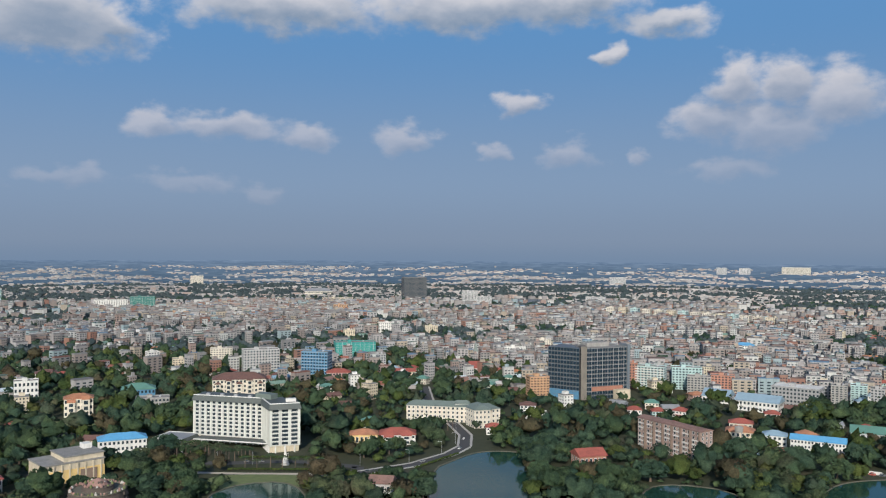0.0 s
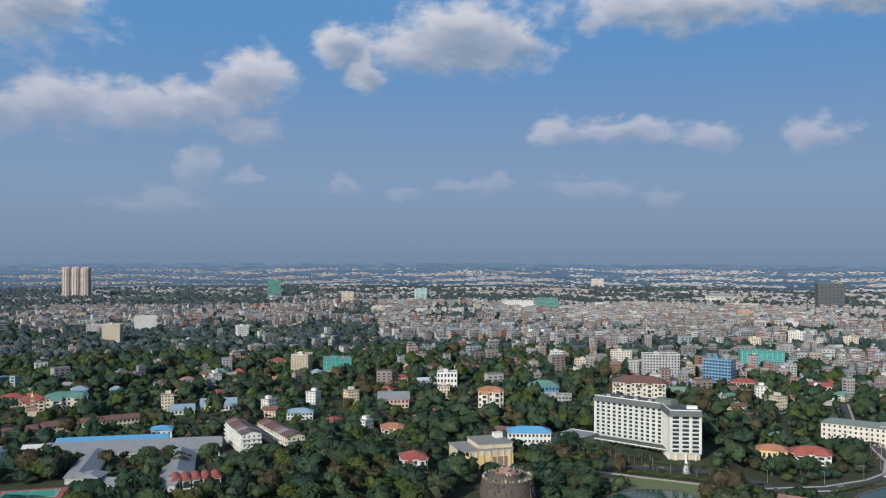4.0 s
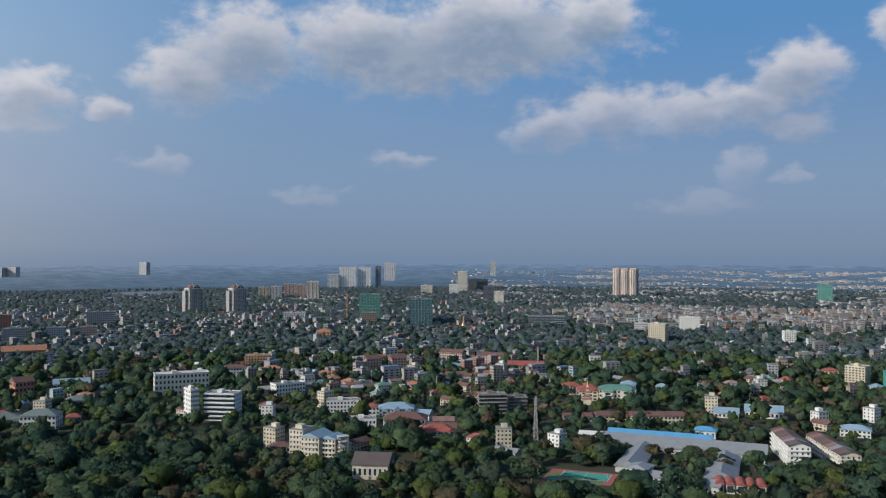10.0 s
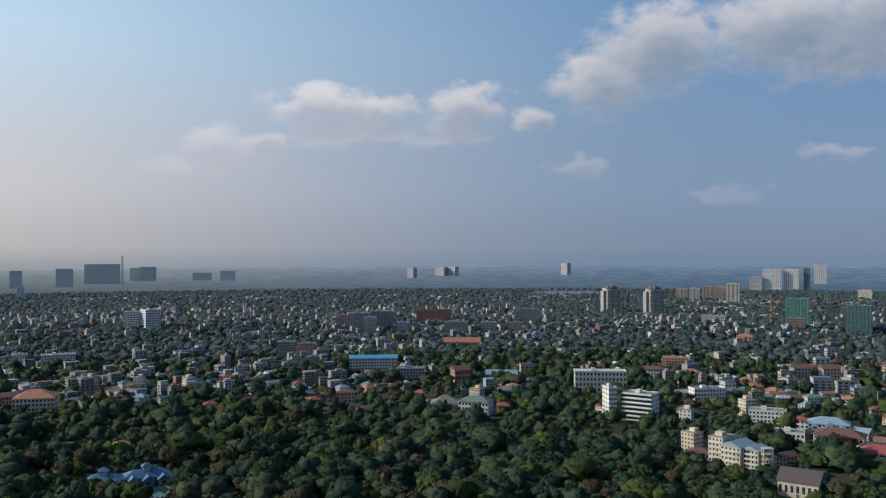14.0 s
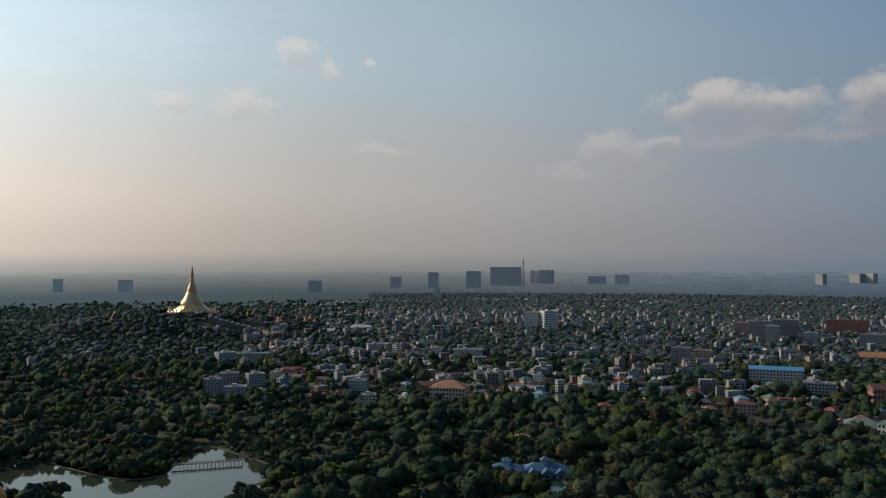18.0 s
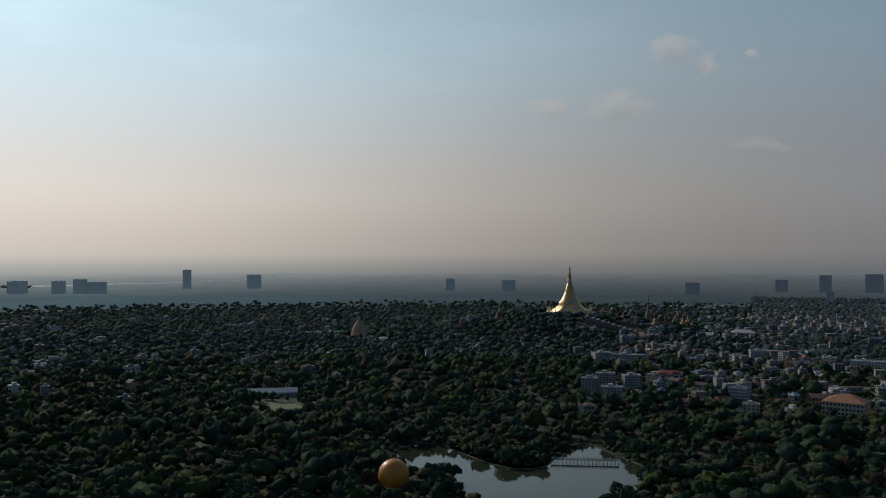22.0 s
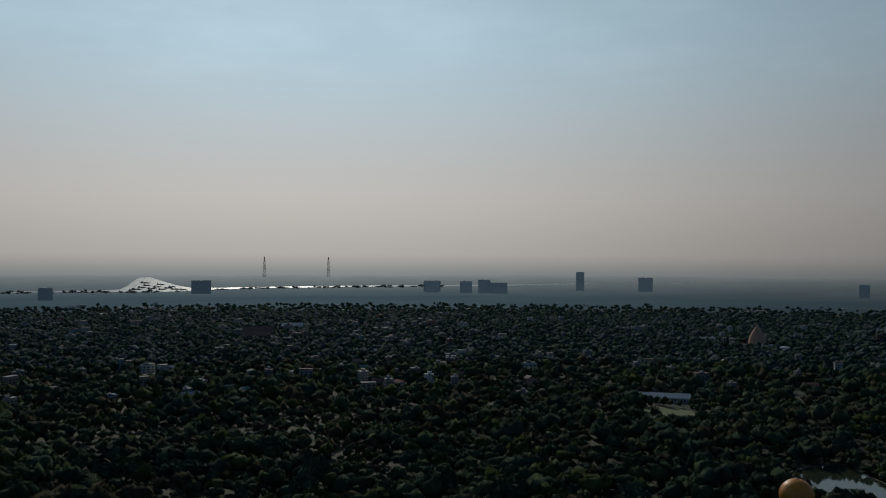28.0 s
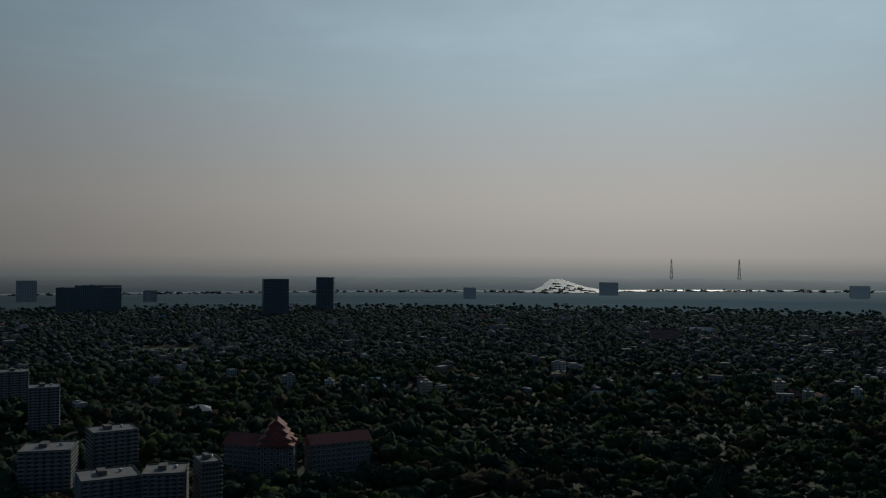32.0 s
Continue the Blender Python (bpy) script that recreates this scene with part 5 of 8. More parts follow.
def pagodas():
    great = stand("pagoda", 129.3, 1900, 12, "great golden bell-shaped pagoda on a wooded hill", "pagoda", wide=120, deep=120, front=4, z=39)
    stupa_parts(great, 43, 101, "gold", 32)
    for k in range(28):
        a = 2 * math.pi * k / 28
        part("small_spire", Shape().lathe([(2.6, -1), (2.6, 3), (1.9, 4.2), (1.3, 7), (0.6, 9.5), (0.1, 14)], 8, 47 * math.cos(a), 47 * math.sin(a)), "gold" if k % 3 else "ivory", great)
    part("platform", Shape().lathe([(66, -14), (64, -1.5), (0.1, -1.5)], 8), "path", great, "pale paved terrace round the pagoda")
    rnd = random.Random(5)
    proto = stand("shrine_spire", 127.2, 1850, 0, "slender gilded shrine spire on the pagoda terrace", "shrine", "terrace spires", 8, 8, 0)
    stupa_parts(proto, 4.2, 17, "dullgold", 10)
    for k in range(24):
        b = 127.8 - 6.4 * (k + rnd.random() * 0.7) / 24
        d = 1850 + rnd.uniform(-40, 70)
        x, y = polar(b, d)
        s = rnd.uniform(0.6, 1.35)
        q = copy_thing(proto, pose(x, y, max(lift(x, y), 24) - 1, 0, 0, rnd.uniform(0, 90)) @ Matrix.Scale(s, 4))
    for b, d, h, r, lb in ((133.9, 1840, 24, 8, "brown"), (126.6, 1855, 22, 7, "brown"), (125.4, 1880, 18, 7, "cream"), (123.6, 1870, 18, 7, "brick"), (122.6, 1900, 16, 6, "cream")):
        ob = stand("tiered_pavilion", b, d, 10, "tiered wooden pavilion with gilded finial", "pavilion", "terrace pavilions", 2 * r, 2 * r, 2, z=max(lift(*polar(b, d)), 22))
        tiered_spire(ob, r, h, lb, "r_brown")
    ob = stand("dark_spire", 124.3, 1850, 0, "dark scaffolded brick spire beside the pagoda hill", "shrine", wide=24, deep=24, front=4, z=26)
    stupa_parts(ob, 11, 58, "brown", 16)
    step = stand("stair_roof", 127.0, 1745, 0, "pale tiered roofs of a covered stairway down the hill", "stairway", wide=120, deep=40, front=44, z=6)
    for k in range(12):
        u, z = -34 + 10.2 * k, 26 - 3.0 * k
        part("roof", Shape().roof(-5.4, -9, 5.4, 9, z + 7, 4.6, 0, 0.8), "r_grey" if k % 2 else "r_slate", step, place=pose(u, -2.2 * k, 0))
        part("wall", Shape().box(-5, -8.5, z - 8, 5, 8.5, z + 7), "brown", step, place=pose(u, -2.2 * k, 0))
    ob = stand("stupa", 143.1, 1700, 8, "pinkish brick stupa rising from trees", "stupa", wide=56, deep=56)
    part("terrace", Shape().lathe([(24, -2), (24, 2), (20, 2), (20, 4.5), (17, 4.5), (17, 6), (0.1, 6)], 8), "terracotta", ob)
    part("bell", Shape().lathe([(16, 6), (15.6, 11), (14.4, 17), (12, 23), (8.8, 29), (5.6, 34), (3.4, 37), (0.1, 37)], 28), "terracotta", ob, smooth=True)
    part("spire", Shape().lathe([(3.4, 37), (2.6, 39), (1.5, 41.5), (0.2, 46)], 16), "terracotta", ob)
    for k in range(7):
        part("side_hall", Shape().roof(-6, -5, 6, 5, 5 + (k % 3), 3, 0.5, 0.8), "r_orange" if k < 3 else "r_white", ob, place=pose(-34 + 9 * k - (14 if k < 4 else 0), -24 - (k % 2) * 4, 0))
        part("side_wall", Shape().box(-5.5, -4.5, -1, 5.5, 4.5, 5.1 + (k % 3)), "ivory", ob, place=pose(-34 + 9 * k - (14 if k < 4 else 0), -24 - (k % 2) * 4, 0))
    ob = stand("golden_stupa", 59.3, 1700, 0, "small golden stupa above red monastery roofs", "stupa", wide=60, deep=40)
    stupa_parts(ob, 10, 29, "gold", 20)
    for k in range(5):
        part("red_roof", Shape().roof(-9, -6, 9, 6, 6, 4, 0.6, 1), "r_red", ob, place=pose(-28 + 14 * k, -12, 0))
        part("wall", Shape().box(-8, -5, -1, 8, 5, 6), "brick", ob, place=pose(-28 + 14 * k, -12, 0))
    ob = stand("red_pavilion", 101.8, 1290, 0, "vermilion tiered pavilion with pointed spire", "pavilion", wide=30, deep=20)
    tiered_spire(ob, 6.5, 22, "orange", "r_red", 5)
    part("side_roof", Shape().roof(-15, -6, -6, 6, 5, 3, 0.3, 1), "r_red", ob)
    part("side_wall", Shape().box(-14.5, -5, -1, -6.4, 5, 5), "orange", ob)
    ob = stand("gilded_pavilion", 51.2, 905, 0, "cream monastery turret with brown pointed roof", "pavilion", wide=12, deep=12)
    tiered_spire(ob, 4.0, 24, "cream", "r_rust", 4)
    ob = stand("gilded_pavilion", 116.0, 1290, 0, "slender gilded spire of a small monastery", "pavilion", wide=12, deep=12)
    tiered_spire(ob, 5, 26, "dullgold", "r_orange", 4)
    ob = stand("church_spire", -2.2, 1165, 0, "slim grey church spire", "church", wide=8, deep=8)
    part("tower", Shape().box(-3, -3, -1, 3, 3, 18), "grey", ob)
    part("steeple", Shape().prism([(-3.3, -3.3), (3.3, -3.3), (3.3, 3.3), (-3.3, 3.3)], 18, 32, 0.04), "r_slate", ob)


HX, HY = polar(126.0, 1838)
TAKEN.append((HX, HY, math.cos(radians(126)), math.sin(radians(126)), 105, 30))
TAKEN.append((HILL[0], HILL[1], math.cos(radians(129.3)), math.sin(radians(129.3)), 72, 72))


def balloon():
    ob = stand("tethered_balloon", 140.84, 590, 0, "tethered round balloon with a golden orange envelope", "balloon", wide=24, deep=24, front=0)
    prof = []
    for k in range(1, 20):
        a = math.pi * k / 20
        r, z = 10.6 * math.sin(a), -10.6 * math.cos(a)
        if z < -4:
            r *= 1 - 0.12 * ((-4 - z) / 6.6)
        prof.append((max(r, 0.05), z + 12.6))
    part("envelope", Shape().lathe(prof, 36), "gold_cloth", ob, smooth=True)
    for k in range(18):
        a = 2 * math.pi * k / 18
        s = Shape()
        for (r0, z0), (r1, z1) in zip(prof, prof[1:]):
            r0, r1 = r0 + 0.05, r1 + 0.05
            s.face(*[(q * math.cos(a + e) * 1.004, q * math.sin(a + e) * 1.004, z) for q, z, e in ((r0, z0, -0.008), (r0, z0, 0.008), (r1, z1, 0.008), (r1, z1, -0.008))])
        part("seam", s, "dullgold", ob)
    part("crown_valve", Shape().lathe([(1.6, 23.0), (1.5, 23.35), (0.2, 23.5)], 20), "orange", ob)
    car = part("gondola", Shape().lathe([(3.0, 0.2), (3.2, 0.2), (3.2, 1.4), (3.0, 1.4)], 20), "steel", ob)
    for k in range(10):
        a = 2 * math.pi * k / 10
        part("rope", Shape().prism([(3.1 * math.cos(a) + x, 3.1 * math.sin(a) + y) for x, y in ((-0.06, -0.06), (0.06, -0.06), (0.06, 0.06), (-0.06, 0.06))], 1.4, 4.5), "kerb", car)
    part("landing_deck", Shape().lathe([(9, -0.5), (9, 0.2), (0.1, 0.2)], 28), "path", ob)


M["gold_cloth"] = plain("golden_cloth", (0.66, 0.24, 0.02), rough=0.42, grain=0.2, scale=0.12)


def footbridge():
    a, b = Vector((-519, -442)), Vector((-552, -405))
    mid, long = (a + b) / 2, (b - a).length
    ob = new("footbridge")
    ob.matrix_basis = pose(mid.x, mid.y, 0, 0, 0, math.degrees(math.atan2(b.y - a.y, b.x - a.x)))
    tagged(ob, "long grey wooden footbridge on posts across the lake", "bridge")
    h = long / 2 + 1
    part("deck", Shape().box(-h, -1.6, 2.6, h, 1.6, 3.0), "umber", ob)
    for e in (-1.6, 1.5):
        for z in (3.5, 4.1):
            part("rail", Shape().box(-h, e, z, h, e + 0.12, z + 0.14), "grey", ob)
        for k in range(19):
            u = -h + 2 * h * k / 18
            part("post", Shape().box(u - 0.12, e - 0.03, -0.6, u + 0.12, e + 0.17, 4.3), "grey", ob)


def gabled_hotel():
    ob = new("gabled_hotel")
    c = (205, -625)
    ob.location = (*c, 0)
    tagged(ob, "grey-brown hotel with red gabled roofs and tall ornate central gable", "hotel")
    for p0, p1, h, high, deep in (((262, -606), (212, -596), 24, 7, 18), ((197, -612), (160, -640), 24, 6, 16)):
        m, long = wing(ob, c, p0, p1, deep, -1, h, "umber", 7, 12, 1.8, 1.8, parapet=False)
        part("roof", Shape().roof(-long / 2, 0, long / 2, deep, h, high, 0, 1.2), "r_red", ob, place=m)
        for f in range(1, 8):
            part("ledge", Shape().box(-long / 2, -1.0, f * 25 / 7 - 1.3, long / 2, 0.02, f * 25 / 7 - 0.9), "grey", ob, place=m)
    m, long = wing(ob, c, (232, -592), (206, -598), 26, -1, 26, "umber", 7, 6, 2.2, 2.0, parapet=False)
    for k in range(4):
        part("gable_roof", Shape().roof(-13 + 2.4 * k, -1.5 + k * 3, 13 - 2.4 * k, 26 - k * 2, 26 + 4.0 * k, 5.5, 0, 0.8), "r_red", ob, "stepped red gable roof", place=m)
        part("gable_wall", Shape().prism([(-12 + 2.4 * k, k * 3), (12 - 2.4 * k, k * 3), (12 - 2.4 * k, 24 - 2 * k), (-12 + 2.4 * k, 24 - 2 * k)], 24 + 4 * k, 27 + 4 * k), "umber", ob, place=m)
    part("ridge_spire", Shape().lathe([(1.5, 40), (1.0, 44), (0.2, 50)], 8, 0, 10), "umber", ob, place=m)
    TAKEN.append((210, -620, 0.95, -0.3, 60, 30))


def blue_club():
    for b, d, w, dp, tn, wings in ((109.0, 634, 25, 17, -10, (-8, 5)), (106.5, 638, 30, 14, 6, (-10, 0, 10))):
        ob = stand("club_house", b, d, tn, "lakeside club house with deep blue hipped roofs and a cupola", "building", "blue club houses", w, dp, 12)
        h = 4.4
        part("wall", Shape().box(-w / 2, -dp / 2, -1, w / 2, dp / 2, h), "lightgrey", ob)
        part("roof", Shape().roof(-w / 2, -dp / 2, w / 2, dp / 2, h, 4.6, 1.0, 1.8), "r_club", ob)
        part("cupola_wall", Shape().box(-2.4, -2.4, h + 3, 2.4, 2.4, h + 6.2), "lightgrey", ob)
        part("cupola_roof", Shape().roof(-2.4, -2.4, 2.4, 2.4, h + 6.2, 2.8, 1.0, 1.2), "r_club", ob)
        for u in wings:
            part("wing_wall", Shape().box(u - 3.2, -dp / 2 - 6, -1, u + 3.2, -dp / 2 - 0.02, 3.4), "lightgrey", ob)
            part("wing_roof", Shape().roof(u - 3.2, -dp / 2 - 6, u + 3.2, -dp / 2 + 5, 3.5, 3.2, 0.0, 0.9), "r_club", ob)
            part("wing_window", Shape().box(u - 1.6, -dp / 2 - 6.1, 0.7, u + 1.6, -dp / 2 - 5.9, 2.7), "glass", ob)
        part("porch_roof", Shape().box(-w / 2 - 1, -dp / 2 - 3.2, 2.9, w / 2 + 1, -dp / 2 - 1.9, 3.1), "r_club", ob)
        facade(ob, w, 0, -dp / 2, 0, 0.4, 3.6, 1, 9, 1.6, 1.6, True)


def tower_crane(bearing, distance, high, reach):
    """A standing building crane: mast, cab, jib and counter-jib."""
    ob = stand("tower_crane", bearing, distance, 35, "rust-orange tower crane beside a netted building", "crane")
    mast = Shape()
    for x in (-1, 1):
        for y in (-1, 1):
            mast.box(x - 0.25, y - 0.25, -1, x + 0.25, y + 0.25, high)
    for k in range(int(high / 3)):
        mast.box(-1.2, -1.2, 3 * k, 1.2, -0.9, 3 * k + 0.3).box(-1.2, 0.9, 3 * k, 1.2, 1.2, 3 * k + 0.3)
        mast.box(-1.2, -0.9, 3 * k + 1.5, -0.9, 0.9, 3 * k + 1.8).box(0.9, -0.9, 3 * k + 1.5, 1.2, 0.9, 3 * k + 1.8)
    part("mast", mast, "r_orange", ob)
    part("cab", Shape().box(1.3, -1.6, high - 3, 3.6, 0.6, high - 0.5), "white", ob)
    part("jib", Shape().box(0, -0.7, high, reach, 0.7, high + 1.2), "r_orange", ob)
    part("counter_jib", Shape().box(-12, -0.8, high, -0.02, 0.8, high + 1.0), "r_orange", ob)
    part("counterweight", Shape().box(-12, -1.1, high - 2.4, -9.4, 1.1, high - 0.02), "concrete", ob)
    part("peak", Shape().prism([(-0.8, -0.8), (0.8, -0.8), (0.8, 0.8), (-0.8, 0.8)], high + 1.2, high + 6.5, 0.2), "r_orange", ob)


def sail_sculpture():
    ob = stand("sail_sculpture", 10.2, 640, 0, "white sail-shaped sculpture on the lake promenade", "sculpture", wide=4, deep=4, front=6)
    part("plinth", Shape().lathe([(3, -0.3), (2.6, 1.0), (0.1, 1.0)], 16), "kerb", ob)
    part("sail", Shape().prism([(-2.2, -0.4), (1.8, -0.3), (1.8, 0.3), (-2.2, 0.4)], 1.0, 12.5, 0.08), "white", ob)


def water_tower(bearing, distance, h):
    ob = stand("water_tower", bearing, distance, 0, "grey concrete water tower on four legs", "tower", wide=6, deep=6)
    for x in (-2.2, 2.2):
        for y in (-2.2, 2.2):
            part("leg", Shape().box(x - 0.4, y - 0.4, -1, x + 0.4, y + 0.4, h - 5), "concrete", ob)
    part("tank", Shape().lathe([(3.2, h - 5), (3.4, h - 1), (1.0, h)], 16), "concrete", ob)


def barge(b, d, turn, long):
    x, y = polar(b, d)
    ob = new("barge")
    ob.matrix_basis = pose(x, y, lift(x, y) + 1.6, 0, 0, b + turn)
    tagged(ob, "dark cargo barge lying on the bright river", "boat", "river barges")
    part("hull", Shape().prism([(-long / 2, -4), (long * 0.35, -4), (long / 2, 0), (long * 0.35, 4), (-long / 2, 4)], -1.0, 4, 1.04), "umber", ob)
    part("cabin", Shape().box(-long * 0.42, -3, 4, -long * 0.2, 3, 9), "grey", ob)
    part("cargo", Shape().box(-long * 0.12, -2.6, 4, long * 0.3, 2.6, 6), "brown", ob)


for k, (bb, dd) in enumerate(((179.6, 4150), (180.1, 4190), (180.5, 4260), (180.9, 4180), (181.2, 4330), (181.5, 4230), (181.8, 4420), (182.1, 4300), (182.4, 4200), (180.3, 4330), (181.0, 4460), (181.9, 4560))):
    barge(bb, dd, 10 - 7 * (k % 4), 34 + 5 * (k % 3))


def car_kind(mat, label):
    ob = new("car")
    tagged(ob, label, "car", "parked cars")
    part("body", Shape().prism([(-2.1, -0.85), (2.0, -0.85), (2.2, -0.5), (2.2, 0.5), (2.0, 0.85), (-2.1, 0.85)], 0.32, 0.95, 0.97), mat, ob)
    part("cabin", Shape().prism([(-1.6, -0.75), (1.0, -0.75), (1.0, 0.75), (-1.6, 0.75)], 0.95, 1.5, 0.78), "glass", ob)
    part("roof", Shape().box(-1.25, -0.58, 1.5, 0.75, 0.58, 1.56), mat, ob)
    for x in (-1.35, 1.35):
        for y in (-0.86, 0.86):
            wheel = part("wheel", Shape().lathe([(0.33, -0.1), (0.33, 0.1)], 12), "asphalt", ob, place=pose(x, y, 0.33, 90))
            part("rim", Shape().lathe([(0.2, -0.12), (0.2, 0.12)], 10), "steel", wheel)
    return ob


def park_cars():
    kinds = [car_kind("white", "white saloon car parked by the road"), car_kind("steel", "silver car parked by the road"), car_kind("dark", "dark car parked by the road"), car_kind("redsteel", "red car parked by the road")]
    places = [(288 + 4.6 * (k % 5) + 0.8 * k, 622 - 3.2 * (k % 5) - 5.5 * (k // 5), -32) for k in range(9)]
    places += [(-228 + 17 * k, 641 - 0.9 * k, -6) for k in range(6)] + [(-52, 611, 32), (-14, 640, 45), (14, 682, 68), (18, 716, 85), (2, 806, 105), (-132, 636, 4)]
    for n, (x, y, a) in enumerate(places):
        m = pose(x, y, 0.07, 0, 0, a)
        if n < 4:
            kinds[n].matrix_basis = m
        else:
            copy_thing(kinds[(n * 7 + n // 3) % 4], m)
    TAKEN.append((300, 612, 0.85, -0.53, 20, 12))


def street_lamp(x, y, turn):
    ob = new("street_lamp")
    ob.matrix_basis = pose(x, y, 0, 0, 0, turn)
    tagged(ob, "grey steel street lamp with a single arm", "lamp", "street lamps")
    part("pole", Shape().lathe([(0.16, -0.5), (0.09, 9)], 8), "steel", ob)
    part("arm", Shape().box(-0.05, -2.2, 8.9, 0.05, 0.05, 9.05), "steel", ob)
    part("lamp_head", Shape().box(-0.18, -2.9, 8.85, 0.18, -2.1, 9.05), "frame", ob)


for k in range(7):
    street_lamp(-215 + 26 * k, 634 - (1.5 * k if k < 5 else 6), 0)
for k, (x, y) in enumerate(((-24, 640), (0, 668), (11, 700), (12, 738), (-2, 790))):
    street_lamp(x, y, 250 + 15 * k)
park_cars()
white_hotel()
glass_offices()
pink_flats()
long_flats((-474.0, 566.0), (-427.0, 529.0), 15, 16, "white", "r_brown", 14, "old white apartment block with stained balconies and rusty roof")
long_flats((-460.0, 590.0), (-402.0, 552.0), 15, 12, "cream", "r_brown", 14, "cream tenement running away under a dark brown roof")
colonial_offices()
yellow_hall()
round_pavilion()
school()
sports_court()
cream_mansion()
pagodas()
balloon()
footbridge()
gabled_hotel()
blue_club()
sail_sculpture()
water_tower(-18.9, 735, 17)
lattice_mast(54.55, 722, 38, 3.6, "grey steel lattice radio mast among trees", "mast")
lattice_mast(54.4, 1130, 34, 2.6, "slim pale lattice mast behind red roofs", "mast")
lattice_mast(170.5, 4880, 120, 16, "tall lattice pylon beyond the river", "dark", z=50)
lattice_mast(174.6, 4880, 120, 16, "tall lattice pylon beyond the river", "dark", z=50)
lattice_mast(107.9, 4100, 130, 12, "tall thin mast on the skyline", "dark", z=10)

# boundary walls and lawns
def garden_wall(points, high, label):
    s = Shape()
    for (ax, ay), (bx, by) in zip(points, points[1:]):
        u = Vector((ay - by, bx - ax)).normalized() * 0.25
        s.prism([(ax - u.x, ay - u.y), (bx - u.x, by - u.y), (bx + u.x, by + u.y), (ax + u.x, ay + u.y)], -0.5, high)
        TAKEN.append(((ax + bx) / 2, (ay + by) / 2, *(Vector((bx - ax, by - ay)).normalized()), math.hypot(bx - ax, by - ay) / 2, 9))
    tagged(new("garden_wall", s.mesh("garden_wall", "white")), label, "wall")


garden_wall([(-592, 279), (-558, 293)], 3.2, "long white garden wall catching the sun")
garden_wall([(-528, 300), (-486, 329), (-453, 324)], 2.6, "long pale wall along a lane")
garden_wall([(-603, 262), (-592, 279)], 3.0, "white garden wall beside a low hall")
garden_wall([(284, 625), (310, 610)], 2.2, "low white wall by the lake")
garden_wall([(-450, 524), (-430, 518), (-412, 516)], 2.4, "pale school boundary wall among trees")


def lawn(poly, label):
    flat("lawn", rounded(poly), 0.12, "lawn", label)
    xs, ys = [p[0] for p in poly], [p[1] for p in poly]
    cx, cy = sum(xs) / len(xs), sum(ys) / len(ys)
    r = max(math.hypot(x - cx, y - cy) for x, y in poly)
    WET.append(rounded(poly))


lawn([(-160, 566), (-160, 602), (-90, 602), (-84, 590), (-100, 560)], "mown grass bank between the promenade and the lake")
lawn([(-648, -106), (-654, -72), (-622, -67), (-620, -100)], "sunlit lawn clearing among dark trees")
lawn([(-354, 779), (-306, 806), (-278, 746), (-330, 733)], "rough green field behind houses")
lawn([(-512, 372), (-480, 352), (-455, 380), (-470, 392)], "worn grass strip beside the ball court")
lawn([polar(39.5, 1620), polar(36.6, 1640), polar(36.4, 1760), polar(39.6, 1740)], "open brownish playing field among trees")
lawn([polar(150.0, 900), polar(146.5, 880), polar(146.3, 960), polar(150.2, 990)], "dark open meadow in the park")
lawn([polar(209, 1500), polar(204.5, 1500), polar(204.3, 1640), polar(209.2, 1640)], "dark open playing field in the park")

block("office_block", 5.77, 1243, 56.7, 21.5, net=True, wall="teal", deep=24, label="unfinished block wrapped in green scaffold netting", turn=8)
block("office_block", 8.22, 1065, 32.9, 30.0, wall="bluewall", glass="blueglass", deep=18, turn=-20, floors=8, label="office block with blue glass walls", ledge="lightgrey")
block("apartment_block", 11.82, 1092, 43.5, 30.4, wall="lightgrey", deep=18, floors=9, balcony=4, turn=10, label="grey concrete apartment block with balconies")
block("town_hall", 13.16, 913, 52.3, 22.9, wall="ivory", roof="hip", top="r_brown", deep=24, floors=5, bays=14, label="ivory building under a red-brown hipped roof", gables=5)
block("school_building", -23.46, 735, 39.2, 10.5, wall="white", roof="gable", top="r_blue", deep=12, floors=3, bays=16, turn=-4, label="long white building with a blue sheet roof")
block("school_building", 20.22, 698, 33.8, 13.1, wall="white", roof="hip", top="r_blue", deep=16, floors=3, bays=11, turn=4, label="white building with a bright blue hipped roof")
block("villa", 25.61, 986, 22.8, 18.4, wall="white", floors=3, deep=16, label="white flat-roofed villa among trees")
block("villa", 24.51, 1086, 23.3, 12.2, wall="white", floors=2, roof="hip", top="r_brown", deep=14, label="white villa with a brown roof", gables=2)
block("villa", 22.72, 873, 24.9, 16.6, wall="ivory", roof="hip", top="r_orange", floors=3, deep=16, label="ivory house with an orange tiled roof", gables=2)
block("apartment_block", 18.47, 1158, 13.7, 22.8, wall="white", floors=9, deep=14, turn=15, label="slim white apartment tower with ledges", ledge="white")
block("apartment_block", 14.28, 1170, 27.7, 23.5, wall="ivory", floors=8, deep=16, balcony=3, label="ivory apartment block with balconies")
block("apartment_block", 16.67, 1169, 24.3, 11.6, wall="cream", floors=4, deep=14, label="low cream apartment block")
block("pavilion", 5.98, 1314, 30.3, 5.1, wall="lightgrey", deep=10, floors=1, label="low grey shed beside trees")
block("apartment_block", 4.23, 1135, 20.5, 17.6, wall="grey", floors=6, deep=14, label="weathered grey apartment block")
block("apartment_block", -6.27, 908, 20.4, 24.5, wall="orange", floors=9, deep=16, turn=18, balcony=3, label="orange apartment block with balconies")
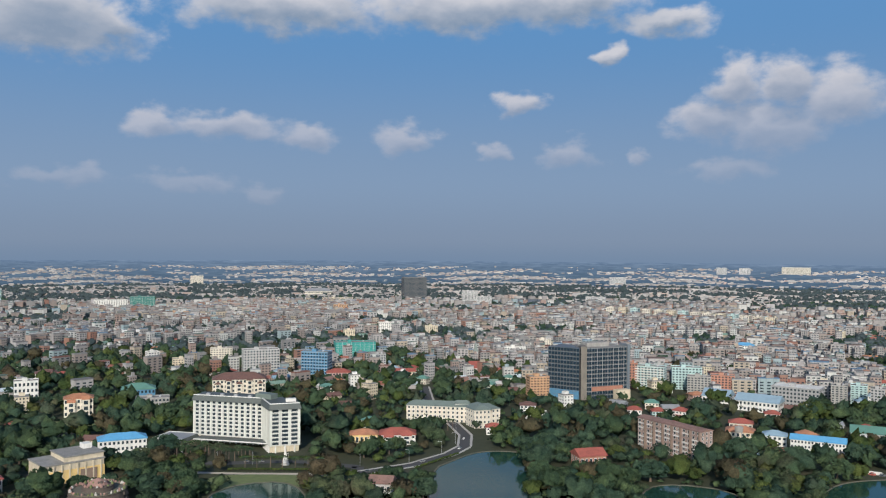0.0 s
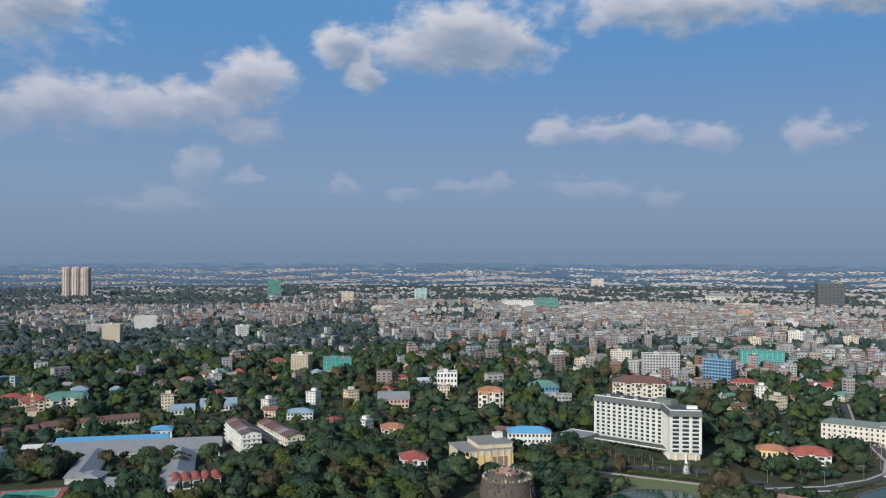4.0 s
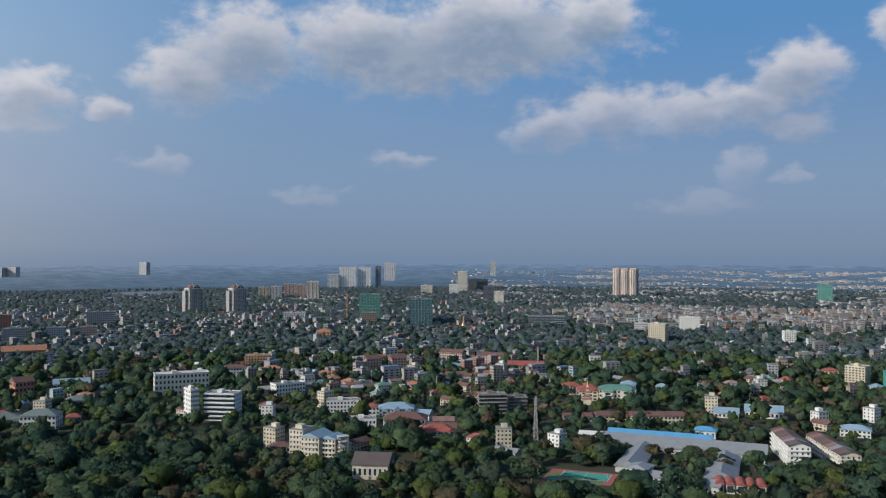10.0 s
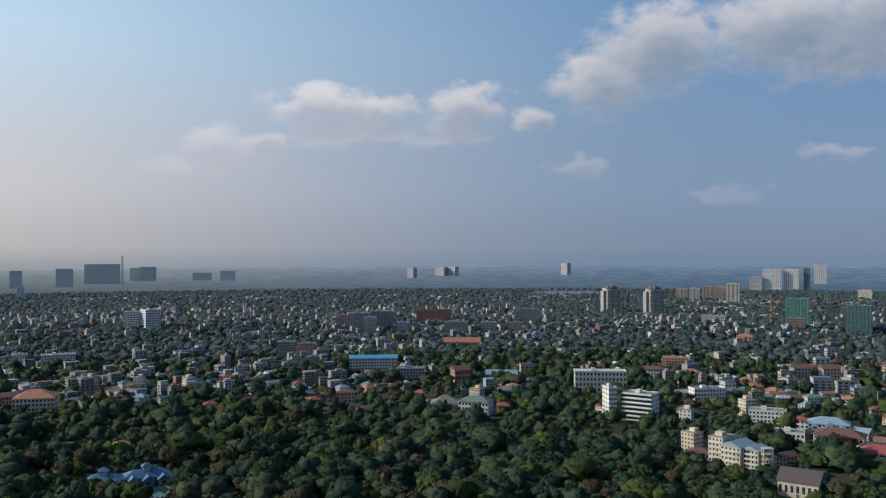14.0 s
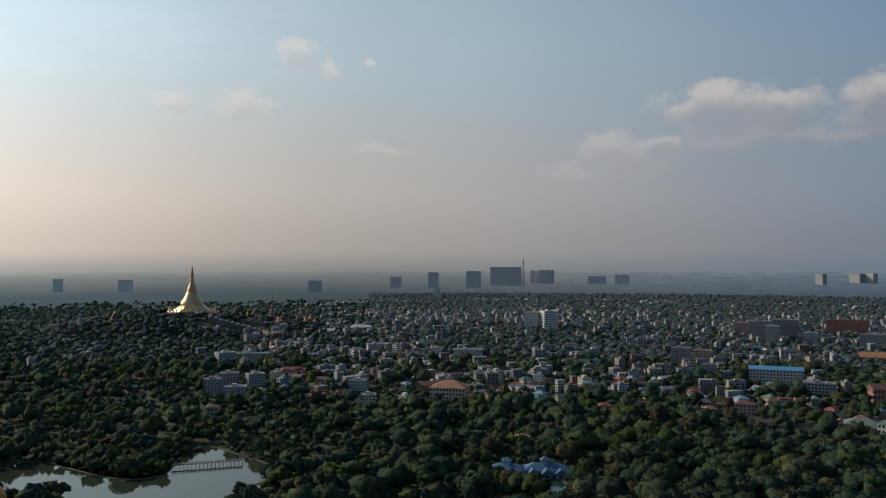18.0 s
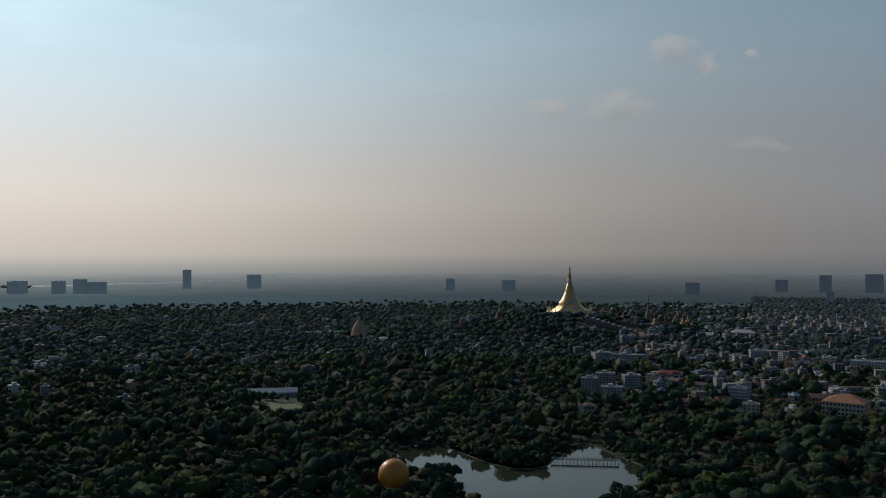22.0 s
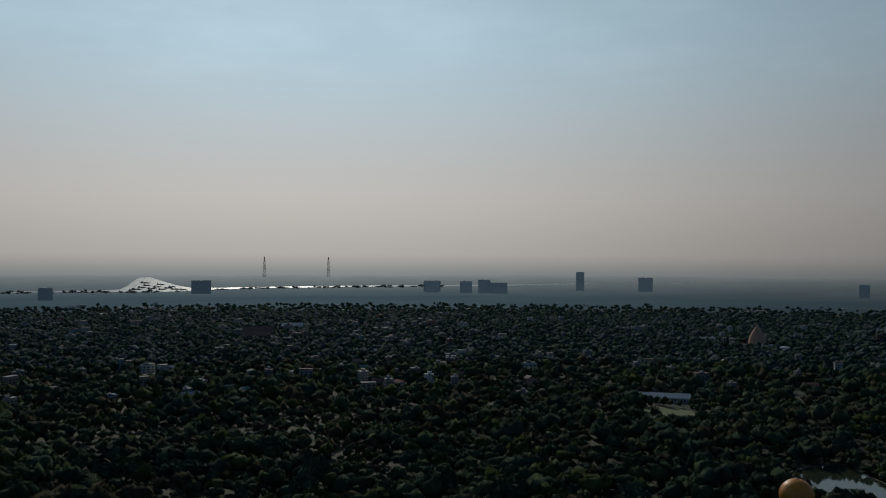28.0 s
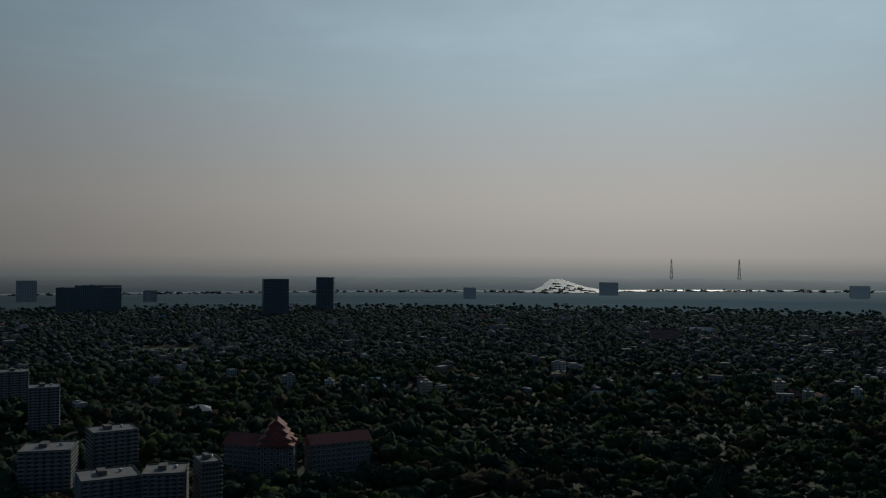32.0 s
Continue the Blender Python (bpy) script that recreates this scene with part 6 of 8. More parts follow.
block("church", -2.48, 1081, 26.4, 9.0, wall="white", roof="gable", top="r_red", floors=1, deep=26, label="church with a red gable roof")
block("house", 6.81, 1040, 27.8, 8.7, wall="pink", roof="hip", top="r_red", floors=2, deep=16, label="broad house under red roof tiles")
block("house", 2.61, 1039, 30.2, 9.4, wall="cream", roof="gable", top="r_red", floors=2, deep=12, label="long house with a red gable roof")
block("villa", 2.91, 707, 28.6, 7.3, wall="white", roof="hip", top="r_red", floors=2, deep=18, label="white villa with a red hipped roof near the lake", gables=2)
block("apartment_block", -13.50, 1006, 33.0, 25.3, wall="turquoise", floors=9, deep=16, turn=-12, balcony=5, label="pale turquoise apartment block with white ledges", ledge="white")
block("apartment_block", -15.70, 1018, 32.6, 24.1, wall="turquoise", floors=8, deep=16, turn=6, balcony=5, label="pale turquoise apartment block with many balconies")
block("apartment_block", -12.42, 1008, 9.3, 28.0, wall="brick", floors=9, deep=14, label="narrow brick-red apartment block")
block("apartment_block", -16.49, 990, 24.7, 18.4, wall="concrete", floors=7, deep=14, label="stained concrete tenement standing among trees")
block("apartment_block", -17.92, 999, 24.6, 19.7, wall="brick", floors=7, deep=14, label="brick-red tenement with stained walls")
block("office_block", -22.30, 950, 45.7, 19.2, wall="grey", floors=5, deep=26, turn=-12, top="r_white", label="grey modern hall with a pale overhanging roof", ledge="grey")
block("market_hall", -17.66, 945, 26.7, 6.4, wall="white", roof="gable", top="r_pale", floors=1, deep=24, turn=-15, label="market hall with a pale blue sheet roof")
block("market_hall", -20.10, 907, 41.0, 9.9, wall="white", roof="gable", top="r_pale", floors=2, deep=22, turn=-15, label="long market hall with a pale blue sheet roof")
block("house", -18.99, 756, 21.8, 9.2, wall="cream", roof="hip", top="r_orange", floors=2, deep=16, label="house under an orange hipped roof")
block("house", -19.01, 809, 19.6, 5.9, wall="ivory", roof="hip", top="r_red", floors=1, deep=14, label="small house with red roof tiles")
block("house", -21.00, 755, 17.8, 8.2, wall="white", roof="hip", top="r_pale", floors=2, deep=14, label="white house with a pale blue roof")
block("apartment_block", -25.66, 992, 15.6, 18.5, wall="turquoise", floors=8, deep=14, balcony=2, label="white and turquoise apartment tower")
block("apartment_block", -24.59, 983, 15.8, 18.5, wall="concrete", floors=8, deep=14, label="stained concrete apartment block")
block("apartment_block", -26.66, 953, 12.8, 22.0, wall="grey", floors=8, deep=14, label="grey apartment block with dark openings")
block("apartment_block", -19.19, 1377, 27.8, 13.5, wall="white", floors=5, deep=16, label="white block with a blue roof edge", roof="hip", top="r_blue")
block("apartment_block", -24.65, 1628, 13.9, 17.3, wall="cream", floors=9, deep=16, label="cream apartment tower standing among trees")
block("market_hall", -26.18, 808, 26.4, 6.5, wall="lightgrey", roof="gable", top="r_green", floors=1, deep=18, label="hall with a faded green sheet roof")
block("apartment_block", -4.79, 1211, 28.8, 18.8, wall="white", floors=6, deep=14, label="white apartment block with a terrace")
block("apartment_block", -6.64, 1306, 22.5, 20.2, wall="ivory", floors=7, deep=14, label="ivory apartment block standing among trees")
block("apartment_block", 3.50, 1565, 38.3, 20.2, wall="white", floors=8, deep=18, label="white apartment block in the dense town")
block("apartment_block", 6.13, 1473, 18.8, 16.1, wall="cream", floors=7, deep=16, label="cream apartment block in the dense town")
block("apartment_block", 0.73, 1527, 22.7, 17.8, wall="cream", floors=7, deep=16, label="pale cream block in the dense town")
block("office_block", 6.69, 2026, 33.6, 20.8, wall="orange", floors=8, deep=24, label="orange office block far off in the town")
block("office_block", 6.90, 2309, 80.9, 19.3, wall="cream", floors=6, deep=30, label="long cream building far off")
block("office_tower", 1.90, 2534, 65.7, 65.3, wall="dark", glass="blueglass", floors=18, bays=20, deep=50, turn=10, extra=False, label="massive dark office slab in the distance")
block("apartment_tower", -1.78, 2264, 40.9, 41.0, wall="lightgrey", floors=14, deep=30, label="pale grey apartment tower far off", group="pale towers")
block("apartment_tower", -2.73, 2228, 38.8, 28.8, wall="lightgrey", floors=10, deep=30, label="lower pale grey apartment tower far off", group="pale towers")
block("apartment_tower", -9.99, 2331, 52.6, 25.2, wall="lightgrey", floors=9, deep=34, label="broad pale apartment block far off")
block("apartment_tower", -22.14, 4520, 130.6, 32.1, wall="ivory", floors=12, deep=40, label="long pale slab on the skyline", extra=False)
block("apartment_tower", -17.80, 4445, 47.0, 32.8, wall="lightgrey", floors=12, deep=30, label="pale tower on the skyline", extra=False)
block("apartment_tower", -19.17, 4465, 51.7, 30.0, wall="lightgrey", floors=12, deep=30, label="pale tower on the skyline", extra=False)
block("apartment_tower", -11.38, 3720, 69.5, 28.2, wall="lightgrey", floors=9, deep=30, label="pale blocks on the skyline", extra=False)
block("office_tower", 19.07, 2125, 54.0, 36.4, wall="net", net=True, deep=30, label="unfinished tower in green netting far off")
block("apartment_block", 20.92, 2176, 73.7, 26.3, wall="white", floors=9, bays=14, deep=24, label="long white apartment block far off")
block("apartment_tower", 15.81, 3440, 47.5, 36.5, wall="ivory", floors=12, deep=30, label="cream tower on the skyline")
block("depot_hall", 19.84, 1522, 40.8, 9.2, wall="yellow", roof="gable", top="r_white", floors=1, deep=30, label="yellow hall with a white roof")
block("office_block", 17.03, 1917, 51.1, 15.4, wall="orange", floors=5, bays=16, deep=20, label="long orange-brown building far off")
block("stadium_hall", 8.16, 2715, 85.9, 15.6, wall="ivory", roof="hip", top="r_grey", floors=2, deep=40, label="broad pale hall with a spreading roof")
block("workshop_hall", 19.28, 950, 32.7, 10.4, wall="bluewall", roof="hip", top="r_green", floors=2, deep=22, label="hall with faded blue walls and green roof")
block("ruined_building", 18.44, 880, 30.7, 11.9, wall="concrete", floors=3, deep=16, label="derelict concrete building with dark openings")
block("garden_pavilion", 5.12, 703, 21.6, 8.1, wall="yellow", roof="hip", top="r_orange", floors=1, deep=14, label="garden pavilion with yellow and orange roof")
block("greenhouse", 4.29, 566, 22.2, 6.5, wall="lightgrey", roof="gable", top="r_rust", floors=1, deep=14, turn=-12, label="low shed with a weathered rusty roof")
block("garden_house", -9.61, 647, 20.7, 7.4, wall="brick", roof="gable", top="r_red", floors=1, deep=16, turn=25, label="red-roofed garden house among trees")
block("house", -5.65, 844, 15.1, 6.5, wall="white", roof="hip", top="r_brown", floors=2, deep=12, label="white house under a brown roof")
block("house", -6.11, 812, 22.3, 5.2, wall="white", roof="flat", floors=1, deep=12, label="low white house standing among trees")
block("government_office", 57.42, 834, 25.8, 21.1, wall="umber", floors=6, bays=14, deep=16, turn=8, label="grey office slab with deep window grid", ww=2.8, ledge="beige")
block("government_office", 55.76, 847, 17.5, 16.5, wall="umber", floors=5, bays=9, deep=16, turn=8, label="darker concrete wing of an office slab", ledge="concrete")
block("barracks", 51.85, 818, 25.2, 4.1, wall="lightgrey", roof="gable", top="r_brown", floors=1, deep=12, turn=12, label="long low building with a brown roof")
block("barracks", 49.57, 821, 31.0, 5.7, wall="cream", roof="gable", top="r_brown", floors=2, deep=12, turn=12, label="long low building with a brown roof")
block("barracks", 46.82, 821, 45.9, 7.3, wall="cream", roof="gable", top="r_brown", floors=2, deep=12, turn=12, label="long low building with a brown roof")
block("monastery", 51.07, 939, 22.7, 10.5, wall="cream", roof="hip", top="r_red", floors=3, deep=22, label="cream monastery with a red hipped roof", gables=2)
block("monastery", 49.30, 930, 37.7, 12.9, wall="ivory", roof="hip", top="r_green", floors=3, deep=18, label="ivory building with a green roof", gables=2)
block("monastery", 48.59, 968, 15.6, 12.9, wall="white", roof="hip", top="r_pale", floors=4, deep=14, label="white tower house with a pale blue roof", gables=2)
block("house", 52.24, 967, 19.2, 9.6, wall="pink", roof="hip", top="r_red", floors=2, deep=14, label="pink house with a red roof")
block("office_block", 32.83, 1093, 33.5, 21.0, net=True, wall="teal", deep=26, turn=5, label="block wrapped in bright teal scaffold netting")
block("hotel_block", 35.11, 1116, 22.2, 23.7, wall="cream", floors=8, bays=6, deep=20, turn=-18, label="cream block with rows of dark square windows", ledge="cream")
block("house", 36.62, 1175, 19.0, 9.1, wall="ivory", roof="hip", top="r_red", floors=3, deep=14, label="ivory house with a red roof")
block("apartment_tower", 46.71, 1487, 27.9, 35.0, wall="cream", floors=12, deep=22, turn=-15, label="cream and yellow tower above green netting")
block("apartment_block", 47.79, 1666, 26.0, 20.1, wall="lightgrey", floors=6, deep=20, label="pale grey block beside a taller tower")
block("apartment_block", 44.80, 1722, 39.4, 28.7, wall="white", floors=9, deep=20, label="white apartment block far off")
block("apartment_block", 38.92, 1522, 18.3, 24.6, wall="white", floors=8, deep=18, turn=12, label="white apartment block standing above trees", ledge="white")
block("office_tower", 62.07, 1805, 45.7, 48.4, net=True, wall="darknet", deep=40, label="tower under dark green scaffold netting")
block("office_tower", 36.90, 2799, 41.6, 52.4, net=True, wall="net", deep=40, label="tower in green netting on the skyline")
block("apartment_tower", 32.15, 2428, 34.3, 34.5, wall="cream", floors=11, deep=26, label="cream residential tower far off")
block("apartment_tower", 27.37, 2414, 34.9, 43.1, wall="turquoise", floors=14, deep=26, label="pale glass tower far off", glass="blueglass")
block("apartment_tower", 61.72, 3020, 40.3, 31.9, wall="ivory", floors=10, deep=30, label="pale block far off")
block("apartment_tower", 56.96, 2463, 28.1, 37.5, wall="ivory", floors=12, deep=24, label="pale apartment tower far off", group="pale row")
block("office_tower", 57.62, 2646, 36.0, 44.9, wall="dark", glass="blueglass", floors=12, deep=26, label="dark glass office tower far off")
block("apartment_tower", 59.36, 3181, 35.2, 76.2, wall="ivory", floors=18, deep=24, label="slim pale tower far off")
block("apartment_tower", 59.93, 2980, 32.7, 35.5, wall="white", floors=9, deep=24, label="white block far off")
block("office_tower", 58.33, 3246, 72.7, 46.9, wall="dark", glass="blueglass", floors=14, deep=40, label="dark glass tower far off")
block("apartment_tower", 57.34, 4390, 27.5, 74.7, wall="lightgrey", floors=25, deep=20, label="thin tower on the skyline")
block("villa", 27.81, 622, 17.8, 10.3, wall="white", roof="hip", top="r_red", floors=2, deep=18, turn=10, label="white villa under a red hipped roof", gables=2)
block("villa", 29.22, 740, 18.8, 7.6, wall="ivory", roof="hip", top="r_orange", floors=2, deep=12, label="small ivory villa with orange roof", gables=2)
block("villa", 27.22, 782, 14.7, 7.0, wall="cream", roof="hip", top="r_orange", floors=2, deep=14, label="cream villa with an orange roof", gables=2)
block("workshop_hall", 29.13, 873, 30.3, 8.9, wall="pink", roof="gable", top="r_grey", floors=2, deep=22, label="pink-walled workshop with a grey roof")
block("shed", 42.58, 869, 22.2, 4.5, wall="white", roof="gable", top="r_pale", floors=1, deep=16, label="shed with a pale blue roof")
block("shed", 40.36, 881, 33.9, 5.7, wall="white", roof="gable", top="r_pale", floors=1, deep=20, label="sheds with pale blue sheet roofs")
block("house", 35.24, 820, 23.8, 6.4, wall="white", roof="hip", top="r_pale", floors=2, deep=14, label="white house with pale roof")
block("house", 28.81, 1017, 21.3, 7.8, wall="cream", roof="hip", top="r_red", floors=2, deep=14, label="cream house with a red roof")
block("monastery", 55.19, 1148, 46.7, 7.0, wall="pink", roof="gable", top="r_red", floors=2, deep=20, label="long building under red roof tiles")
block("apartment_block", 57.35, 1212, 38.8, 11.8, wall="pink", roof="gable", top="r_brown", floors=4, deep=14, turn=-20, label="terrace of pinkish apartments")
block("house", 58.73, 1181, 23.0, 6.4, wall="white", roof="hip", top="r_pale", floors=2, deep=18, label="white house with pale blue roof")
block("villa", 63.30, 768, 15.8, 11.0, wall="white", roof="hip", top="r_brown", floors=3, deep=20, label="white house with a brown roof", gables=2)
block("villa", 61.01, 737, 27.6, 6.9, wall="white", roof="hip", top="r_red", floors=2, deep=18, label="low house with a dull red roof", gables=2)
block("apartment_block", 29.88, 2074, 46.3, 18.7, wall="ivory", floors=6, deep=20, label="pale block far off")
block("office_block", 53.84, 1786, 73.6, 22.0, wall="dark", glass="blueglass", floors=5, bays=24, deep=40, label="stepped dark glass building", ledge="turquoise")
block("hospital_block", 76.80, 845, 7.9, 29.3, wall="white", floors=7, deep=18, bays=4, turn=20, label="white and black modern tower block", glass="glass", ledge="white")
block("hospital_block", 74.85, 842, 29.0, 24.8, wall="white", floors=6, deep=20, bays=10, turn=-22, label="white modern block with long window bands", ledge="white", ww=5)
block("hospital_block", 77.41, 1001, 57.4, 23.2, wall="ivory", floors=4, bays=14, deep=20, turn=6, label="long ivory block with a pale roof", top="r_white")
block("hall", 65.22, 615, 25.0, 9.9, wall="cream", roof="gable", top="r_dark", floors=1, deep=24, turn=-12, label="low hall with a wide dark brown roof")
block("mansion", 63.09, 758, 36.4, 13.1, wall="white", roof="hip", top="r_brown", floors=3, deep=20, turn=-8, label="white mansion with a dark brown roof", gables=3)
block("mansion", 63.71, 822, 32.7, 10.2, wall="white", roof="hip", top="r_pale", floors=3, deep=20, label="white house with a pale green roof", gables=3)
block("house", 60.70, 744, 23.5, 7.2, wall="lightgrey", roof="gable", top="r_brown", floors=2, deep=14, label="grey house with a brown gable roof")
block("villa", 67.18, 863, 32.8, 10.8, wall="white", floors=3, bays=10, deep=18, label="white villa with flat roof terraces")
block("villa", 65.92, 773, 23.5, 9.7, wall="white", floors=2, deep=16, label="white flat-roofed house standing among trees")
crowned_tower(76.72, 2185, "grey residential tower with stacked white balconies and a red-brown crown")
crowned_tower(74.02, 2152, "grey residential tower with stacked white balconies and a red-brown crown")
scalloped_tower()
tower_crane(66.95, 1850, 62, 26)
block("office_tower", 66.90, 3474, 66.2, 85.4, wall="white", floors=18, bays=10, deep=40, label="big white slab tower", group="white slabs")
block("office_tower", 65.79, 3487, 51.0, 85.4, wall="white", floors=18, bays=8, deep=40, label="white slab tower standing among trees", group="white slabs")
block("office_tower", 67.83, 3464, 45.0, 57.0, wall="lightgrey", floors=12, bays=8, deep=40, label="grey-white slab tower standing among trees", group="white slabs")
block("office_tower", 64.90, 3494, 23.2, 89.7, wall="slate", floors=18, bays=4, deep=30, label="slim dark tower standing among trees", glass="blueglass")
# wall paler than the dark tower, in place of haze before it
block("office_tower", 64.14, 4105, 51.8, 84.3, wall="lightgrey", floors=20, bays=6, deep=30, label="dark tower on the skyline", glass="blueglass")
block("office_tower", 65.46, 1871, 44.1, 61.8, net=True, wall="net", deep=40, label="tower in green scaffold netting")
block("apartment_block", 65.53, 1808, 31.9, 27.2, wall="brown", floors=7, deep=20, label="brown block below a netted tower")
block("office_tower", 62.06, 1749, 43.9, 57.9, net=True, wall="darknet", deep=40, label="tower in dark green scaffold netting")
block("apartment_tower", 72.26, 2807, 35.7, 37.9, wall="cream", floors=14, deep=24, label="pinkish cream apartment tower", group="cream row", stripes=3)
block("apartment_tower", 71.49, 2749, 31.4, 42.3, wall="lightgrey", floors=14, deep=24, label="grey apartment tower standing among trees", group="cream row", stripes=3)
block("apartment_tower", 70.65, 2880, 36.4, 44.2, wall="pink", floors=15, deep=24, label="pinkish apartment tower standing among trees", group="cream row", stripes=3)
block("apartment_tower", 69.89, 2821, 31.9, 43.2, wall="pink", floors=15, deep=24, label="pinkish apartment tower standing among trees", group="cream row", stripes=3)
block("apartment_tower", 69.17, 2705, 37.2, 58.5, wall="ivory", floors=18, deep=24, label="ivory apartment tower standing among trees", group="cream row", stripes=3)
block("apartment_block", 70.40, 1915, 45.8, 20.8, wall="lightgrey", floors=6, bays=12, deep=20, label="long grey apartment block")
block("villa", 68.42, 1531, 26.6, 15.5, wall="orange", roof="hip", top="r_orange", floors=4, deep=20, label="orange mansion with orange roof", gables=2)
block("apartment_block", 65.30, 1126, 19.6, 18.3, wall="pink", roof="gable", top="r_brown", floors=5, deep=16, label="dull pink pair of apartment houses", turn=20)
block("apartment_block", 63.67, 1135, 19.4, 18.3, wall="pink", roof="gable", top="r_brown", floors=5, deep=16, label="dull pink pair of apartment houses", turn=20)
block("apartment_block", 59.99, 1221, 34.3, 14.9, wall="pink", roof="gable", top="r_brown", floors=4, deep=14, turn=-25, label="terrace of pinkish apartments")
block("apartment_block", 72.65, 1196, 34.2, 16.9, wall="orange", floors=5, deep=18, bays=9, label="orange-cream apartment block standing among trees", balcony=4)
block("house", 71.78, 1102, 23.1, 11.3, wall="orange", floors=3, roof="hip", top="r_orange", deep=14, label="orange house standing among trees")
block("villa", 70.78, 970, 34.3, 12.4, wall="white", floors=3, deep=16, turn=25, label="white stepped villa standing among trees")
block("house", 74.13, 1117, 32.2, 11.5, wall="white", floors=3, roof="hip", top="r_brown", deep=14, label="white house with brown roof")
block("school_building", 92.23, 1143, 62.0, 19.5, wall="lightgrey", roof="gable", top="r_blue", floors=5, bays=16, deep=14, label="long grey-white block with a blue roof")
block("apartment_block", 89.76, 1076, 33.7, 15.0, wall="grey", floors=4, deep=16, label="grey block with window bands", ledge="lightgrey")
block("church", 86.51, 1041, 19.2, 17.3, wall="brick", roof="gable", top="r_brown", floors=3, deep=18, label="red and white fire-station-like hall", turn=18)
block("pavilion_hall", 87.45, 873, 29.2, 7.8, wall="lightgrey", roof="hip", top="r_slate", floors=1, deep=22, label="low hall with a flat grey roof")
block("office_block", 85.46, 850, 30.5, 13.1, wall="white", roof="hip", top="r_slate", floors=3, deep=20, bays=9, turn=-18, label="white hall with a shallow grey roof")
block("shed", 83.79, 1080, 38.1, 7.0, wall="white", roof="gable", top="r_pale", floors=1, deep=18, label="hall with a pale blue roof")
block("house", 83.30, 955, 25.8, 7.4, wall="grey", roof="hip", top="r_slate", floors=1, deep=16, label="grey house with a slate roof")
block("apartment_block", 97.90, 1292, 26.4, 27.0, wall="grey", floors=8, deep=16, label="grey apartment block standing among trees", balcony=3)
block("apartment_block", 96.61, 1283, 26.6, 25.4, wall="pink", floors=8, deep=16, label="pinkish apartment block standing among trees", balcony=3)
block("apartment_block", 96.15, 1185, 16.9, 17.7, wall="grey", floors=6, deep=14, label="grey apartment block with white ledges", ledge="lightgrey")
block("apartment_tower", 93.15, 1657, 40.5, 41.6, wall="grey", floors=13, deep=26, label="grey apartment tower standing among trees", balcony=3)
block("apartment_tower", 92.44, 1609, 23.8, 36.5, wall="lightgrey", floors=12, deep=22, label="pale grey apartment tower", balcony=3)
block("apartment_tower", 91.69, 1714, 44.5, 41.1, wall="concrete", floors=12, deep=26, label="bare concrete apartment tower")
block("apartment_block", 94.17, 1777, 23.7, 29.0, wall="pink", floors=9, deep=20, label="pinkish apartment block standing among trees")
block("apartment_block", 90.26, 1634, 22.5, 25.0, wall="lightgrey", floors=7, deep=18, label="pale grey apartment block")
block("apartment_block", 88.24, 1894, 75.6, 31.5, wall="brick", floors=8, bays=16, deep=20, label="long red-brown apartment block")
block("apartment_block", 86.87, 1618, 37.1, 27.0, wall="grey", floors=7, deep=18, label="grey apartment block standing among trees")
block("apartment_block", 84.66, 1653, 29.7, 23.4, wall="lightgrey", floors=7, deep=18, label="pale grey apartment block")
block("apartment_block", 82.12, 1899, 55.2, 31.9, wall="grey", floors=8, deep=20, label="grey apartment block far off")
block("apartment_block", 82.84, 1648, 27.7, 23.4, wall="pink", floors=6, deep=18, label="pinkish apartment block standing among trees")
block("market_hall", 86.38, 1419, 58.7, 10.9, wall="brick", roof="gable", top="r_orange", floors=1, deep=26, label="market under orange-red roofs")
block("house", 80.50, 1286, 26.6, 10.0, wall="orange", roof="hip", top="r_brown", floors=3, deep=14, label="brown-orange house standing among trees")
block("house", 94.03, 927, 19.1, 10.4, wall="pink", roof="hip", top="r_brown", floors=3, deep=14, label="pinkish house among trees")
block("apartment_tower", 89.67, 4380, 38.6, 49.9, wall="grey", floors=14, deep=30, turn=-38, label="cream tower on the skyline", extra=False)
block("apartment_tower", 87.74, 4495, 57.2, 43.0, wall="grey", floors=12, deep=30, turn=-38, label="pale tower on the skyline", extra=False)
block("apartment_tower", 86.98, 4490, 51.6, 46.0, wall="grey", floors=12, deep=30, turn=-38, label="pale tower on the skyline", extra=False)
block("office_tower", 79.59, 4530, 41.1, 61.4, wall="grey", floors=12, deep=30, turn=-38, label="dark block on the skyline", extra=False)
# skyline towers: walls chosen paler, so that haze sits in the paint
block("office_tower", 106.43, 4335, 62.7, 64.8, wall="lightgrey", floors=14, deep=60, turn=-9, label="dark slab on the skyline", extra=False, glass="blueglass")
block("apartment_tower", 103.12, 4330, 85.2, 35.7, wall="lightgrey", floors=10, deep=30, turn=-9, label="grey towers on the skyline", extra=False)
block("apartment_tower", 101.55, 4305, 65.0, 43.9, wall="lightgrey", floors=10, deep=30, turn=-9, label="grey towers on the skyline", extra=False)
block("hospital", 107.32, 1847, 29.3, 39.5, wall="white", floors=9, bays=10, deep=30, turn=-10, label="large white hospital block", extra=False)
block("hospital", 106.26, 1829, 29.4, 43.5, wall="white", floors=9, bays=10, deep=30, turn=20, label="large white hospital wing")
block("hotel_tower", 109.05, 4205, 144.4, 87.8, wall="lightgrey", floors=16, bays=20, deep=50, turn=-9, label="broad dark hotel slab on the skyline", glass="glass", extra=False)
block("hotel_tower", 106.67, 4355, 112.2, 59.9, wall="lightgrey", floors=10, bays=20, deep=50, turn=-9, label="grey slab on the skyline", extra=False)
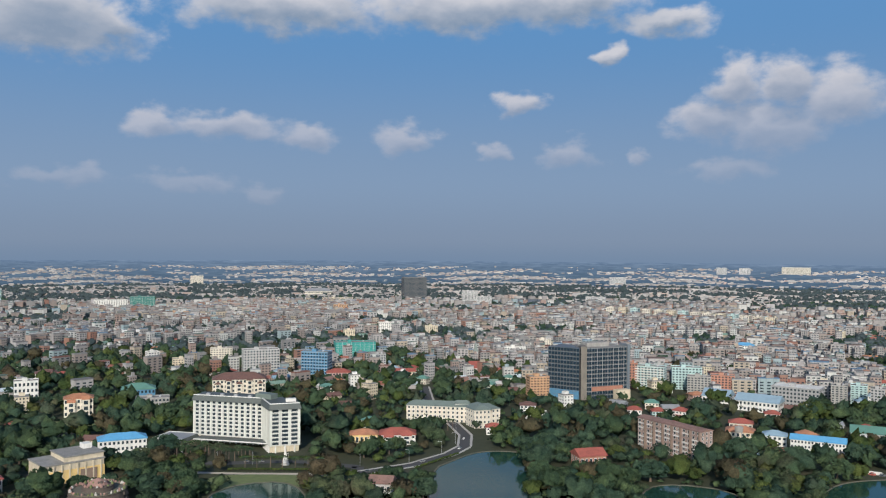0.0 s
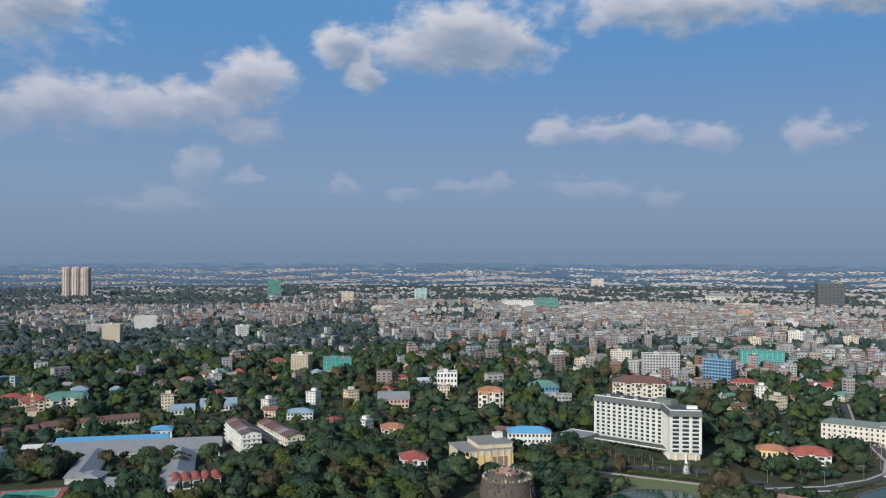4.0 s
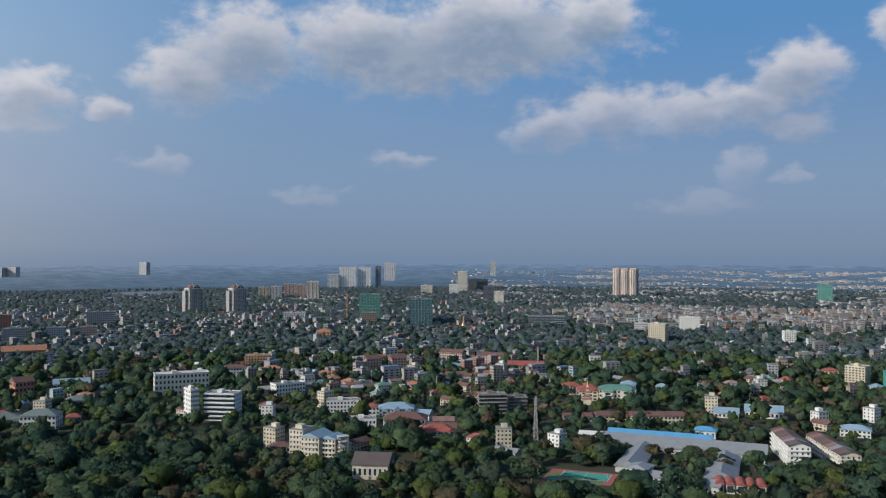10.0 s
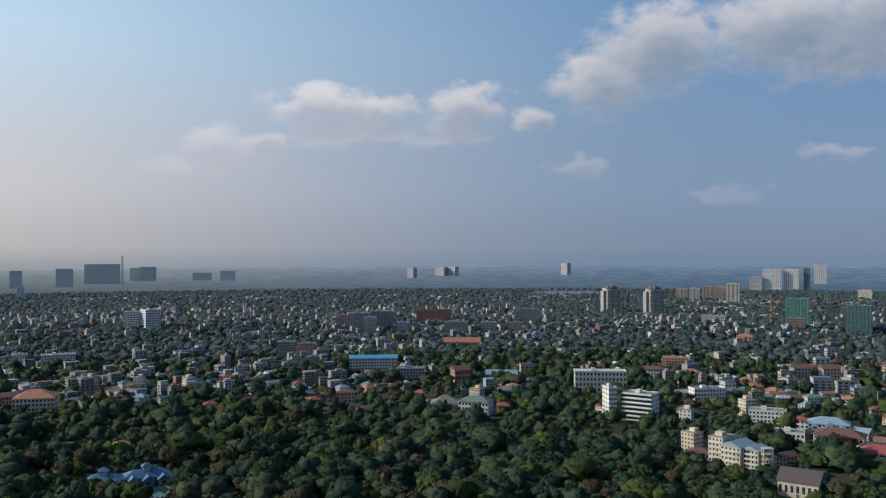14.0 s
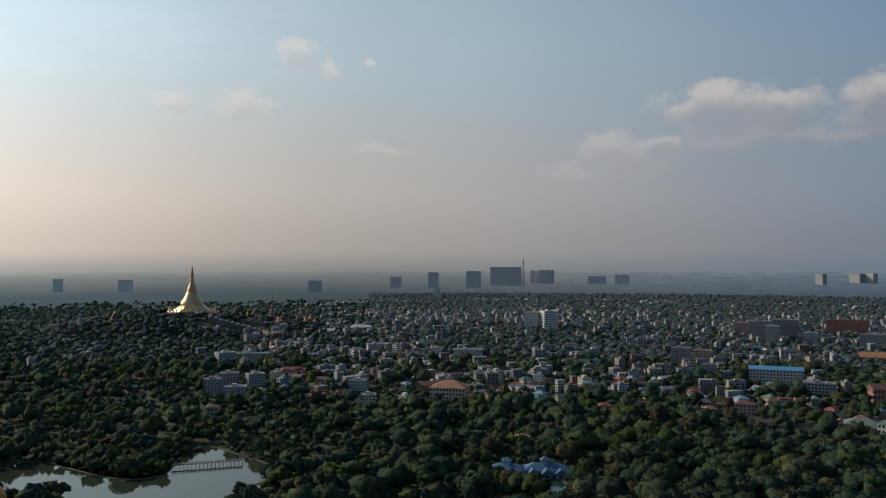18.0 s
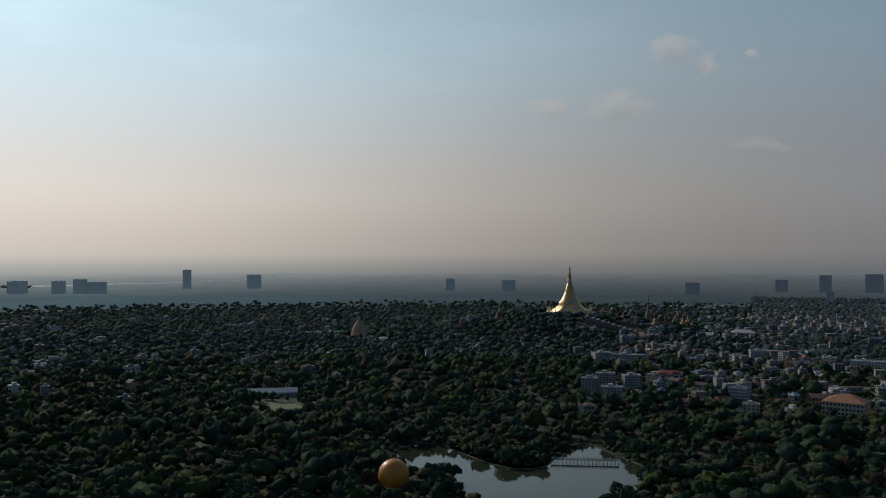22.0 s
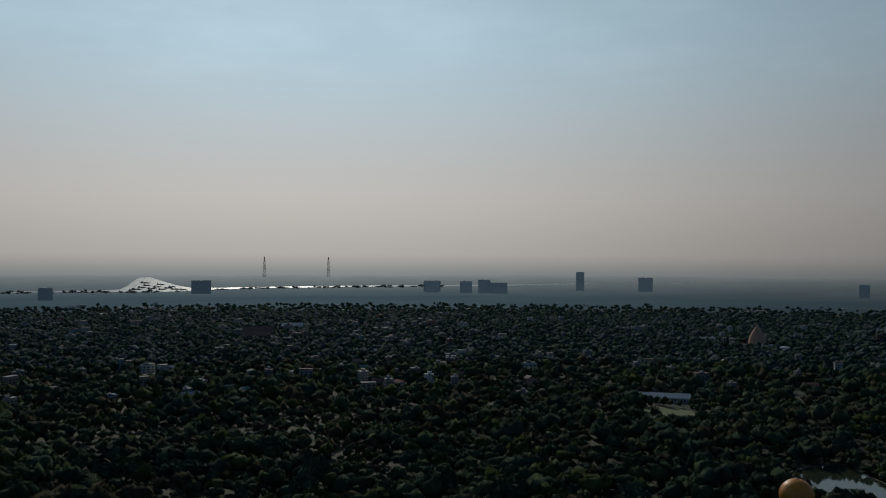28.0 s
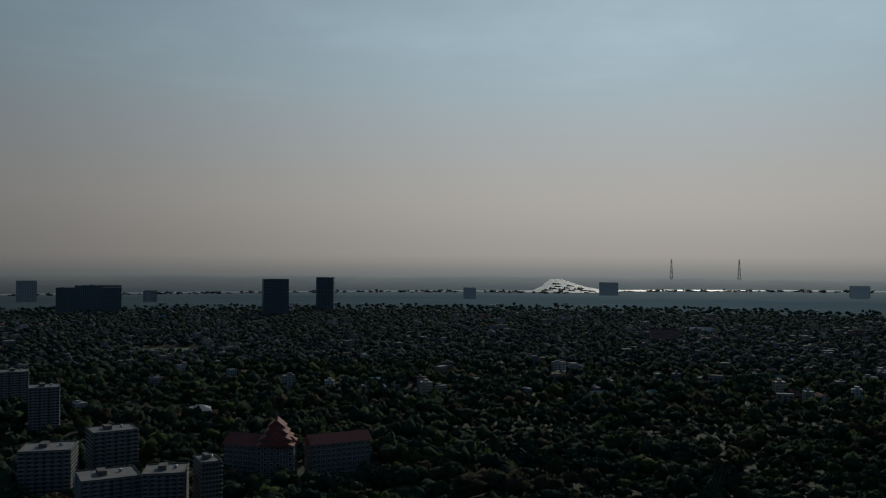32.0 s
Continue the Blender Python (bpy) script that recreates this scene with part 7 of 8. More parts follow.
block("office_tower", 113.82, 4020, 43.8, 72.5, wall="lightgrey", floors=16, deep=30, turn=-9, label="grey tower in the haze")
block("office_tower", 111.18, 4035, 63.9, 77.4, wall="lightgrey", floors=15, deep=30, turn=-9, label="dark tower in the haze", glass="glass")
block("office_tower", 116.29, 4015, 46.7, 51.8, wall="lightgrey", floors=12, deep=30, turn=-9, label="grey tower in the haze")
block("office_tower", 121.57, 3760, 53.5, 48.6, wall="lightgrey", floors=12, deep=30, turn=-9, label="grey block in the haze")
block("apartment_tower", 113.57, 3125, 22.0, 44.3, wall="white", floors=12, deep=24, label="grey tower in the haze")
block("office_tower", 133.26, 3925, 60.1, 49.3, wall="white", floors=12, deep=30, label="grey block in the haze")
block("office_tower", 137.10, 3970, 39.8, 54.0, wall="white", floors=12, deep=30, label="grey block in the haze")
block("apartment_block", 127.25, 1293, 25.7, 19.8, wall="lightgrey", floors=6, bays=8, deep=18, turn=20, label="white apartment block with window grid")
block("apartment_block", 125.56, 1314, 46.2, 15.2, wall="lightgrey", floors=5, bays=12, deep=16, label="long pale apartment block")
block("apartment_block", 126.99, 1053, 22.1, 21.5, wall="grey", floors=7, deep=16, balcony=3, label="grey apartment block with balconies")
block("apartment_block", 126.60, 979, 23.6, 16.3, wall="lightgrey", floors=6, deep=16, balcony=3, label="pale apartment block with balconies")
block("apartment_block", 128.05, 1022, 18.7, 19.5, wall="grey", floors=7, deep=16, label="grey apartment block standing among trees")
block("apartment_block", 125.37, 1041, 19.8, 21.4, wall="grey", floors=7, deep=16, label="grey apartment block standing among trees", turn=15)
block("apartment_block", 124.97, 975, 14.3, 11.3, wall="pink", floors=4, deep=14, label="pinkish apartment block standing among trees")
block("monastery", 123.00, 1153, 31.9, 10.4, wall="white", roof="hip", top="r_red", floors=2, deep=16, label="white monastery hall with red roof tiers", gables=2)
block("house", 121.31, 956, 24.7, 7.4, wall="pink", roof="hip", top="r_brown", floors=2, deep=14, label="pinkish house with a brown roof")
block("apartment_block", 118.78, 1002, 19.7, 16.8, wall="lightgrey", floors=5, bays=10, deep=14, turn=-20, label="pale apartment block standing among trees")
block("apartment_block", 118.09, 928, 16.1, 11.9, wall="cream", floors=4, deep=14, label="cream block beside trees")
block("apartment_block", 117.61, 1396, 27.4, 18.0, wall="lightgrey", floors=6, deep=16, turn=10, label="pale block with tall window bays")
block("office_block", 111.54, 1322, 43.5, 16.9, wall="white", floors=5, deep=20, bays=12, label="white block with arched upper storey")
block("apartment_block", 113.59, 1357, 17.3, 15.7, wall="ivory", floors=5, deep=16, label="ivory block standing among trees")
block("market_hall", 112.73, 971, 39.3, 13.5, wall="cream", roof="hip", top="r_orange", floors=3, deep=30, turn=-12, label="market hall with a broad orange-red roof")
block("house", 114.11, 999, 17.9, 11.5, wall="brick", roof="gable", top="r_brown", floors=3, deep=14, label="house with rust-red roof")
block("hall", 118.54, 1775, 42.4, 13.8, wall="ivory", roof="hip", top="r_white", floors=2, deep=20, label="pale hall with a white roof")
block("hall", 120.53, 1749, 33.9, 9.0, wall="ivory", roof="hip", top="r_white", floors=1, deep=18, label="pale low hall standing among trees")
block("house", 107.97, 738, 11.9, 6.5, wall="brown", roof="hip", top="r_orange", floors=1, deep=12, label="small house with an orange roof")
block("garden_house", 111.40, 753, 23.7, 4.8, wall="grey", roof="gable", top="r_green", floors=1, deep=12, label="low roof among trees")
block("house", 128.05, 900, 11.0, 8.4, wall="grey", roof="hip", top="r_brown", floors=2, deep=12, label="dark house by the trees")
block("monastery", 145.45, 1770, 68.5, 9.1, wall="white", roof="flat", floors=1, deep=14, label="low pale wall building beside a stupa")
block("shrine", 141.51, 1585, 14.4, 12.3, wall="white", roof="hip", top="r_white", floors=2, deep=10, label="small white shrine standing among trees")
block("market_hall", 148.73, 1017, 56.8, 5.2, wall="white", roof="gable", top="r_white", floors=1, deep=16, label="row of white stalls along a road")
# white paint lightens these backlit towers as haze would
block("office_tower", 154.01, 4184, 38.9, 87.4, wall="white", floors=18, deep=28, label="dark tower against the haze")
block("office_tower", 149.86, 4168, 66.1, 63.8, wall="white", floors=12, deep=36, label="dark block against the haze")
block("office_block", 163.70, 4020, 67.1, 52.7, wall="white", floors=8, deep=50, label="dark block against the river")
block("office_block", 161.46, 3985, 54.8, 53.1, wall="white", floors=8, deep=50, label="dark block against the river")
block("office_block", 160.26, 3965, 55.4, 60.5, wall="white", floors=9, deep=40, label="dark block against the river")
block("office_block", 159.30, 3950, 76.7, 48.6, wall="white", floors=7, deep=40, label="dark block against the river")
block("office_tower", 200.24, 2446, 68.7, 103.6, wall="slate", floors=26, bays=16, deep=44, turn=6, label="tall dark office tower", extra=False, glass="glass")
block("office_tower", 197.03, 2692, 52.4, 103.2, wall="slate", floors=26, bays=12, deep=40, turn=-6, label="tall dark office tower", extra=False, glass="glass")
block("office_tower", 214.94, 3440, 66.9, 76.2, wall="lightgrey", floors=16, bays=12, deep=40, label="dark office tower standing among trees", glass="glass")
block("office_tower", 212.82, 2615, 48.2, 77.3, wall="slate", floors=14, bays=10, deep=40, label="dark tower with a rounded top", glass="glass")
block("office_tower", 210.96, 2814, 129.8, 77.4, wall="slate", floors=16, bays=24, deep=60, label="broad dark office slab", glass="glass")
block("office_tower", 210.20, 2681, 51.4, 74.3, wall="slate", floors=14, bays=12, deep=40, label="dark office tower with a spire", glass="glass")
block("office_tower", 207.95, 3323, 48.2, 42.7, wall="lightgrey", floors=10, deep=40, label="dark block before the river")
block("office_block", 187.57, 3558, 50.6, 46.0, wall="lightgrey", floors=8, deep=40, label="dark block before the river")
block("office_block", 178.53, 3955, 83.8, 57.5, wall="lightgrey", floors=10, deep=50, label="dark block before the bright river")
block("office_block", 163.70, 4095, 79.6, 47.4, wall="lightgrey", floors=8, deep=50, label="dark block before the river")
block("apartment_tower", 215.52, 1056, 27.2, 36.3, wall="umber", floors=14, deep=30, label="grey apartment tower standing among trees", balcony=3, ledge="grey")
block("apartment_tower", 213.91, 878, 25.5, 41.8, wall="umber", floors=16, deep=26, label="grey slab tower standing among trees", balcony=3, ledge="grey")
block("condominium", 210.09, 684, 31.5, 34.5, wall="umber", floors=12, bays=7, deep=26, turn=12, balcony=4, label="tall grey condominium with balconies", plain_windows=True, ledge="grey")
block("condominium", 213.64, 640, 32.3, 33.1, wall="umber", floors=12, bays=7, deep=30, turn=-10, balcony=6, label="stepped grey condominium with roof terraces", plain_windows=True, ledge="grey")
block("condominium", 210.31, 574, 34.1, 27.0, wall="umber", floors=11, bays=7, deep=30, turn=8, balcony=6, label="grey condominium with roof terraces", plain_windows=True, ledge="grey")
block("condominium", 206.92, 561, 24.9, 30.4, wall="umber", floors=12, bays=6, deep=26, turn=-6, balcony=5, label="grey condominium with wavy balconies", ledge="concrete", plain_windows=True)
block("condominium", 204.40, 553, 12.1, 37.2, wall="umber", floors=14, bays=6, deep=22, turn=14, label="grey condominium tower with ledges", ledge="concrete", plain_windows=True)
block("house", 204.93, 901, 24.2, 9.5, wall="umber", roof="hip", top="r_white", floors=2, deep=20, label="pale-roofed hall among trees", ledge="grey")
block("market_hall", 174.96, 1834, 61.0, 11.4, wall="umber", roof="gable", top="r_brown", floors=2, deep=30, label="market sheds with rust-red roofs", group="market sheds", ledge="grey")
block("market_hall", 175.05, 1733, 52.5, 10.8, wall="umber", roof="gable", top="r_brown", floors=2, deep=26, label="market sheds with rust-red roofs", group="market sheds", ledge="grey")
block("market_hall", 172.80, 1968, 46.7, 9.7, wall="lightgrey", roof="gable", top="r_white", floors=2, deep=26, label="pale market shed standing among trees", group="market sheds")
block("house", 71.22, 695, 14.9, 5.3, wall="cream", roof="hip", top="r_brown", floors=1, deep=12, label="low house with a brown roof among trees")
block("house", 65.42, 844, 17.4, 7.4, wall="white", roof="hip", top="r_red", floors=2, deep=12, label="white house with a small red roof")
block("house", 61.92, 815, 14.9, 6.0, wall="white", roof="gable", top="r_pale", floors=2, deep=12, turn=-20, label="white house with a pale green roof")
block("house", 60.61, 782, 18.0, 5.7, wall="white", roof="gable", top="r_rust", floors=2, deep=12, label="white house with a rusty roof")
block("shrine", 58.80, 889, 9.0, 8.6, wall="yellow", floors=2, deep=6, roof="hip", top="r_orange", label="small yellow gilded shrine among trees")
block("house", 58.55, 1188, 23.3, 7.2, wall="white", roof="hip", top="r_pale", floors=2, deep=14, label="white house under a pale blue roof")
block("shed", 56.41, 672, 19.6, 4.0, wall="white", roof="gable", top="r_grey", floors=1, deep=10, turn=-30, label="low sheds with pale roofs beside the lane")

# a row of matching apartment blocks beyond the dense town
for k in range(14):
    block("apartment_block", -11.0 - 0.75 * k, 1990 - 14 * k, 17, 23, 22, -14, ("ivory", "cream", "turquoise", "ivory")[k % 4], floors=7, bays=4,
          label="one of a row of pale apartment blocks with gaps between", group="row of apartment blocks", extra=(k % 2 == 0))


# ---------------------------------------------------------------- scattered houses
def taken(x, y, margin=0.0):
    """Which of the places x, y (arrays) lie on ground already taken or on water."""
    hit = np.zeros(len(x), bool)
    for cx, cy, c, s, w, d in TAKEN:
        dx, dy = x - cx, y - cy
        hit |= (np.abs(dx * c + dy * s) < w + margin) & (np.abs(-dx * s + dy * c) < d + margin)
    for poly in WET:
        inside = np.zeros(len(x), bool)
        for (ax, ay), (bx, by) in zip(poly, poly[1:] + poly[:1]):
            if ay != by:
                inside ^= ((ay > y) != (by > y)) & (x < (bx - ax) * (y - ay) / (by - ay) + ax)
        hit |= inside
    r, b = np.hypot(x, y), np.degrees(np.arctan2(-x, y)) % 360
    a, n, f = np.array(REACH).T
    hit |= (b > 147) & (b < 220) & (r > np.interp(b, a, n) - 110) & (r < np.interp(b, a, f) + 400)
    return hit


rng = np.random.default_rng(11)


def bearings(x, y):
    b = np.degrees(np.arctan2(-x, y))
    return np.where(b < -100, b + 360, b)


def town(b, d):
    """How much of the ground is built on, by bearing and distance."""
    t = np.full(b.shape, 0.06)
    east = b < 30
    edge = np.clip(1190 + 16 * b, 900, 1450)
    t = np.where(east & (d > 760), 0.24, t)
    t = np.where(east & (d > edge), 0.80, t)
    t = np.where(east & (d >= 2130), 0.60, t)
    mid = (b >= 30) & (b < 52)
    t = np.where(mid & (d > 750), 0.13, t)
    t = np.where(mid & (d > 1650) & (d < 2400), 0.50, t)
    t = np.where(mid & (d >= 2400), 0.58, t)
    t = np.where((b >= 52) & (b < 70) & (d > 750), 0.16, t)
    t = np.where((b >= 52) & (b < 70) & (d > 2300), 0.45, t)
    t = np.where((b >= 54) & (b < 100) & (d > 900) & (d < 1300), 0.27, t)
    t = np.where((b >= 70) & (b < 126) & (d > 800), 0.20, t)
    t = np.where((b >= 84) & (b < 126) & (d > 980) & (d < 1900), 0.24, t)
    t = np.where((b >= 70) & (b < 126) & (d > 1900), 0.32, t)
    t = np.where((b >= 106) & (b < 135) & (d > 900) & (d < 1500), 0.34, t)
    t = np.where((b >= 100) & (d < 860), 0.0, t)
    t = np.where((b >= 126) & (b < 160), 0.03, t)
    t = np.where((b >= 126) & (b < 160) & (d > 2300), 0.04, t)
    t = np.where((b >= 160) & (d > 1700), 0.06, t)
    t = np.where((b >= 118) & (d > 2900), 0.012, t)
    t = np.where((b >= 60) & (d > 3150), 0.0, t)
    t = np.where((b >= 75) & (b < 100) & (d < 860), 0.0, t)
    x, y = -np.sin(np.radians(b)) * d, np.cos(np.radians(b)) * d
    wave = np.sin(x / 71 + 2 * np.sin(y / 190)) * np.sin(y / 63 + 2 * np.sin(x / 170)) + 0.7 * np.sin(x / 233 + y / 310) * np.sin(y / 201 - x / 400)
    t = t * np.clip(0.9 + 0.75 * wave, 0.12, 1.35)
    t = np.where((b > 96) & (d < 900), 0.0, t)
    return np.where((b < -34) | (b > 224), 0.03, np.minimum(t, 0.9))


def scatter(d0, d1, gap):
    """Places on a jittered grid between two distances."""
    g = np.arange(-d1, d1, gap)
    x, y = [q.ravel() for q in np.meshgrid(g, g)]
    x, y = x + rng.uniform(-0.42, 0.42, x.size) * gap, y + rng.uniform(-0.42, 0.42, y.size) * gap
    d = np.hypot(x, y)
    b = bearings(x, y)
    k = (d > d0) & (d < d1) & (b > -33) & (b < 223)
    return x[k], y[k], d[k], b[k]


def small_houses():
    kinds = []
    for n, (wall, top, w, dp, fl, rf, lb) in enumerate((
            ("white", "r_red", 13, 10, 2, "hip", "white two-storey house with a red tiled roof"), ("cream", "r_brown", 15, 10, 2, "gable", "cream house with a rusty brown gable roof"),
            ("white", "r_pale", 12, 11, 2, "hip", "white house with a pale blue sheet roof"), ("pink", "r_orange", 14, 11, 2, "hip", "pink house under an orange roof"),
            ("ivory", "r_green", 13, 10, 2, "hip", "ivory house with a faded green roof"), ("lightgrey", "r_grey", 16, 10, 1, "gable", "low grey house with a grey sheet roof"),
            ("white", "r_flat", 11, 11, 4, "flat", "white four-storey house with a flat roof terrace"), ("cream", "r_flat", 12, 12, 5, "flat", "cream apartment house with a flat roof"),
            ("grey", "r_brown", 16, 9, 1, "gable", "weathered low house with a brown roof"), ("turquoise", "r_red", 12, 10, 2, "hip", "pale turquoise house with a red roof"))):
        ob = new("house")
        tagged(ob, lb, "house", "town houses")
        h = 3.2 * fl
        part("wall", Shape().box(-w / 2, -dp / 2, -2, w / 2, dp / 2, h), wall, ob)
        s = Shape()
        for f in range(fl):
            for tn, span, off in ((0, w, dp / 2), (90, dp, w / 2), (-90, dp, w / 2), (180, w, dp / 2)):
                m = max(2, round(span / 3.4))
                c, q = math.cos(radians(tn)), math.sin(radians(tn))
                facade(ob, span, q * off, -c * off, tn, 0, 3.2, fl, m, 1.4, 1.4, False, "glass", s) if f == 0 else None
        tagged(part("glazing", s, "glass", ob), kind="stuff")
        if rf == "flat":
            part("roof", Shape().box(-w / 2 - 0.3, -dp / 2 - 0.3, h, w / 2 + 0.3, dp / 2 + 0.3, h + 0.35), top, ob)
            part("roof_room", Shape().box(-2, -1, h + 0.35, 3, 4, h + 3), wall, ob)
        else:
            part("roof", Shape().roof(-w / 2, -dp / 2, w / 2, dp / 2, h, 3.0, 0.9 if rf == "hip" else 0, 0.9), top, ob)
            part("porch_roof", Shape().box(-3, -dp / 2 - 2.6, 2.7, 3, -dp / 2 - 0.02, 2.95), top, ob)
        kinds.append(ob)
    x, y, d, b = scatter(640, 1120, 27)
    k = (~taken(x, y, 4)) & (rng.random(x.size) < town(b, d) * 0.8)
    x, y, b = x[k], y[k], b[k]
    order = rng.permutation(len(x))[:300]
    for n, i in enumerate(order):
        m = pose(x[i], y[i], lift(x[i], y[i]), 0, 0, b[i] + rng.uniform(-50, 50))
        if n < len(kinds):
            kinds[n].matrix_basis = m
        else:
            copy_thing(kinds[int(rng.integers(len(kinds)))], m)
        c, s = math.cos(radians(b[i])), math.sin(radians(b[i]))
        TAKEN.append((x[i] + s * 3, y[i] - c * 3, c, s, 10, 11))


small_houses()


# ---------------------------------------------------------------- the dense town, joined
def boxes(name, arr, mat, label, category):
    """Many upright boxes in one mesh: columns x, y, z0, width, depth, height, turn."""
    a = np.asarray(arr, float)
    n = len(a)
    cx = np.array([-0.5, 0.5, 0.5, -0.5] * 2)
    cy = np.array([-0.5, -0.5, 0.5, 0.5] * 2)
    cz = np.array([0, 0, 0, 0, 1, 1, 1, 1.0])
    lx, ly = a[:, 3:4] * cx, a[:, 4:5] * cy
    c, s = np.cos(a[:, 6:7]), np.sin(a[:, 6:7])
    v = np.stack([a[:, 0:1] + lx * c - ly * s, a[:, 1:2] + lx * s + ly * c, a[:, 2:3] + a[:, 5:6] * cz], 2).reshape(-1, 3)
    q = np.array([(4, 5, 6, 7), (0, 1, 5, 4), (1, 2, 6, 5), (2, 3, 7, 6), (3, 0, 4, 7)])
    f = (np.arange(n)[:, None, None] * 8 + q).reshape(-1, 4)
    return heap(name, v, f, mat, label, category)


def heap(name, v, f, mat, label, category):
    me = bpy.data.meshes.new(name)
    me.vertices.add(len(v))
    me.vertices.foreach_set("co", v.astype(np.float32).ravel())
    me.loops.add(f.size)
    me.loops.foreach_set("vertex_index", f.astype(np.int32).ravel())
    me.polygons.add(len(f))
    me.polygons.foreach_set("loop_start", np.arange(0, f.size, f.shape[1], dtype=np.int32))
    me.update(calc_edges=True)
    me.polygons.foreach_set("use_smooth", np.full(len(f), category == "trees"))
    me.materials.append(M[mat])
    return tagged(new(name, me), label, category, kind="stuff")


M["quarter_gable"] = colony("town_gables", [(0.0, (0.30, 0.11, 0.08)), (0.22, (0.20, 0.12, 0.10)), (0.40, (0.36, 0.34, 0.32)), (0.55, (0.24, 0.38, 0.50)), (0.64, (0.50, 0.49, 0.47)), (0.76, (0.44, 0.19, 0.09)), (0.86, (0.17, 0.27, 0.22)), (0.93, (0.45, 0.53, 0.58))], 0.5)
LIFT = np.vectorize(lift)
BUILT = []


def dense_town():
    walls, roofs, pitched, panes, far_walls = [], [], [], [], []
    for d0, d1, gap, w0, w1, h0, h1 in ((960, 1500, 14, 7, 13, 9, 22), (1500, 2350, 13.5, 7, 13, 9, 22), (2350, 3300, 17, 7, 17, 5, 12), (3300, 4700, 24, 6, 18, 3, 6.5)):
        x, y, d, b = scatter(d0, d1, gap)
        crowd = town(b, d)
        if d0 > 2300:
            lane = np.sin(d / 61 + 2.3 * np.sin(b / 5.1) + 1.3 * np.sin(b / 1.9)) + 0.8 * np.sin(b / 1.3 + d / 170) * np.sin(d / 143 + b / 3.7)
            crowd = crowd * np.clip(0.45 + 1.2 * lane, 0.10, 1.6)
        k = (~taken(x, y, 2)) & (rng.random(x.size) < crowd)
        x, y, d, b = x[k], y[k], d[k], b[k]
        n = len(x)
        z = LIFT(x, y)
        w, dp = rng.uniform(w0, w1, n) * rng.choice((1.0, 1.0, 1.7), n), rng.uniform(w0, w1, n) * 0.85
        h = rng.uniform(h0, h1, n) ** 1.0
        low = rng.random(n) < np.where(town(b, d) > 0.5, 0.14, 0.60)
        h = h * np.where(b > 40, 0.85, 1.0)
        h = np.where(low, rng.uniform(3.5, 7.5, n) if d0 < 3000 else rng.uniform(2.5, 4, n), h)
        turn = np.radians(12 * np.round(b / 12) + np.round(rng.normal(0, 0.45, n)) * 14 + np.where(b < 30, 18, 26) + 14 * np.sin(x / 310) * np.sin(y / 270))
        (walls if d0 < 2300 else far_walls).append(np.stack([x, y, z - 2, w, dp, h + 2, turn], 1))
        flat_ = (~low | (rng.random(n) < 0.25) | (d > 3000))
        if d0 > 2300:
            continue
        roofs.append(np.stack([x, y, z + h, w + 0.5, dp + 0.5, rng.uniform(0.3, 1.2, n), turn], 1)[flat_])
        pitched.append(np.stack([x, y, z + h, np.maximum(w, dp) + 1.6, np.minimum(w, dp) + 1.6, rng.uniform(1.8, 3.4, n), turn + np.where(dp > w, np.pi / 2, 0)], 1)[~flat_])
        e = (rng.random(n) < 0.6) & flat_ & (d < 3000)
        c, s = np.cos(turn), np.sin(turn)
        ox, oy = rng.uniform(-0.25, 0.25, n) * w, rng.uniform(-0.25, 0.25, n) * dp
        walls.append(np.stack([x + ox * c - oy * s, y + ox * s + oy * c, z + h, w * 0.35, dp * 0.4, rng.uniform(2, 4, n), turn], 1)[e])
        BUILT.append(np.stack([x, y, w, dp], 1))
        if d0 < 2000:
            for i in np.nonzero((d < 1850) & ~low)[0]:
                fl, m = int(h[i] / 3.2), 3
                for f in range(fl):
                    for q in range(m):
                        u = ((q + 0.5) / m - 0.5) * w[i]
                        v = -dp[i] / 2
                        panes.append((x[i] + u * c[i] - v * s[i], y[i] + u * s[i] + v * c[i], z[i] + f * 3.2 + 0.9, w[i] / m * 0.5, 0.3, 1.5, turn[i]))
                    u = -w[i] / 2 if (i % 2) else w[i] / 2
                    panes.append((x[i] + u * c[i], y[i] + u * s[i], z[i] + f * 3.2 + 0.9, 0.3, dp[i] * 0.6, 1.4, turn[i]))
    boxes("far_town", np.concatenate(far_walls), "quarter_hazed", "far pale buildings scattered to the horizon", "buildings")
    boxes("town_buildings", np.concatenate(walls), "quarter", "dense town of weathered white and grey concrete buildings", "buildings")
    boxes("town_roofs", np.concatenate(roofs), "quarter_roof", "flat and rusty roofs of the dense town", "roofs")
    a = np.concatenate(pitched)
    u = np.array([(-0.5, -0.5, 0), (0.5, -0.5, 0), (0.5, 0.5, 0), (-0.5, 0.5, 0), (-0.5, 0, 1), (0.5, 0, 1)])
    lx, ly = a[:, 3:4] * u[:, 0], a[:, 4:5] * u[:, 1]
    co, si = np.cos(a[:, 6:7]), np.sin(a[:, 6:7])
    v = np.stack([a[:, 0:1] + lx * co - ly * si, a[:, 1:2] + lx * si + ly * co, a[:, 2:3] + a[:, 5:6] * u[:, 2]], 2).reshape(-1, 3)
    q = np.array([(0, 1, 5), (0, 5, 4), (2, 3, 4), (2, 4, 5), (1, 2, 5), (3, 0, 4)])
    heap("town_gable_roofs", v, (np.arange(len(a))[:, None, None] * 6 + q).reshape(-1, 3), "quarter_gable", "pitched red, brown and blue roofs of the town", "roofs")
    boxes("town_windows", np.array(panes), "glass", "dark window openings of the dense town", "windows")


dense_town()


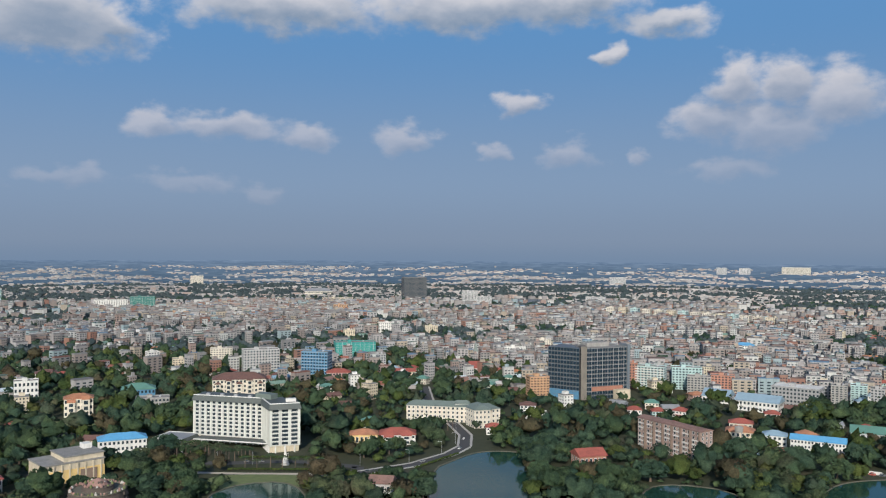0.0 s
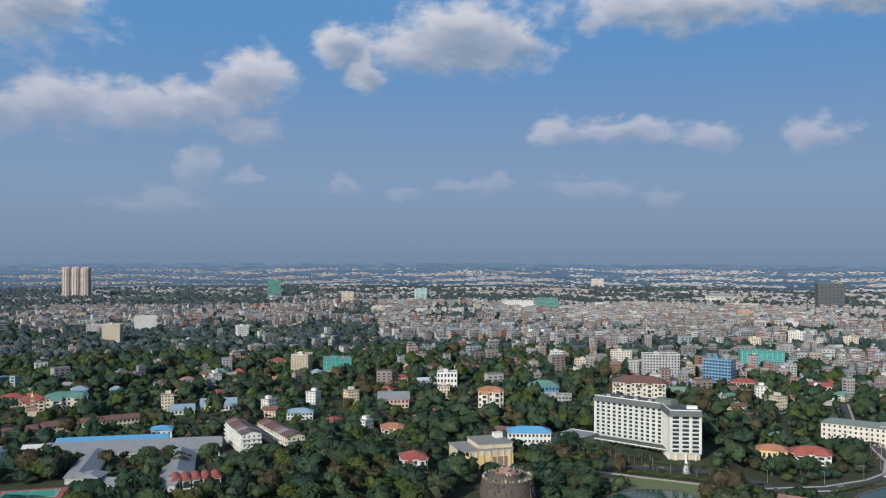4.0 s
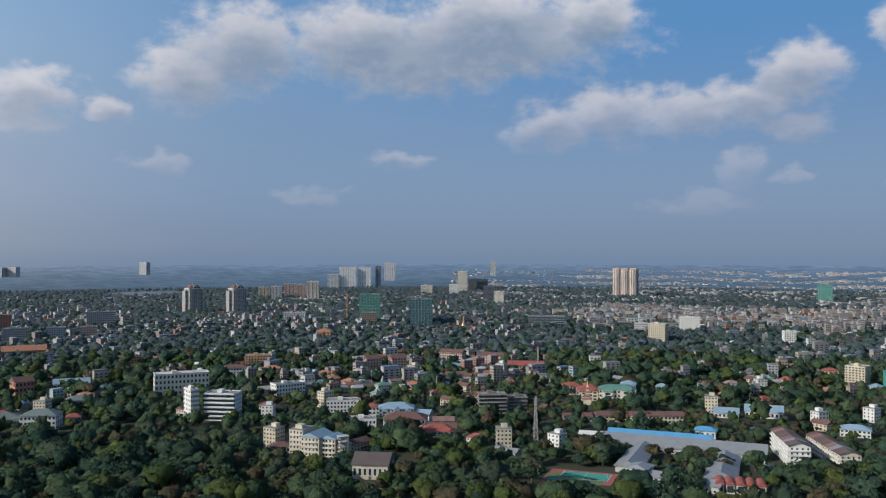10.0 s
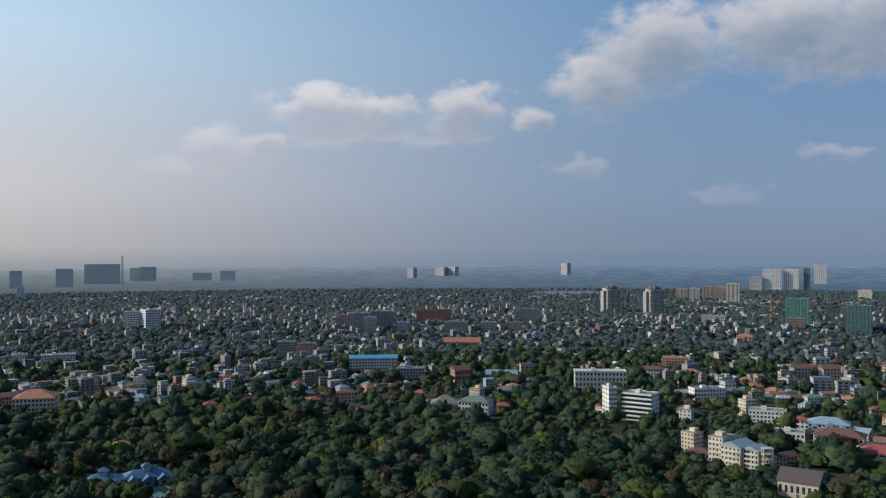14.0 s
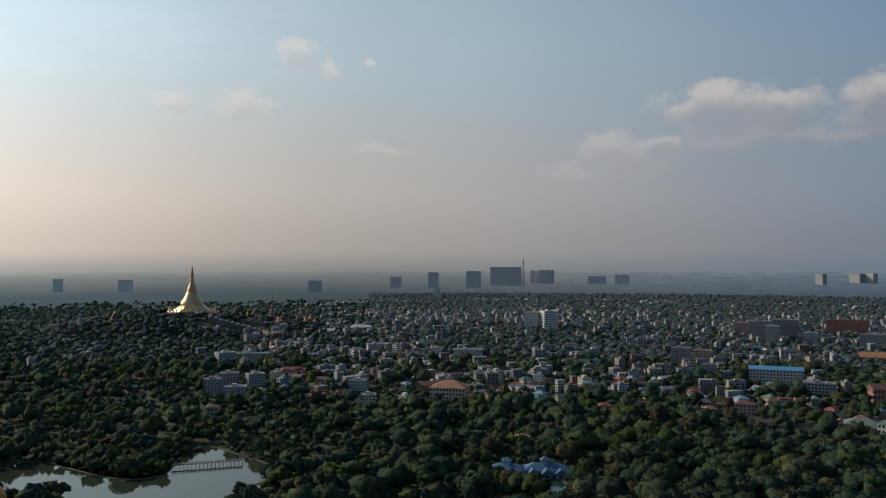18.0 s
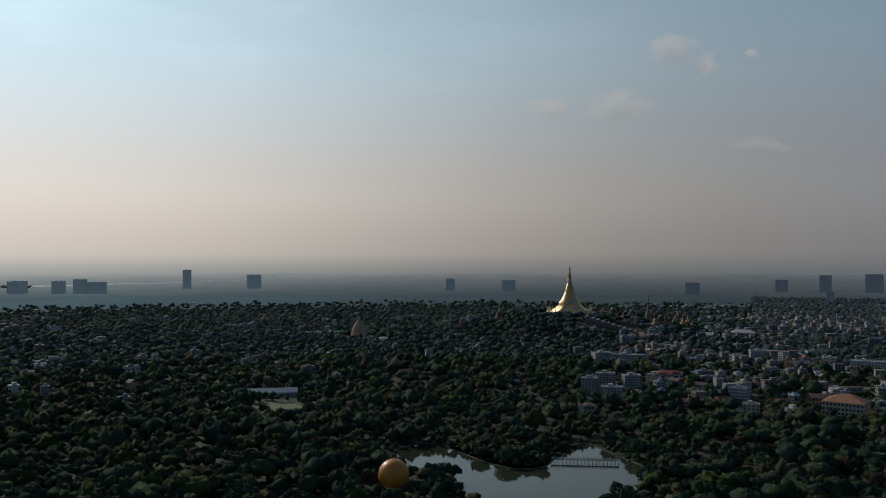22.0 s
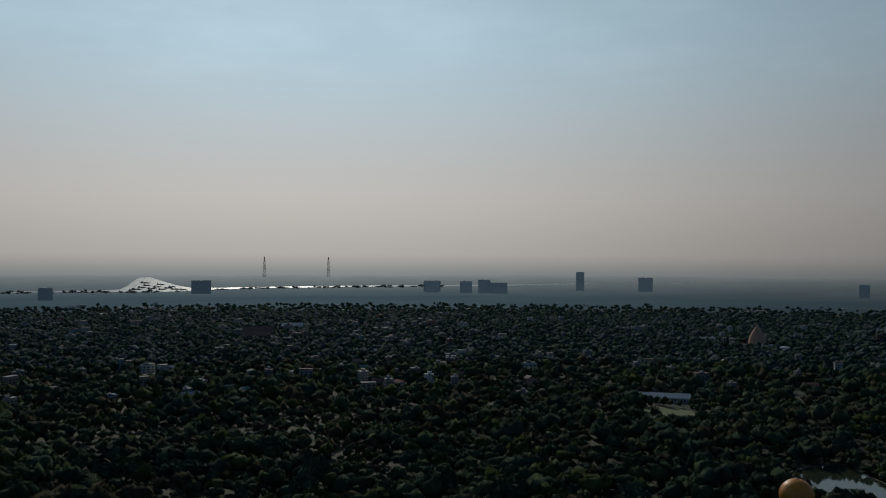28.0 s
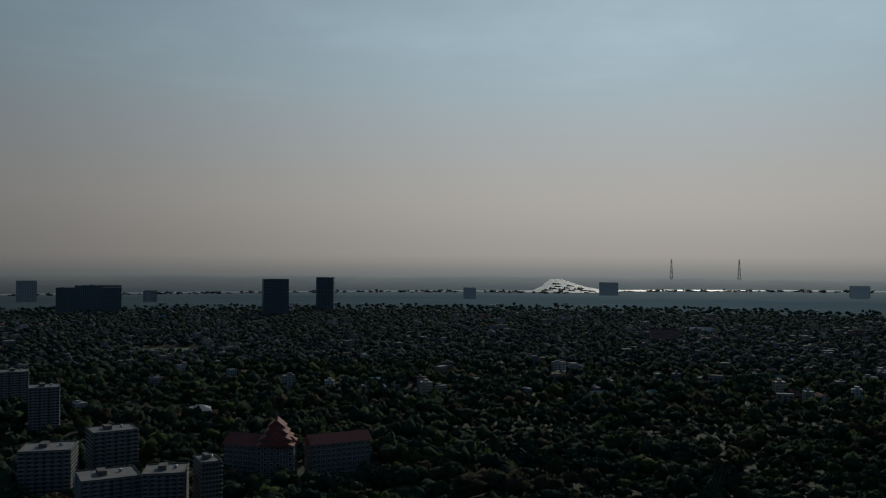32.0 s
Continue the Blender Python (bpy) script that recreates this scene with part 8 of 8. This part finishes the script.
# ---------------------------------------------------------------- trees
def ball():
    """A twenty-sided billow to be pulled out of shape: corners and faces."""
    g = (1 + 5 ** 0.5) / 2
    v = np.array([(-1, g, 0), (1, g, 0), (-1, -g, 0), (1, -g, 0), (0, -1, g), (0, 1, g), (0, -1, -g), (0, 1, -g), (g, 0, -1), (g, 0, 1), (-g, 0, -1), (-g, 0, 1)], float)
    f = np.array([(0, 11, 5), (0, 5, 1), (0, 1, 7), (0, 7, 10), (0, 10, 11), (1, 5, 9), (5, 11, 4), (11, 10, 2), (10, 7, 6), (7, 1, 8), (3, 9, 4), (3, 4, 2), (3, 2, 6), (3, 6, 8), (3, 8, 9), (4, 9, 5), (2, 4, 11), (6, 2, 10), (8, 6, 7), (9, 8, 1)])
    return v / np.linalg.norm(v[0]), f


BALL = ball()
STUB = (np.array([(1, 0, 0), (0, 1, 0), (-1, 0, 0), (0, -1, 0), (0, 0, 1), (0, 0, -1.0)]), np.array([(0, 1, 4), (1, 2, 4), (2, 3, 4), (3, 0, 4), (1, 0, 5), (2, 1, 5), (3, 2, 5), (0, 3, 5)]))
CLUMP = (np.array([(0, 0, 1.0), (0.94, 0, -0.33), (-0.47, 0.82, -0.33), (-0.47, -0.82, -0.33)]), np.array([(0, 1, 2), (0, 2, 3), (0, 3, 1), (1, 3, 2)]))


def billows(centre, radius, form, heart, rise, rnd, rough=0.42, own=0.55):
    """Closed lumps of leaves at centres (k, 3) with radii (k, 3): corners, faces and rounded normals; heart: the middle of each one's crown."""
    v0, f0 = form
    k = len(centre)
    a = rnd.uniform(0, 2 * np.pi, (k, 1))
    tip = rnd.uniform(-0.6, 0.6, (k, 1))
    x, y, z = v0[None, :, 0], v0[None, :, 1], v0[None, :, 2]
    y, z = y * np.cos(tip) - z * np.sin(tip), y * np.sin(tip) + z * np.cos(tip)
    x, y = x * np.cos(a) - y * np.sin(a), x * np.sin(a) + y * np.cos(a)
    p = np.stack([x, y, z], 2)
    v = centre[:, None, :] + p * radius[:, None, :] * rnd.uniform(1 - rough, 1 + rough, (k, len(v0), 1))
    out = centre - heart
    out = out / np.maximum(np.linalg.norm(out, axis=1, keepdims=True), 0.01)
    n = p * own + out[:, None, :] * (1 - own) + (0, 0, rise)
    f = (np.arange(k)[:, None, None] * len(v0) + f0).reshape(-1, 3)
    return v.reshape(-1, 3), f, n.reshape(-1, 3)


def crown(x, y, z, r, h, lumps, clumps, rise, rnd, form=BALL):
    """Crowns for trees at x, y, z with radius r and height h: lumps, and small leaf clumps over them."""
    n = len(x)
    heart = np.stack([x, y, z + h * 0.55], 1)
    sets = []
    c, q, e = [heart], [np.stack([r * 0.72, r * 0.72, h * 0.33], 1)], [heart]
    for k in range(1, lumps):
        a = rnd.uniform(0, 2 * np.pi, n)
        up = rnd.uniform(-0.1, 0.9, n)
        m = np.sqrt(1 - up * up) * rnd.uniform(0.5, 0.95, n)
        c.append(heart + np.stack([np.cos(a) * m * r, np.sin(a) * m * r, up * h * 0.28], 1))
        s = rnd.uniform(0.26, 0.48, n)
        q.append(np.stack([r * s, r * s, h * 0.24 * s / 0.43], 1))
        e.append(heart)
    sets.append(billows(np.concatenate(c), np.concatenate(q) * (1.0 if form is BALL else 1.2), form, np.concatenate(e), rise, rnd))
    if clumps:
        a, up = rnd.uniform(0, 2 * np.pi, (n, clumps)), rnd.uniform(-0.4, 1.0, (n, clumps))
        m = np.sqrt(1 - up * up) * rnd.uniform(0.8, 1.12, (n, clumps))
        P = np.stack([x[:, None] + np.cos(a) * m * r[:, None], y[:, None] + np.sin(a) * m * r[:, None], heart[:, 2:3] + up * h[:, None] * 0.42], 2).reshape(-1, 3)
        s = np.repeat(r, clumps) * rnd.uniform(0.07, 0.17, n * clumps)
        sets.append(billows(P, np.stack([s, s, s * 0.8], 1), CLUMP, np.repeat(heart, clumps, 0), rise, rnd, 0.35, 0.35))
    v, f, nn, k = [], [], [], 0
    for a, b, d in sets:
        v.append(a), f.append(b + k), nn.append(d)
        k += len(a)
    return np.concatenate(v), np.concatenate(f), np.concatenate(nn)


def foliage(name, x, y, z, r, h, lumps, clumps, mat, label, rise=0.15, form=BALL):
    """The crowns of many trees in one mesh."""
    v, f, n = crown(x, y, z, r, h, lumps, clumps, rise, rng, form)
    ob = heap(name, v, f, mat, label, "trees")
    round_off(ob.data, n)
    return ob


def round_off(me, normals):
    """Shade leaf clumps by the round of their crown."""
    normals = normals / np.linalg.norm(normals, axis=1, keepdims=True)
    a = me.attributes.new("custom_normal", "FLOAT_VECTOR", "POINT")
    a.data.foreach_set("vector", normals.astype(np.float32).ravel())


def tree_kind(seed, r, h, clumps, mat, label):
    rnd = np.random.default_rng(seed)
    ob = new("tree")
    tagged(ob, label, "tree", "lakeside trees")
    s = Shape()
    base, fork = 0.35 + r * 0.03, h * 0.42
    s.lathe([(base * 1.5, -1.0), (base, 1.2), (base * 0.8, fork)], 8)
    for k in range(5):
        a = 2 * math.pi * k / 5 + rnd.uniform(-0.3, 0.3)
        q = Vector((math.cos(a) * r * 0.55, math.sin(a) * r * 0.55, h * rnd.uniform(0.6, 0.8)))
        p = Vector((0, 0, fork * 0.92))
        w = Vector((-math.sin(a), math.cos(a), 0))
        n = len(s.v)
        up = (q - p).normalized().cross(w)
        s.v += [tuple(p + (w * x + up * y) * base * 0.45) for x, y in ((1, 0), (0, 1), (-1, 0), (0, -1))] + [tuple(q + (w * x + up * y) * base * 0.15) for x, y in ((1, 0), (0, 1), (-1, 0), (0, -1))]
        s.f += [(n + i, n + (i + 1) % 4, n + 4 + (i + 1) % 4, n + 4 + i) for i in range(4)]
    part("trunk", s, "bark", ob)
    one = np.array([0.0])
    V, F, N = crown(one, one, one, np.array([float(r)]), np.array([float(h)]), 12, clumps, 0.12, rnd)
    sh = Shape()
    sh.v, sh.f = [tuple(q) for q in V], [tuple(q) for q in F]
    top = part("crown", sh, mat, ob)
    round_off(top.data, N)
    return ob


def palm_kind(h, label):
    ob = new("palm_tree")
    tagged(ob, label, "palm", "palms")
    part("trunk", Shape().lathe([(0.45, -1), (0.3, 1), (0.24, h)], 8), "bark", ob)
    s = Shape()
    for k in range(16):
        a = 2 * math.pi * k / 16
        e = 0.5 - 0.35 * (k % 3)
        pts = [(0.0, 0.0), (1.4, 0.7 * e + 0.6), (2.9, 0.5 * e + 0.2), (4.1, e - 1.4)]
        for (r0, z0), (r1, z1) in zip(pts, pts[1:]):
            w0, w1 = 0.55 * (1 - r0 / 5), 0.55 * (1 - r1 / 5)
            ca, sa = math.cos(a), math.sin(a)
            for sd in (-1, 1):
                s.face((r0 * ca, r0 * sa, h + z0), (r1 * ca, r1 * sa, h + z1), (r1 * ca - sd * sa * w1, r1 * sa + sd * ca * w1, h + z1 - 0.3), (r0 * ca - sd * sa * w0, r0 * sa + sd * ca * w0, h + z0 - 0.3))
    part("crown", s, "leaf", ob)
    return ob


def plant():
    kinds = [tree_kind(1, 7.5, 14, 260, "leaf", "broad green shade tree near the lake"), tree_kind(2, 5.5, 13, 200, "leaf_dark", "dark green tree with a dense crown"),
             tree_kind(3, 6.5, 12, 220, "leaf_bright", "light green tree catching the sun"), tree_kind(4, 6.0, 12, 200, "leaf_dry", "tree with brownish dry foliage"),
             tree_kind(5, 8.5, 15, 300, "leaf_dark", "wide spreading rain tree with a dark crown")]
    x, y, d, b = scatter(520, 1300, 11.8)
    k = ~taken(x, y)
    x, y, d, b = x[k], y[k], d[k], b[k]
    near = np.nonzero((d < 715) & (d > 540) & ~taken(x, y, 4.0))[0]
    pick = rng.permutation(near)[:300]
    first = {}
    for i in pick:
        n = int(rng.choice(5, p=(0.31, 0.22, 0.20, 0.10, 0.17)))
        s = rng.uniform(0.85, 1.22)
        m = pose(x[i], y[i], lift(x[i], y[i]), 0, 0, rng.uniform(0, 360)) @ Matrix.Diagonal((s, s, s * rng.uniform(0.85, 1.15), 1))
        if n in first:
            copy_thing(kinds[n], m)
        else:
            kinds[n].matrix_basis = m
            first[n] = True
    rest = np.ones(len(x), bool)
    rest[pick] = False
    x, y, d, b = x[rest], y[rest], d[rest], b[rest]
    keep = (rng.random(len(x)) < np.where(d > 760, 0.78, 0.96) * np.clip(1.15 - town(b, d) * 1.1, 0.2, 1.0))
    x, y, d = x[keep], y[keep], d[keep]
    n = len(x)
    grove = np.sin(x / 47 + 1.7 * np.sin(y / 83)) * np.sin(y / 53 + 1.9 * np.sin(x / 91))
    r = np.clip(rng.lognormal(1.80, 0.30, n) * (1 + 0.28 * grove), 2.8, 13.0)
    h = np.clip(r * rng.uniform(1.35, 2.2, n), 6, 21)
    clear_of = ~((r > 6.0) & taken(x, y, 4.0)) & ~((r > 8.5) & taken(x, y, 7.0))
    x, y, d, r, h = x[clear_of], y[clear_of], d[clear_of], r[clear_of], h[clear_of]
    n = len(x)
    sort = rng.choice(4, n, p=(0.41, 0.32, 0.16, 0.11))
    z = LIFT(x, y)
    for j, (mat, nm) in enumerate((("leaf", "green"), ("leaf_dark", "dark green"), ("leaf_bright", "light green"), ("leaf_dry", "brownish"))):
        q = sort == j
        for lo, hi, cl, sz in ((470, 690, 7, 62), (690, 900, 5, 18), (900, 1300, 4, 7)):
            for shady in (False, True):
                m = q & (d >= lo) & (d < hi) & ((bearings(x, y) > 112) == shady)
                # rise tilts shading normals up; less of it towards the sun keeps crowns darker
                rise = (0.0 if shady else 0.15) if lo < 900 else (0.05 if shady else 0.3)
                foliage("woods", x[m], y[m], z[m], r[m], h[m], cl, sz // 3 if shady else sz, mat, "thick %s tree crowns of the %s" % (nm, "lakeside park" if shady else "wooded city"), rise, BALL if lo < 600 else STUB)
    for lo, hi, gap, cl, sz, r0, r1 in ((1300, 1900, 15.0, 3, 0, 6, 11), (1900, 2600, 17.0, 1, 0, 7, 12), (2600, 3450, 21, 1, 0, 6, 12)):
        x, y, d, b = scatter(lo, hi, gap)
        k = (~taken(x, y)) & (rng.random(len(x)) < np.clip(1.05 - town(b, d) * 1.0, 0.05, 1) * np.where(b > 118, np.clip((3050 - d) / 600, 0, 1), 1.0))
        x, y = x[k], y[k]
        n = len(x)
        r = rng.uniform(r0, r1, n)
        h = np.clip(r * rng.uniform(1.1, 1.9, n), 5, 15) 
        half = rng.random(n) < (0.65 if lo < 1800 else 0.75 if lo < 2500 else 0.9)
        z = LIFT(x, y)
        # towards the sun most crowns take darker leaves, backlit shade put into the colour
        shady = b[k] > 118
        for m, mat, nm in ((half & ~shady, "leaf_hazed", "grey-green"), (~half & ~shady, "leaf_dark" if lo < 2000 else "leaf_hazed", "dark green"),
                           (half & shady, "leaf_dark", "dim green"), (~half & shady, "leaf_hazed", "dim grey-green")):
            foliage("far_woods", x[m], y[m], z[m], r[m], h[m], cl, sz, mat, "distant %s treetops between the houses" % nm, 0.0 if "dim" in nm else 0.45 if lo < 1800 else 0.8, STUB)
    a, n_, f_ = np.array(REACH).T
    b = rng.uniform(163, 219, 520)
    d = np.interp(b, a, n_) - rng.uniform(10, 60, 520)
    k = np.sin(b * 1.7) + np.sin(b * 4.3) + 0.3 + rng.normal(0, 0.8, 520) > -0.4
    x, y = -np.sin(np.radians(b[k])) * d[k], np.cos(np.radians(b[k])) * d[k]
    foliage("riverside_trees", x, y, LIFT(x, y), rng.uniform(7, 15, len(x)), rng.uniform(6, 17, len(x)), 2, 0, "leaf_hazed", "dark uneven treetops along the river bank", 0.9, STUB)
    for n, (px, py, kk, s) in enumerate(((-497, 462, 3, 0.9), (-470, 470, 1, 0.9), (-455, 480, 0, 0.75), (-440, 478, 3, 0.8), (-462, 492, 2, 0.7), (-446, 490, 1, 0.7), (-515, 430, 2, 0.9), (-500, 416, 0, 0.8), (-428, 418, 4, 0.9), (-418, 424, 4, 0.8), (-473, 476, 1, 0.8), (-481, 488, 0, 0.85), (-459, 480, 3, 0.85), (-450, 487, 1, 0.9), (-475, 503, 0, 0.7), (-450, 466, 4, 0.7), (-466, 464, 0, 0.7), (-530, 451, 3, 0.8), (-513, 440, 0, 0.8), (-519, 459, 1, 0.65))):
        copy_thing(kinds[kk], pose(px, py, 0, 0, 0, 70 * n) @ Matrix.Scale(s, 4))
    hx = np.concatenate([np.arange(-150, -80, 1.6), np.arange(-150, -84, 1.8), np.linspace(-18, 12, 26)])
    hy = np.concatenate([np.full(44, 612.0), np.full(37, 647.0), np.linspace(620, 662, 26)]) + rng.uniform(-1, 1, len(hx))
    foliage("hedge", hx, hy, np.zeros(len(hx)), np.full(len(hx), 1.5), np.full(len(hx), 2.4), 3, 8, "leaf_bright", "low clipped hedges along the lake road")
    sx, sy = [], []
    for shore in WET[:2]:
        for (ax, ay), (bx, by) in zip(shore, shore[1:] + shore[:1]):
            n = max(1, int(math.hypot(bx - ax, by - ay) / 2.6))
            s = (np.arange(n) + rng.random(n)) / n
            sx.append(ax + (bx - ax) * s + rng.uniform(-11, 11, n)), sy.append(ay + (by - ay) * s + rng.uniform(-11, 11, n))
    sx, sy = np.concatenate(sx), np.concatenate(sy)
    k = (~taken(sx, sy)) & (np.hypot(sx, sy) > 545)
    sx, sy = sx[k], sy[k]
    foliage("shore_bushes", sx, sy, np.zeros(len(sx)), rng.uniform(1.8, 3.8, len(sx)), rng.uniform(2.6, 6.0, len(sx)), 4, 16, "leaf", "green bushes overhanging the lake shore")
    palm = palm_kind(9, "palm tree with drooping fronds by the hotel")
    spots_ = [(-214 + 6.5 * k + rng.uniform(-2, 2), 668 - 1.6 * k + rng.uniform(-5, 5)) for k in range(12)] + [(-216 + 4.2 * k + rng.uniform(-2, 2), 660 - 1.0 * k + rng.uniform(-9, 7)) for k in range(18)] + [(-140 + 9 * k, 618 + rng.uniform(-4, 4)) for k in range(7)] + [(-30 + 5 * k + rng.uniform(-2, 2), 752 + rng.uniform(-5, 5)) for k in range(9)]
    for n, (px, py) in enumerate(spots_):
        m = pose(px, py, 0, 0, 0, rng.uniform(0, 360)) @ Matrix.Scale(rng.uniform(0.85, 1.25), 4)
        if n:
            copy_thing(palm, m)
        else:
            palm.matrix_basis = m


plant()
